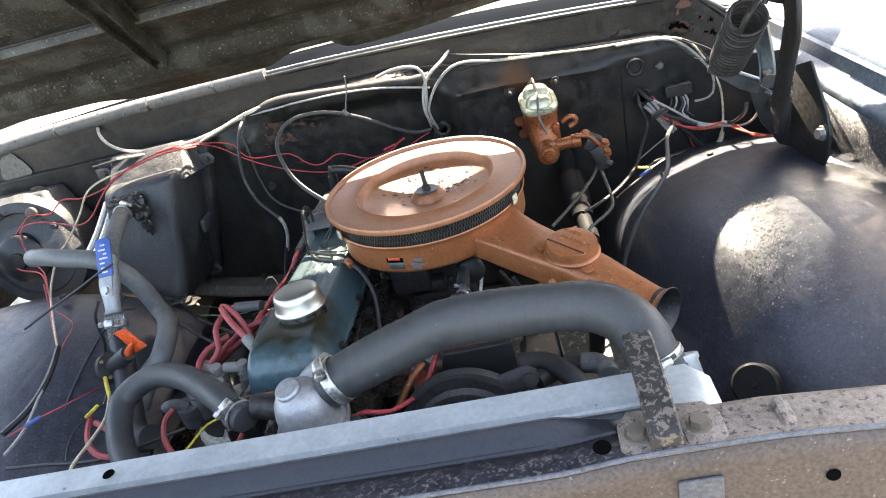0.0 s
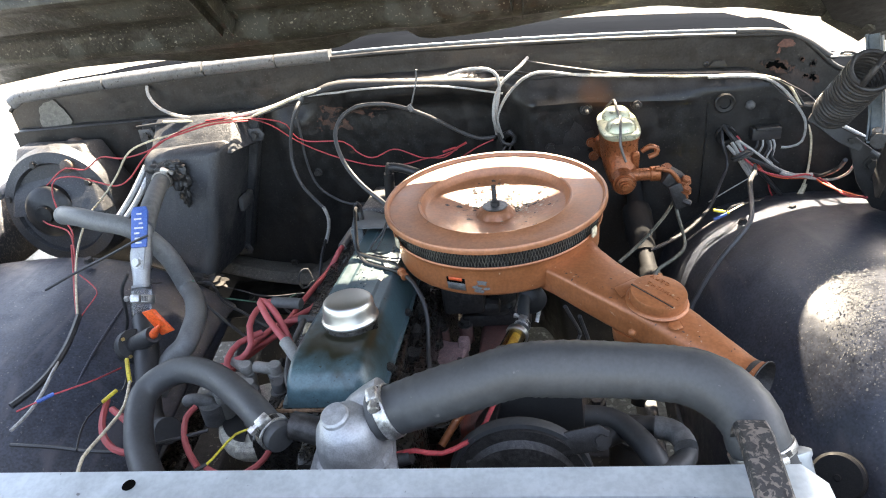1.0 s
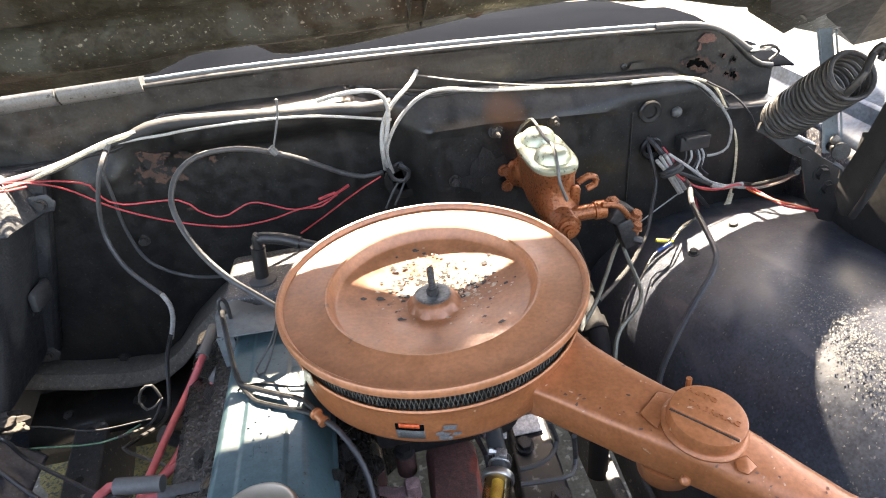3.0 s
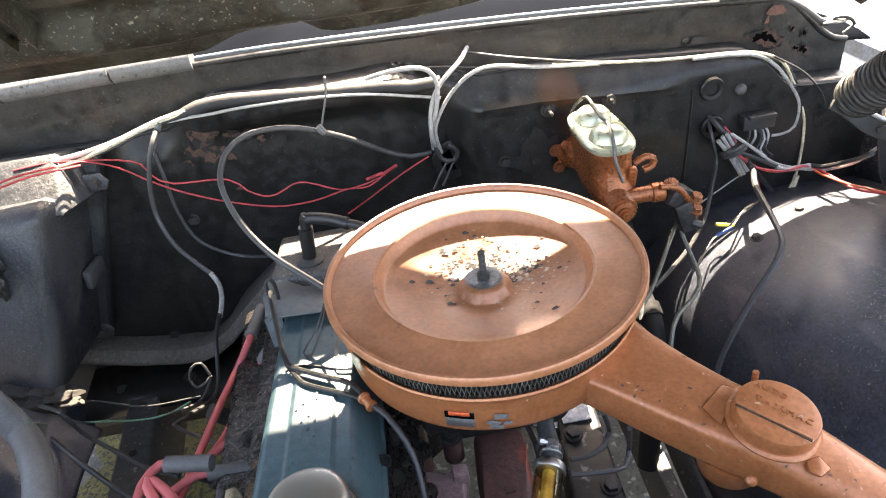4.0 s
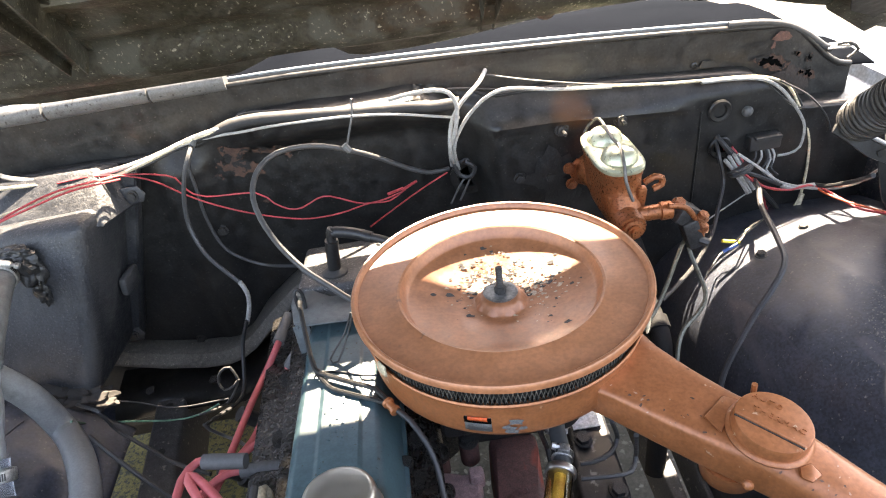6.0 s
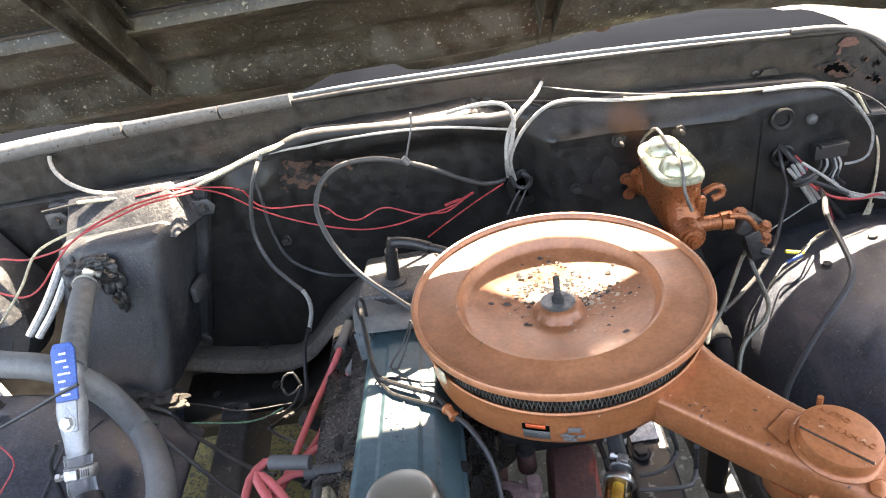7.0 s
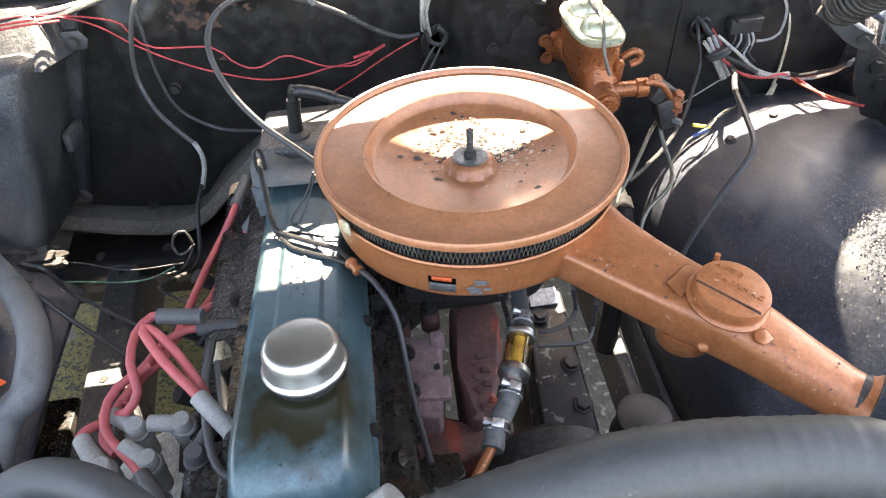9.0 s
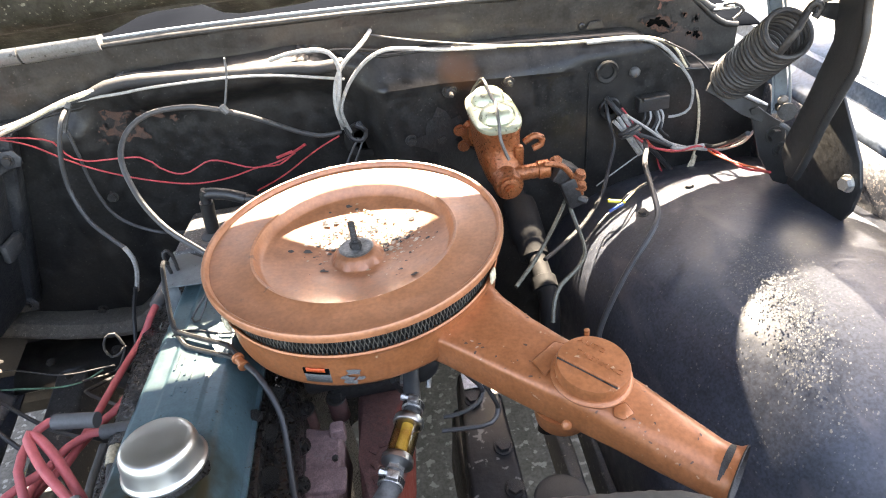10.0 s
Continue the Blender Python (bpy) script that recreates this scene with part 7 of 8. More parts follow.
wire([(-0.445, 1.300, 1.038), (-0.4910, 1.260, 1.0497), (-0.5300, 1.230, 1.0492), (-0.5736, 1.210, 1.0409), (-0.6071, 1.200, 1.0172), (-0.6463, 1.200, 0.9827), (-0.6767, 1.200, 0.9709), (-0.7367, 1.230, 0.9704), (-0.7742, 1.230, 0.9832), (-0.8133, 1.230, 0.9803), (-0.8227, 1.220, 0.9585), (-0.8103, 1.200, 0.9217), (-0.7590, 1.150, 0.9110), (-0.7319, 1.100, 0.8934)], 0.0014, REDTHIN, "red wire to the blower motor", group="red wires")
wire([(-0.454, 1.300, 1.043), (-0.5020, 1.260, 1.0507), (-0.5565, 1.240, 1.0444), (-0.5980, 1.220, 1.0411), (-0.6371, 1.210, 1.0272), (-0.6690, 1.200, 0.9896), (-0.7124, 1.200, 0.9493), (-0.7120, 1.150, 0.9415), (-0.7049, 1.100, 0.9239), (-0.6877, 1.050, 0.9093), (-0.6668, 1.000, 0.8868), (-0.6450, 0.950, 0.8584)], 0.0018, CREAM, "cream wire down over the inner fender", group="wires")
wire([(-0.6858, 1.050, 0.9349), (-0.7024, 1.050, 0.8887), (-0.6774, 1.000, 0.8671), (-0.6461, 0.950, 0.8565)], 0.0016, REDWIRE, "red wire in the bundle over the inner fender", group="red wires")
wire([(-0.6692, 1.020, 0.8950), (-0.6378, 1.000, 0.8858), (-0.6202, 0.980, 0.8825), (-0.6289, 0.960, 0.8714), (-0.6472, 0.950, 0.8525)], 0.0010, REDTHIN, "thin red wire hanging in a loop", group="red wires")
wire([(-0.6121, 0.918, 0.8844), (-0.5946, 0.872, 0.8837), (-0.5822, 0.830, 0.8830), (-0.5769, 0.791, 0.8823), (-0.5789, 0.761, 0.8818), (-0.5890, 0.732, 0.8813)], 0.0046, BLACKWIRE, "black taped harness over the inner fender", "cable", "cables")
wire([(-0.6088, 0.910, 0.8853), (-0.5869, 0.852, 0.8843), (-0.5742, 0.801, 0.8834), (-0.5595, 0.749, 0.8826), (-0.5554, 0.716, 0.8820), (-0.5585, 0.690, 0.8816)], 0.0022, WHITEWIRE, "grey-white wire over the inner fender", group="wires")
wire([(-0.4932, 0.815, 0.8679), (-0.4844, 0.760, 0.8965), (-0.5050, 0.747, 0.8963), (-0.5256, 0.735, 0.8961)], 0.0011, REDTHIN, "thin red wire with a blue crimp", group="red wires")
wire([(-0.5266, 0.736, 0.8961), (-0.5401, 0.722, 0.8959)], 0.0024, BLUEPLASTIC, "blue plastic crimp sleeve on a wire", "crimp sleeve", "crimp sleeves")
wire([(-0.5401, 0.722, 0.8959), (-0.5566, 0.707, 0.8956)], 0.0011, REDTHIN, "thin red wire with a cut end", group="red wires")
wire([(-0.4733, 0.808, 0.8875), (-0.4596, 0.786, 0.8871), (-0.4459, 0.765, 0.8868)], 0.0028, YELLOW, "yellow plastic crimp sleeve on a wire", "crimp sleeve", "crimp sleeves")
wire([(-0.4554, 0.750, 0.8865), (-0.4627, 0.730, 0.8862)], 0.0024, YELLOW, "yellow plastic crimp sleeve on a wire", "crimp sleeve", "crimp sleeves")
wire([(-0.4584, 0.776, 0.8820), (-0.4527, 0.756, 0.8817), (-0.4636, 0.751, 0.8816), (-0.4671, 0.735, 0.8813), (-0.4722, 0.710, 0.8809), (-0.4664, 0.684, 0.8805), (-0.4556, 0.660, 0.8801)], 0.0012, BLACKWIRE, "loose end of a black wire", group="wires")
wire([(-0.4459, 0.765, 0.8868), (-0.4305, 0.722, 0.8860), (-0.4306, 0.695, 0.8856), (-0.4346, 0.667, 0.8851), (-0.4369, 0.644, 0.8847), (-0.4281, 0.619, 0.8843)], 0.0020, CREAM, "cream wire hanging loose", group="wires")
wire([(-0.4685, 0.744, 0.8766), (-0.4554, 0.710, 0.8760), (-0.4385, 0.684, 0.8755), (-0.4149, 0.665, 0.8752), (-0.3927, 0.659, 0.8751), (-0.3839, 0.664, 0.8752), (-0.3996, 0.687, 0.8756), (-0.4254, 0.709, 0.8760), (-0.4530, 0.728, 0.8763)], 0.0040, REDWIRE, "red battery cable bent in a loop", "cable", "cables")
wire([(-0.3870, 0.667, 0.8753), (-0.3801, 0.640, 0.8748), (-0.3754, 0.618, 0.8744)], 0.0014, REDTHIN, "loose end of a red wire", group="red wires")
wire([(-0.5735, 0.693, 0.8560), (-0.5143, 0.688, 0.8559), (-0.4621, 0.681, 0.8558), (-0.4151, 0.681, 0.8558), (-0.3686, 0.696, 0.8561), (-0.3281, 0.710, 0.8563)], 0.0023, BLACKWIRE, "black cable across the inner fender", "cable", "cables")
wire([(-0.2475, 0.674, 0.8951), (-0.2662, 0.665, 0.8949), (-0.2755, 0.642, 0.8945), (-0.2829, 0.624, 0.8942), (-0.2985, 0.613, 0.8940), (-0.3112, 0.602, 0.8938)], 0.0014, YELLOW, "yellow wire with black tape", group="wires")
wire([(-0.2796, 0.621, 0.8991), (-0.2883, 0.612, 0.8989), (-0.2971, 0.606, 0.8988)], 0.0021, BLACKWIRE, "black tape on the yellow wire", "tape")
wire([(-0.3613, 0.749, 0.8570), (-0.3657, 0.731, 0.8567), (-0.3537, 0.700, 0.8561), (-0.3359, 0.675, 0.8557), (-0.3172, 0.655, 0.8554)], 0.0038, REDWIRE, "red battery cable beside the distributor", "cable", "cables")
wire([(-0.3082, 0.655, 0.8554), (-0.2818, 0.643, 0.8552), (-0.2590, 0.648, 0.8553), (-0.2456, 0.665, 0.8555), (-0.2431, 0.681, 0.8558)], 0.0035, REDWIRE, "red battery cable along the engine front", "cable", "cables")
wire([(-0.5473, 0.971, 0.9001), (-0.5899, 1.130, 0.8044), (-0.5202, 1.180, 0.7561), (-0.4399, 1.160, 0.7459), (-0.3602, 1.149, 0.7555)], 0.0011, GREYWIRE, "thin grey wire across the bay", group="wires")
wire([(-0.5409, 1.111, 0.7844), (-0.4759, 1.049, 0.7834), (-0.4120, 0.993, 0.7824), (-0.3740, 0.963, 0.7819)], 0.0030, BLACKWIRE, "black cable across the gap", "cable", "cables")

# ---- distributor and plug wires ----
dist = thing("distributor", (-0.3313, 0.822, 0.6614), "distributor with a cream and black cap and chalky boots", "distributor")
lathe("body", [(0.03, 0.0), (0.035, 0.02), (0.035, 0.06), (0.048, 0.07)], pose(-0.308, 0.800, 0.702), DARKSTEEL, dist, n=32)
dm = pose(-0.308, 0.800, 0.772, 4, -3, 0)
lathe("cap", [(0.058, 0.0), (0.060, 0.004), (0.060, 0.018), (0.056, 0.025), (0.042, 0.028), (0.0001, 0.028)], dm, CAPTAN, dist, "cream distributor cap", n=48)
for a0 in (35, 215):
    plate("black_sector", [(0.012 * math.cos(radians(a0)), 0.012 * math.sin(radians(a0)))] + [(0.050 * math.cos(radians(a0 + d)), 0.050 * math.sin(radians(a0 + d))) for d in range(-48, 49, 8)], dm @ Matrix.Translation((0, 0, 0.0282)), 0.003, BLACKWIRE, dist, bevel=0.0)
for x, y, lx, ly, dark in ((-0.331, 0.832, -0.8, 0.6, 0), (-0.290, 0.830, -0.98, 0.15, 0), (-0.314, 0.796, -0.8, 0.6, 0), (-0.352, 0.795, -0.64, 0.77, 0), (-0.274, 0.795, 0.40, 0.90, 1), (-0.300, 0.757, -0.7, 0.7, 1)):
    p = Vector((x, y, 0.797))
    up = Vector((0.10, -0.12, 1)).normalized()
    mt = PLUGBOOT if dark else BOOT
    bt = lathe("plug_boot", [(0.0098, 0.0), (0.0102, 0.030), (0.0110, 0.031), (0.0110, 0.046), (0.0098, 0.050), (0.0088, 0.0505), (0.0086, 0.062), (0.0072, 0.064), (0.0001, 0.064)], aim(p, up), mt, dist, "dark rubber boot" if dark else "chalky grey rubber boot", n=20)
    lathe("ring", [(0.0112, 0.0), (0.0118, 0.001), (0.0112, 0.002)], aim(p + up * 0.047, up), RUBBER_OLD, bt, n=18)
    q = p + up * 0.054
    way_ = Vector((lx, ly, 0.05))
    tube("boot_arm", [q, q + way_ * 0.012, q + way_ * 0.030], 0.0078, mt, dist, sides=14)
block("window", (-0.312, 0.742, 0.785), (0.03, 0.012, 0.014), CAPTAN, dist, bevel=0.003)

def plug_wire(pts, boot=PLUGBOOT):
    """A red ignition lead with its rubber boot."""
    t = thing("plug_wire", pts[0], "faded red spark plug wire", "plug wire", "spark plug wires")
    tube("cable", pts, 0.0043, REDWIRE, t, sides=14)
    a, b = Vector(pts[0]), Vector(pts[1])
    d = (a - b).normalized()
    tube("boot", [a - d * 0.010, a + d * 0.010, a + d * 0.034], 0.0078, boot, t, sides=16)


plug_wire([(-0.2579, 1.131, 0.8635), (-0.2653, 1.108, 0.8582), (-0.2829, 1.099, 0.8334), (-0.2961, 1.045, 0.8325), (-0.3072, 0.989, 0.8315), (-0.3141, 0.955, 0.8310), (-0.3230, 0.920, 0.8304), (-0.3413, 0.901, 0.8300), (-0.3518, 0.885, 0.8298), (-0.3601, 0.864, 0.8294)])
plug_wire([(-0.2421, 1.094, 0.8530), (-0.2678, 1.086, 0.8233), (-0.2793, 1.041, 0.8226), (-0.2900, 1.003, 0.8219), (-0.3109, 0.970, 0.8214), (-0.3288, 0.936, 0.8208), (-0.3440, 0.910, 0.8203), (-0.3582, 0.886, 0.8199), (-0.3702, 0.857, 0.8194), (-0.3696, 0.839, 0.8191), (-0.3551, 0.823, 0.8189)])
plug_wire([(-0.2795, 0.945, 0.8406), (-0.3015, 0.946, 0.8406), (-0.3221, 0.933, 0.8404), (-0.3324, 0.914, 0.8401), (-0.3399, 0.899, 0.8398), (-0.3434, 0.883, 0.8396), (-0.3488, 0.865, 0.8393)])
plug_wire([(-0.300, 0.921, 0.890), (-0.316, 0.924, 0.890), (-0.328, 0.904, 0.890), (-0.327, 0.870, 0.888), (-0.322, 0.850, 0.872), (-0.333, 0.838, 0.860), (-0.350, 0.842, 0.853)])
plug_wire([(-0.246, 0.800, 0.905), (-0.259, 0.815, 0.910), (-0.281, 0.839, 0.918), (-0.305, 0.875, 0.921), (-0.301, 0.880, 0.920), (-0.279, 0.857, 0.917), (-0.257, 0.827, 0.905), (-0.252, 0.818, 0.885), (-0.260, 0.822, 0.857)], BOOT)
plug_wire([(-0.306, 0.768, 0.853), (-0.322, 0.790, 0.850), (-0.345, 0.815, 0.856), (-0.352, 0.835, 0.862), (-0.345, 0.862, 0.866), (-0.318, 0.882, 0.868)])
plug_wire([(-0.366, 0.812, 0.852), (-0.374, 0.824, 0.852), (-0.366, 0.836, 0.848), (-0.345, 0.846, 0.842)], BOOT)
plug_wire([(-0.2562, 1.018, 0.8320), (-0.2694, 0.994, 0.8316), (-0.2861, 0.985, 0.8315), (-0.3016, 0.968, 0.8312), (-0.3159, 0.948, 0.8308)])
wire([(-0.255, 0.880, 0.860), (-0.250, 0.852, 0.860), (-0.245, 0.828, 0.860), (-0.238, 0.792, 0.860), (-0.232, 0.754, 0.860), (-0.224, 0.715, 0.855)], 0.0054, RUBBER, "dark brown-grey vacuum hose in front of the distributor", "hose", "vacuum hoses", sides=14, name="vacuum_hose")
wire([(-0.252, 0.893, 0.835), (-0.253, 0.899, 0.856), (-0.2565, 0.897, 0.864), (-0.256, 0.880, 0.861)], 0.0056, CREAM, "pale bend of a vacuum hose", "hose", "vacuum hoses", sides=14, name="vacuum_hose")
wire([(-0.2392, 0.897, 0.8300), (-0.2431, 0.895, 0.8299), (-0.2476, 0.879, 0.8297), (-0.2511, 0.863, 0.8294)], 0.0038, CREAM, "pale short hose beside the cover", "hose", "vacuum hoses", sides=12, name="vacuum_hose")
wire([(-0.2304, 0.993, 0.8611), (-0.2351, 0.953, 0.8604), (-0.2336, 0.908, 0.8597), (-0.2294, 0.873, 0.8591), (-0.2248, 0.853, 0.8587)], 0.0010, YELLOW, "thin yellow wire along the valve cover", group="wires")
wire([(-0.2583, 0.890, 0.8790), (-0.2585, 0.836, 0.8781), (-0.2488, 0.782, 0.8772), (-0.2348, 0.752, 0.8767), (-0.2114, 0.740, 0.8765), (-0.1772, 0.735, 0.8764), (-0.1513, 0.738, 0.8765)], 0.0040, GREYWIRE, "brown-grey hose along the front of the valve cover", "hose", "vacuum hoses", sides=12, name="vacuum_hose")
wire([(-0.2405, 0.763, 0.8671), (-0.2355, 0.735, 0.8666), (-0.2247, 0.708, 0.8661), (-0.2112, 0.695, 0.8659)], 0.0024, BLACKWIRE, "black wire by the thermostat housing", group="wires")
coil = thing("ignition_coil_lead", (-0.2999, 0.93, 0.7518), "dark plug terminals under the wires", "engine part")
for x, y in ((-0.285, 0.905), (-0.30, 1.0), (-0.29, 1.08)):
    lathe("plug", [(0.014, 0.0), (0.014, 0.02), (0.010, 0.022), (0.010, 0.05)], aim((x, y, 0.76), (-0.5, -0.1, 0.6)), DARKSTEEL, coil, n=16)
lp = thing("oil_sender", (-0.3647, 0.80, 0.7791), "grey plastic sender with a side port", "sender")
tube("body", [(-0.3687, 0.790, 0.7986), (-0.3644, 0.785, 0.8330)], 0.016, RUBBER_OLD, lp, sides=20)
tube("arm", [(-0.3645, 0.786, 0.8300), (-0.3840, 0.782, 0.8398), (-0.3942, 0.782, 0.8359)], 0.008, RUBBER_OLD, lp, sides=14)

# ---- fuel filter ----
ff = thing("fuel_filter", (0.0193, 0.83, 0.8682), "inline fuel filter with an amber glass body", "fuel filter")
fa, fb = Vector((0.0334, 0.857, 0.8686)), Vector((0.0168, 0.814, 0.8659))
fd = (fb - fa).normalized()
L = (fb - fa).length
fmx = aim(fa, fd)
lathe("glass_body", [(0.0125, 0.004), (0.0125, L - 0.004), (0.0112, L - 0.004), (0.0112, 0.004), (0.0125, 0.004)], fmx, AMBER, ff, "amber glass tube", n=32)
lathe("paper_core", [(0.0055, 0.004), (0.0055, L - 0.004)], fmx, mat("amber_paper", (0.74, 0.50, 0.20), 0.6, fine=0.1), ff, n=20)
lathe("end_cap", [(0.0001, -0.004), (0.008, -0.004), (0.0145, -0.001), (0.0150, 0.004), (0.0140, 0.006)], fmx, CHROME, ff, n=32)
lathe("end_cap", [(0.0140, L - 0.006), (0.0150, L - 0.004), (0.0150, L + 0.001), (0.0085, L + 0.004), (0.0075, L + 0.005), (0.0075, L + 0.016)], fmx, CHROME, ff, n=32)
lathe("nut", [(0.0085, L + 0.004), (0.0085, L + 0.012), (0.006, L + 0.013)], fmx, STEEL, ff, n=6)
hose("fuel_hose", [fa - fd * 0.002, fa - fd * 0.015, (0.0412, 0.90, 0.8743), (0.0445, 0.93, 0.8847)], 0.0085, RUBBER, "black rubber fuel hose into the filter", "fuel hoses", 16)
hose_clamp(fa - fd * 0.016, fd, 0.0088, 1.2, 0.009)
lowend = [fb + fd * 0.010, fb + fd * 0.028, (-0.0087, 0.765, 0.8631), (-0.0161, 0.746, 0.8609)]
hose("fuel_hose", lowend, 0.0095, RUBBER_OLD, "greyed rubber fuel hose below the filter", "fuel hoses", 16)
hose_clamp(fb + fd * 0.020, fd, 0.0098, -0.6, 0.009)
hose_clamp(Vector(lowend[2]), (-0.3, -0.9, -0.3), 0.0098, 1.0, 0.009)
tagged(tube("fuel_line", [(-0.0162, 0.748, 0.8609), (-0.0316, 0.728, 0.8566), (-0.0544, 0.700, 0.8365)], 0.0045, COPPER, sides=12), "thin copper fuel line below the filter", "fuel line")
wire([(0.0955, 0.896, 0.8792), (0.1175, 0.936, 0.8011), (0.1041, 0.918, 0.8008), (0.0843, 0.911, 0.8007), (0.0683, 0.911, 0.8007)], 0.0026, GREYWIRE, "grey vacuum line under the air cleaner", "hose", "vacuum hoses", name="vacuum_hose")
wire([(0.1122, 0.874, 0.8788), (0.1284, 0.909, 0.8007), (0.1170, 0.891, 0.8003), (0.0940, 0.890, 0.8003), (0.0639, 0.893, 0.8004)], 0.0026, GREYWIRE, "grey vacuum line under the air cleaner", "hose", "vacuum hoses", name="vacuum_hose")
wire([(0.0233, 0.902, 0.8793), (0.0356, 0.922, 0.8206), (0.0344, 0.898, 0.8201)], 0.0030, BLACKWIRE, "black vacuum hose by the carburettor", "hose", "vacuum hoses", name="vacuum_hose")
# hose from the air cleaner nipple down past the head
wire([(-0.117, 0.920, 0.930), (-0.109, 0.908, 0.9295), (-0.099, 0.896, 0.927), (-0.087, 0.877, 0.915), (-0.081, 0.862, 0.900), (-0.079, 0.843, 0.885), (-0.077, 0.815, 0.872), (-0.073, 0.780, 0.862), (-0.068, 0.745, 0.855)], 0.0030, BLACKWIRE, "slim dark vacuum hose from the air cleaner", "hose", "vacuum hoses", sides=10, name="vacuum_hose")
tee = thing("vacuum_tee", (-0.1184, 0.93, 0.9181), "copper-painted vacuum fitting on the air cleaner", "fitting")
lathe("fitting", [(0.0040, 0.0), (0.0058, 0.001), (0.0060, 0.004), (0.0045, 0.005), (0.0042, 0.012), (0.0055, 0.013), (0.0055, 0.016), (0.0035, 0.017)], aim((-0.1195, 0.922, 0.9310), (0.5, -0.85, -0.1)), COPPER, tee, n=18)
# wires lying over the valve cover
wire([(-0.210, 1.085, 0.945), (-0.2060, 1.058, 0.960), (-0.1990, 1.013, 0.935), (-0.193, 0.989, 0.926), (-0.177, 0.975, 0.926), (-0.149, 0.955, 0.9285), (-0.129, 0.939, 0.932), (-0.114, 0.915, 0.930)], 0.0027, JET, "dark wire lying across the valve cover", group="wires")
wire([(-0.1955, 1.000, 0.928), (-0.193, 0.989, 0.9235), (-0.183, 0.970, 0.9235), (-0.174, 0.957, 0.925), (-0.149, 0.940, 0.927), (-0.130, 0.928, 0.929), (-0.114, 0.915, 0.930)], 0.0025, JET, "dark wire lying across the valve cover", group="wires")
wire([(-0.195, 0.982, 0.9215), (-0.187, 0.991, 0.9195), (-0.165, 0.984, 0.9205), (-0.142, 0.972, 0.922), (-0.128, 0.969, 0.9225)], 0.0011, BLACKWIRE, "thin black wire across the valve cover", group="wires")
wire([(-0.148, 1.025, 0.965), (-0.160, 1.022, 0.940), (-0.179, 1.008, 0.920), (-0.170, 1.003, 0.920), (-0.157, 1.017, 0.940), (-0.146, 1.020, 0.965)], 0.0011, BLACKWIRE, "thin black wire loop under the air cleaner", group="wires")

# ---- pulleys and front of the engine ----
pul = thing("fan_pulley", (0.0349, 0.64, 0.8453), "dark grooved pulley with a rubber belt behind the radiator", "pulley")
pm = aim((0.0341, 0.66, 0.8407), (0, -1, 0.1))
lathe("wheel", [(0.02, 0.0), (0.066, 0.0), (0.068, 0.004), (0.060, 0.010), (0.068, 0.016), (0.068, 0.02), (0.055, 0.021), (0.052, 0.012), (0.02, 0.012)], pm, DARKSTEEL, pul, n=56)
lathe("belt", [(0.062, 0.004), (0.073, 0.004), (0.074, 0.010), (0.073, 0.016), (0.062, 0.016)], pm, RUBBER, pul, n=56)
lathe("hub", [(0.018, 0.0), (0.018, 0.03), (0.010, 0.032), (0.0001, 0.032)], pm, DARKSTEEL, pul, n=24)
lathe("second_groove", [(0.050, 0.020), (0.059, 0.022), (0.052, 0.028), (0.059, 0.034), (0.050, 0.036)], pm, DARKSTEEL, pul, n=48)
pb = thing("pump_bracket", (0.0593, 0.70, 0.7971), "black sheet-metal pump bracket", "bracket")
hull("panel", [(-0.0057, 0.70, 0.7971), (0.1043, 0.70, 0.7971), (0.1068, 0.715, 0.7974), (-0.0064, 0.72, 0.7974)], [(0.0176, 0.706, 0.9005), (0.1009, 0.702, 0.9054), (0.1005, 0.712, 0.9055), (0.0172, 0.716, 0.9007)], BLACKWIRE, pb, bevel=0.002)
plate("arm", [(-0.05, -0.008), (0.06, 0.006), (0.085, 0.008), (0.095, 0.0), (0.092, -0.014), (0.078, -0.018), (-0.05, -0.018)], pose(0.0290, 0.652, 0.8878, 60, -8, 2), 0.004, DARKSTEEL, pb)
bolt(pb, (0.1143, 0.648, 0.8946), (0, -0.8, 0.6), 0.007, DARKSTEEL)
alt = thing("alternator", (0.0263, 0.74, 0.7486), "dark alternator behind the pulley", "alternator")
lathe("case", [(0.062, 0.0), (0.066, 0.01), (0.066, 0.07), (0.055, 0.08)], aim((0.0386, 0.70, 0.7774), (0, 1, 0)), DARKSTEEL, alt, n=36)
pump = thing("water_pump", (-0.1294, 0.66, 0.7964), "oily water pump below the thermostat housing", "water pump")
block("body", (-0.1339, 0.675, 0.8262), (0.13, 0.10, 0.13), GRIME, pump, bevel=0.02)
lathe("nose", [(0.035, 0), (0.035, 0.05), (0.02, 0.06)], aim((-0.1184, 0.65, 0.8159), (0, -1, 0)), GRIME, pump, n=24)
for x, z in ((-0.10, 0.895), (-0.09, 0.86)):
    bolt(pump, (x, 0.62, z), (0.2, -0.8, 0.5), 0.008, DARKSTEEL)
tube("sender_lead", [(-0.0853, 0.635, 0.8944), (-0.0648, 0.63, 0.9042), (-0.0403, 0.635, 0.8944), (-0.0061, 0.66, 0.8948), (0.0136, 0.69, 0.9150)], 0.0026, REDTHIN, pump)
tube("sender", [(-0.0903, 0.63, 0.8894), (-0.0700, 0.63, 0.8963)], 0.007, BLACKWIRE, pump, sides=12)
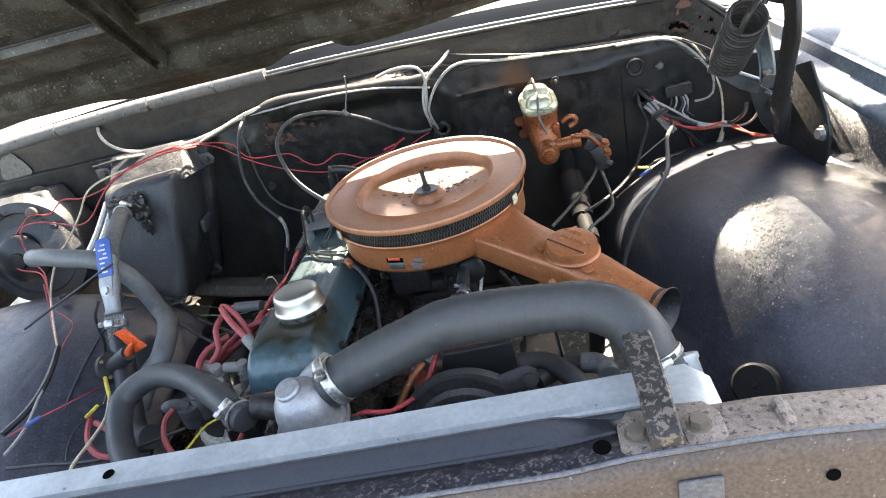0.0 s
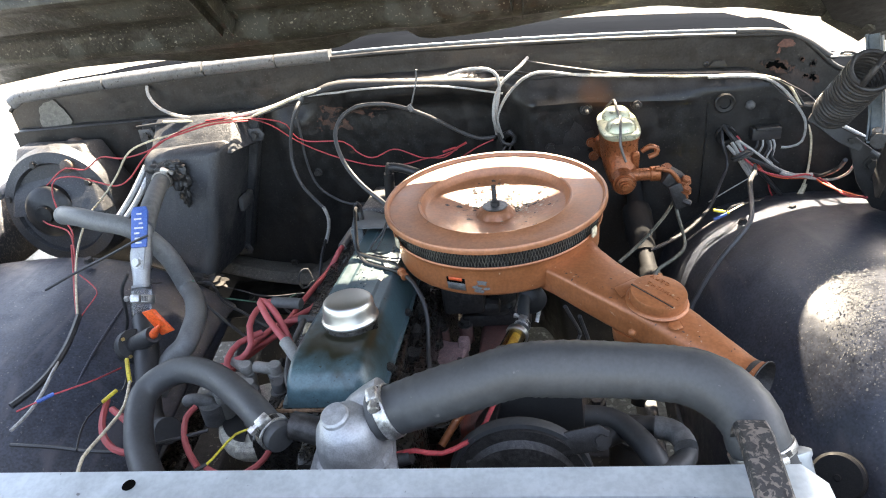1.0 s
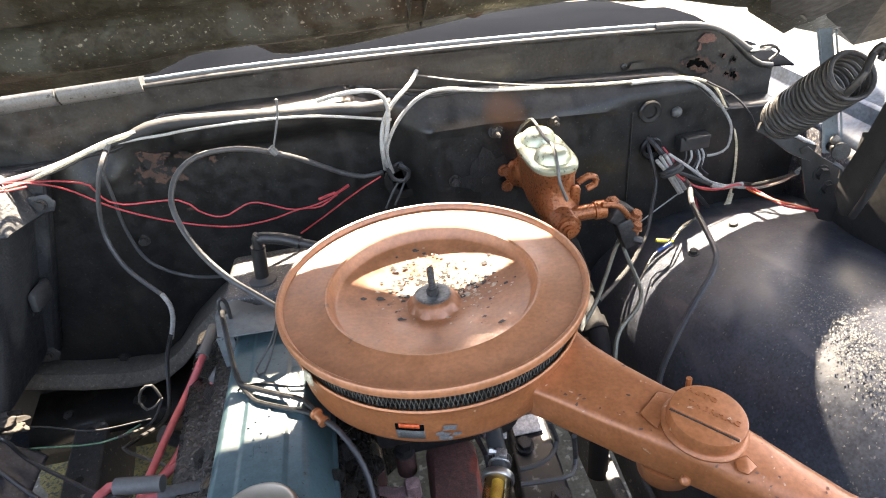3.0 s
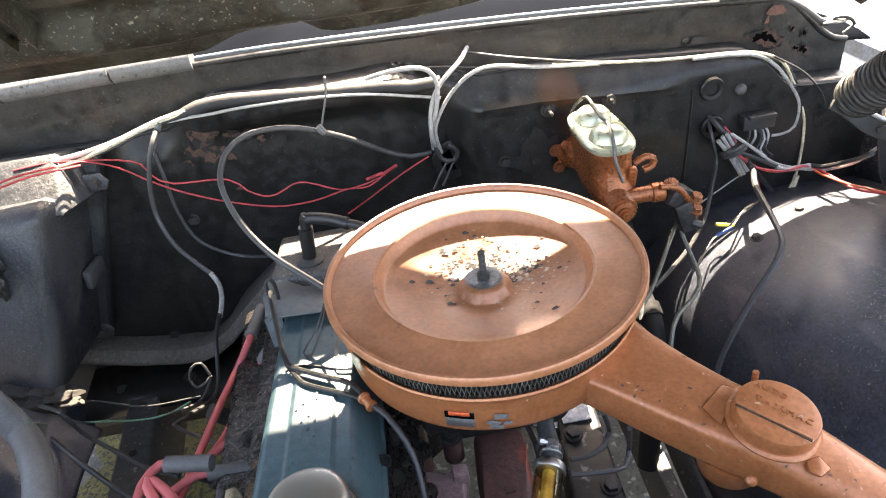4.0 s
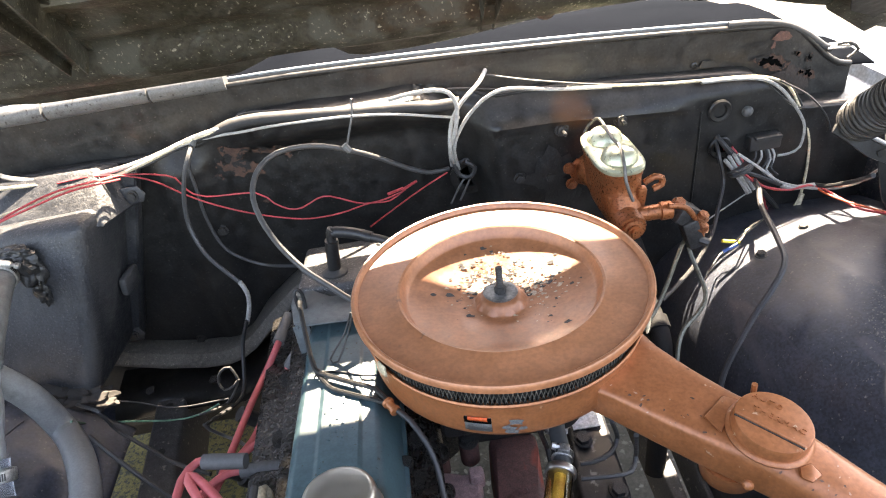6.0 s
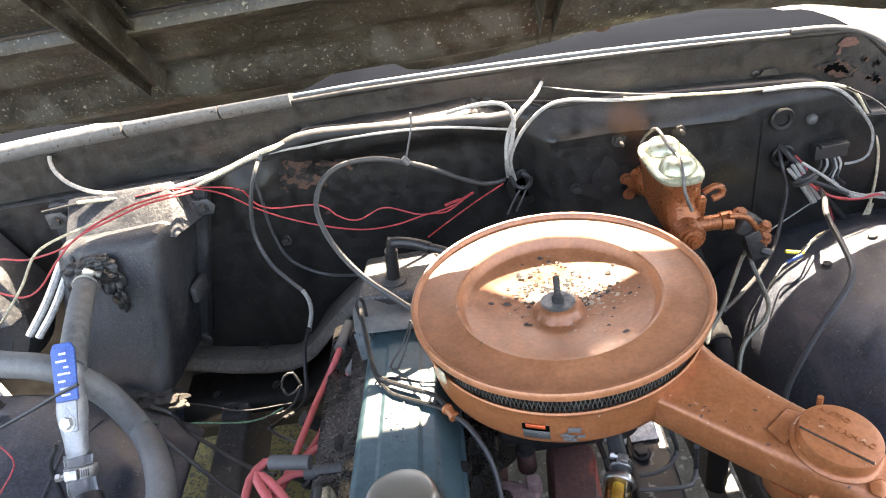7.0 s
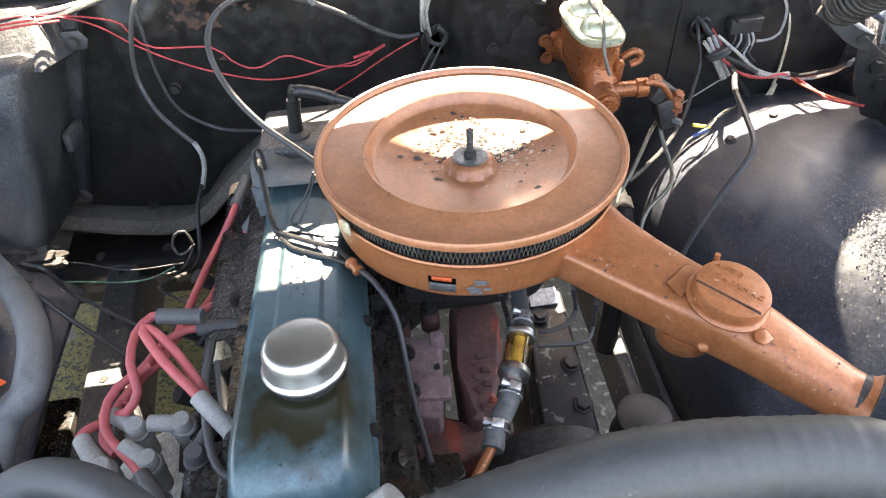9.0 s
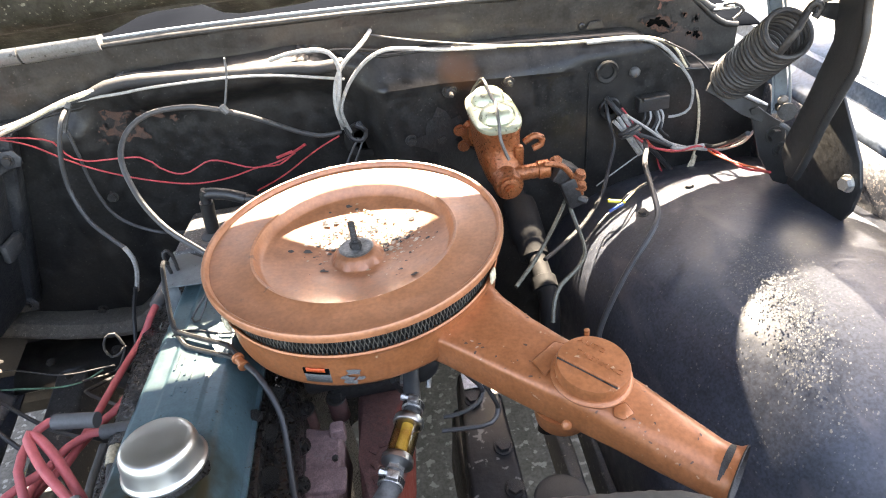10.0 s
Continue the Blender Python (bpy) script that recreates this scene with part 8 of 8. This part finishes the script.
wire([(0.1046, 0.720, 0.8565), (0.1318, 0.715, 0.8564), (0.1525, 0.694, 0.8560), (0.1654, 0.667, 0.8556), (0.1781, 0.654, 0.8357)], 0.0125, RUBBER, "black power steering hose", "hose", "power steering hoses", sides=18, name="power_steering_hose")
wire([(0.1201, 0.696, 0.8462), (0.1437, 0.709, 0.8465), (0.1735, 0.713, 0.8465), (0.1989, 0.702, 0.8463), (0.2035, 0.682, 0.8460), (0.1961, 0.664, 0.8457), (0.1795, 0.652, 0.8455), (0.1668, 0.643, 0.8453)], 0.0115, RUBBER, "black power steering hose bent back on itself", "hose", "power steering hoses", sides=18, name="power_steering_hose")
# sunlight on the bend above put in as a wider, paler sleeve
wire([(0.1743, 0.701, 0.8581), (0.1884, 0.697, 0.8581), (0.1978, 0.687, 0.8579), (0.2002, 0.673, 0.8576)], 0.0118, RUBBER_OLD, "bend of the power steering hose, sunlight put in as paler grey", "hose", "power steering hoses", sides=18, name="power_steering_hose")

# ---- chassis under the engine ----
sb = thing("steering_box", (0.1402, 0.98, 0.5067), "black steering box with bolted cover and worn paint", "steering box")
SBOX = mat("black_box_paint", (0.010, 0.011, 0.014), 0.36, 0, (0.018, 0.019, 0.023), 12, 0.7, 0.3, 120, patch=(0.16, 0.16, 0.165), pscale=75, pthr=0.665)
hull("cover_plate", [(0.0795, 0.90, 0.5545), (0.1646, 0.895, 0.5544), (0.1640, 1.115, 0.6074), (0.1007, 1.125, 0.6075)], [(0.0857, 0.905, 0.5959), (0.1598, 0.90, 0.5958), (0.1605, 1.11, 0.6466), (0.1062, 1.12, 0.6468)], SBOX, sb, bevel=0.006)
hull("body", [(0.0702, 0.90, 0.4266), (0.1702, 0.90, 0.4266), (0.1646, 1.1, 0.4595), (0.0745, 1.1, 0.4595)], [(0.0793, 0.905, 0.5546), (0.1664, 0.90, 0.5545), (0.1655, 1.09, 0.5971), (0.0892, 1.1, 0.5973)], SBOX, sb, bevel=0.01)
for x, y, z in ((0.1455, 0.994, 0.6196), (0.1469, 0.937, 0.6053), (0.1196, 1.07, 0.6391)):
    bolt(sb, (x, y, z), (0, -0.2, 1), 0.010, SBOX)
block("white_plate", (0.1309, 1.098, 0.6474), (0.042, 0.028, 0.003), WHITEPL, sb, "small white plate on the steering box", 0.001, (12, 0, 0))
rsv = thing("power_steering_reservoir", (0.1628, 0.85, 0.6028), "black power steering reservoir with an embossed cap", "reservoir")
lathe("can", [(0.034, 0.0), (0.034, 0.06), (0.027, 0.085)], pose(0.182, 0.85, 0.6028), BLACKWIRE, rsv, n=32)
lathe("filler_cap", [(0.030, 0.0), (0.031, 0.004), (0.031, 0.010), (0.027, 0.012), (0.0001, 0.0125)], pose(0.182, 0.85, 0.6914), BLACKWIRE, rsv, n=40)
vs = []
bm = bmesh.new()
for k in range(26):
    a = 2 * math.pi * k / 26
    b = bmesh.ops.create_cube(bm, size=1.0)
    bmesh.ops.transform(bm, matrix=pose(0.182 + 0.0225 * math.cos(a), 0.85 + 0.0225 * math.sin(a), 0.7026, 0, 0, math.degrees(a)) @ Matrix.Diagonal((0.006, 0.0016 + 0.0015 * (k % 3), 0.0012, 1)), verts=b["verts"])
part("cap_marks", bm, RUBBER_OLD, rsv, "pale moulded print", smooth=False)["kind"] = "stuff"
railr = thing("frame_rail", (0.26, 1.0, 0.40), "black frame rail with dust", "frame rail", "frame rails")
hull("rail", [(0.2218, 0.75, 0.4732), (0.2468, 0.75, 0.4732), (0.262, 1.30, 0.50), (0.232, 1.30, 0.50)], [(0.2272, 0.75, 0.5470), (0.2452, 0.75, 0.5470), (0.258, 1.30, 0.575), (0.236, 1.30, 0.575)], RAIL, railr, bevel=0.004)
hull("brace", [(0.2685, 0.85, 0.4749), (0.2935, 0.85, 0.4749), (0.3129, 1.20, 0.5104), (0.2829, 1.20, 0.5104)], [(0.2736, 0.85, 0.5389), (0.2926, 0.85, 0.5389), (0.3120, 1.20, 0.5744), (0.2880, 1.20, 0.5744)], RAIL, railr, bevel=0.004)
raill = thing("frame_rail", (-0.51, 1.0, 0.40), "dusty grey frame rail with round holes", "frame rail", "frame rails")
hull("rail", [(-0.492, 0.60, 0.5002), (-0.420, 0.60, 0.5002), (-0.500, 1.36, 0.50), (-0.558, 1.36, 0.50)], [(-0.487, 0.60, 0.6183), (-0.425, 0.60, 0.6183), (-0.503, 1.36, 0.62), (-0.553, 1.36, 0.62)], RAIL, raill, bevel=0.006)
# added block that darkens the gap beside the rail and hides the ground
hull("dark_filler", [(-0.6557, 0.55, 0.4993), (-0.5407, 0.55, 0.4993), (-0.5588, 1.10, 0.5087), (-0.6738, 1.10, 0.5087)], [(-0.6537, 0.55, 0.5584), (-0.5417, 0.55, 0.5584), (-0.5598, 1.10, 0.5677), (-0.6718, 1.10, 0.5677)], GRIME, raill, "added black block for the dark gap beside the rail", 0.006, 2)
for y in (0.96, 1.08, 1.20, 1.30):
    lathe("hole", [(0.0001, 0.0012), (0.006, 0.0012), (0.0065, 0.0)], pose(-0.456 - 0.0955 * (y - 0.60), y, 0.6195), TARSEAL, raill, n=18)
cross = thing("crossmember", (-0.3, 1.36, 0.45), "dusty black floor flange below the firewall", "crossmember")
loft("flange", [[(x, 1.30, z - 0.03), (x, 1.325, z - 0.01), (x, 1.40, z)] for x, z in ((-0.62, 0.63), (-0.50, 0.635), (-0.40, 0.63), (-0.35, 0.655), (-0.30, 0.70), (-0.26, 0.75), (-0.2, 0.79), (-0.1, 0.80))], BLACK, cross, closed=False, thick=0.004)
loft("lip", [[(x, 1.348, z - 0.004), (x, 1.352, z + 0.003), (x, 1.358, z + 0.017), (x, 1.402, z + 0.024)] for x, z in ((-0.62, 0.695), (-0.575, 0.681), (-0.526, 0.666), (-0.459, 0.653), (-0.42, 0.651), (-0.395, 0.658), (-0.366, 0.677), (-0.327, 0.715), (-0.281, 0.755), (-0.24, 0.785), (-0.20, 0.80))], FLANGE, cross, "dusty tan lip", closed=False, thick=0.004)
for x, z in ((-0.56, 0.625), (-0.45, 0.628), (-0.28, 0.715), (-0.16, 0.795)):
    bolt(cross, (x, 1.335, z), (0, -0.4, 1), 0.008, DARKSTEEL)
tr = thing("transmission", (-0.15, 1.25, 0.4), "dark bell housing behind the engine", "transmission")
lathe("bell", [(0.16, 0.0), (0.16, 0.06), (0.13, 0.16)], aim((-0.1728, 1.19, 0.6283), (0, 1, -0.05)), GRIME, tr, n=40)
block("starter_mount", (-0.2660, 1.06, 0.5523), (0.09, 0.05, 0.06), GRIME, engine, bevel=0.006)
und = thing("starter_motor", (-0.3338, 1.1, 0.5087), "dark starter and linkage below the plug wires", "engine part")
lathe("case", [(0.04, 0), (0.045, 0.01), (0.045, 0.15), (0.03, 0.16)], aim((-0.3382, 0.95, 0.5258), (0.05, 1, 0)), DARKSTEEL, und, n=28)
pan = thing("oil_pan", (-0.17, 0.95, 0.3), "dark oil pan and crossmember under the engine", "engine part")
block("sump", (-0.17, 0.98, 0.34), (0.20, 0.42, 0.14), GRIME, pan, bevel=0.02)
block("crossmember", (-0.14, 0.80, 0.36), (0.78, 0.16, 0.10), UNDER, pan, bevel=0.02)
block("splash_pan", (-0.17, 0.58, 0.40), (1.5, 0.24, 0.02), UNDER, pan, bevel=0.004)
moss = [(-0.62, 1.15), (-0.55, 1.45), (-0.30, 0.85), (-0.42, 1.0)]
for i, (x, y) in enumerate(moss):
    lump("moss_clump", (x * 1.25, y * 1.25, 0.0), 0.30, MOSS, None, i, (1, 1, 0.03), 0.4, "dry yellow moss and gravel under the truck", "moss")

# ---- hood hinge ----
hg = thing("spring_hinge", (0.5674, 1.12, 0.8633), "black hood hinge with a coil spring and curved arm", "hood hinge")
S0, S1 = Vector((0.518, 1.202, 0.999)), Vector((0.509, 1.084, 1.101))
ax = (S1 - S0).normalized()
n1 = ax.orthogonal().normalized()
n2 = ax.cross(n1)
turns, LEN = 18, (S1 - S0).length
coil_pts = []
for k in range(turns * 20 + 1):
    a = 2 * math.pi * k / 20
    u = k / (turns * 20)
    r = 0.0262 * (0.86 + 0.14 * smoothstep(0, 0.12, u))
    coil_pts.append(S0 + ax * LEN * u + r * (math.cos(a) * n1 + math.sin(a) * n2))
tube("spring", coil_pts, 0.0031, DARKSTEEL, hg, "coil spring of thick black wire", sides=8, step=1.0)
tube("spring_hook", [S1 + n1 * 0.0262, S1 + ax * 0.008 + n1 * 0.022, S1 + ax * 0.022 + n1 * 0.010, Vector((0.520, 1.078, 1.122)), Vector((0.525, 1.074, 1.132)), Vector((0.531, 1.073, 1.126)), Vector((0.527, 1.074, 1.116))], 0.0042, DARKSTEEL, hg, sides=10)
tube("spring_tail", [S0 + n1 * 0.019, S0 - ax * 0.010 + n1 * 0.010, S0 - ax * 0.022, (0.545, 1.190, 0.962)], 0.0034, DARKSTEEL, hg, sides=10)


def strip(name, pts, w, thick, material, parent, across):
    """A flat bar bent along pts, w wide, lying across the given way."""
    line = spline(pts, 0.01)
    rings = []
    for i, c in enumerate(line):
        t = (line[min(i + 1, len(line) - 1)] - line[max(i - 1, 0)]).normalized()
        s = Vector(across) - t * t.dot(Vector(across))
        s.normalize()
        nn = t.cross(s)
        ww = w(i / (len(line) - 1)) if callable(w) else w
        rings.append([c + s * ww / 2 + nn * thick / 2, c + s * ww / 2 - nn * thick / 2, c - s * ww / 2 - nn * thick / 2, c - s * ww / 2 + nn * thick / 2])
    return loft(name, rings, material, parent)


YZ = Matrix(((0, 0, 1, 0), (1, 0, 0, 0), (0, 1, 0, 0), (0, 0, 0, 1)))
plate("arm", [(1.098, 0.905), (1.117, 0.930), (1.112, 0.958), (1.092, 1.018), (1.072, 1.088), (1.074, 1.100), (1.079, 1.110), (1.079, 1.124), (1.071, 1.150), (1.062, 1.168), (1.054, 1.185), (1.050, 1.215), (1.050, 1.26), (1.022, 1.26), (1.022, 1.215), (1.026, 1.180), (1.036, 1.150), (1.036, 1.140), (1.029, 1.110), (1.029, 1.075), (1.034, 1.058), (1.054, 1.000), (1.068, 0.948), (1.080, 0.912)], Matrix.Translation((0.553, 0, 0)) @ YZ, 0.005, HINGE, hg)
tube("arm_rim", [(0.5535, 1.079, 0.913), (0.5535, 1.067, 0.948), (0.5535, 1.053, 1.000), (0.5535, 1.033, 1.058), (0.5535, 1.028, 1.075), (0.5535, 1.028, 1.110), (0.5535, 1.035, 1.140), (0.5535, 1.025, 1.180), (0.5535, 1.021, 1.215)], 0.0045, HINGE, hg, sides=10)
strip("arm_web", [(0.556, 1.077, 1.117), (0.545, 1.076, 1.120), (0.534, 1.075, 1.124), (0.524, 1.074, 1.127)], lambda u: 0.018 - 0.008 * u, 0.006, HINGE, hg, (0.1, 0.2, 1))
strip("link", [(0.562, 1.150, 0.968), (0.566, 1.165, 1.0018), (0.563, 1.185, 1.0612), (0.556, 1.200, 1.115)], 0.017, 0.003, BRACKET, hg, (0.8, -0.6, 0))
for e in (-1, 1):
    strip("link_flange", [(0.562 + 0.0075 * e, 1.146 - 0.006 * e, 0.972), (0.566 + 0.0075 * e, 1.160 - 0.006 * e, 1.0018), (0.563 + 0.0075 * e, 1.180 - 0.006 * e, 1.0612), (0.556 + 0.0075 * e, 1.195 - 0.006 * e, 1.115)], 0.011, 0.0025, BRACKET, hg, (0.6, 0.8, 0))
lathe("link_rivet", [(0.006, 0), (0.006, 0.004), (0.004, 0.006), (0.0001, 0.0065)], aim((0.5615, 1.146, 0.9885), (-0.4, -0.9, 0.1)), RUSTSTEEL, hg, n=14)
plate("bracket", [(0.538, 0.967), (0.55, 0.969), (0.576, 0.948), (0.598, 0.934), (0.63, 0.902), (0.657, 0.835), (0.632, 0.829), (0.593, 0.848), (0.563, 0.894)], pose(0, 1.178, 0, 90, 0, 0), 0.004, HINGE, hg)
strip("spring_arm", [(0.486, 1.195, 1.000), (0.505, 1.190, 0.989), (0.534, 1.180, 0.968), (0.560, 1.176, 0.957)], lambda u: 0.012 + 0.010 * u, 0.005, HINGE, hg, (0.1, 0.3, 1))
plate("gusset", [(1.16, 0.850), (1.05, 0.850), (1.034, 0.880), (1.030, 0.915), (1.042, 0.944), (1.062, 0.968), (1.100, 1.010), (1.15, 0.99)], Matrix.Translation((0.603, 0, 0)) @ YZ, 0.005, HINGE, hg)
tube("stay", [(0.5347, 1.189, 0.983), (0.553, 1.190, 0.972), (0.5711, 1.191, 0.961)], 0.0028, STRIP, hg)
bolt(hg, (0.602, 1.050, 0.912), (-1, -0.2, 0.1), 0.0085, STEEL)
bolt(hg, (0.578, 1.174, 0.925), (0, -1, 0), 0.009, HINGE)
bolt(hg, (0.592, 1.174, 0.900), (0, -1, 0), 0.008, HINGE)
lathe("pivot", [(0.007, -0.012), (0.007, 0.012), (0.011, 0.013), (0.011, 0.017)], aim((0.5606, 1.140, 0.9787), (-0.3, -1, 0.2)), DARKSTEEL, hg, n=18)
wire([(0.5497, 1.125, 0.9667), (0.5568, 1.118, 0.9616), (0.5602, 1.120, 0.9469)], 0.003, GREYWIRE, "grey cloth tape tied on the hinge", "tape")
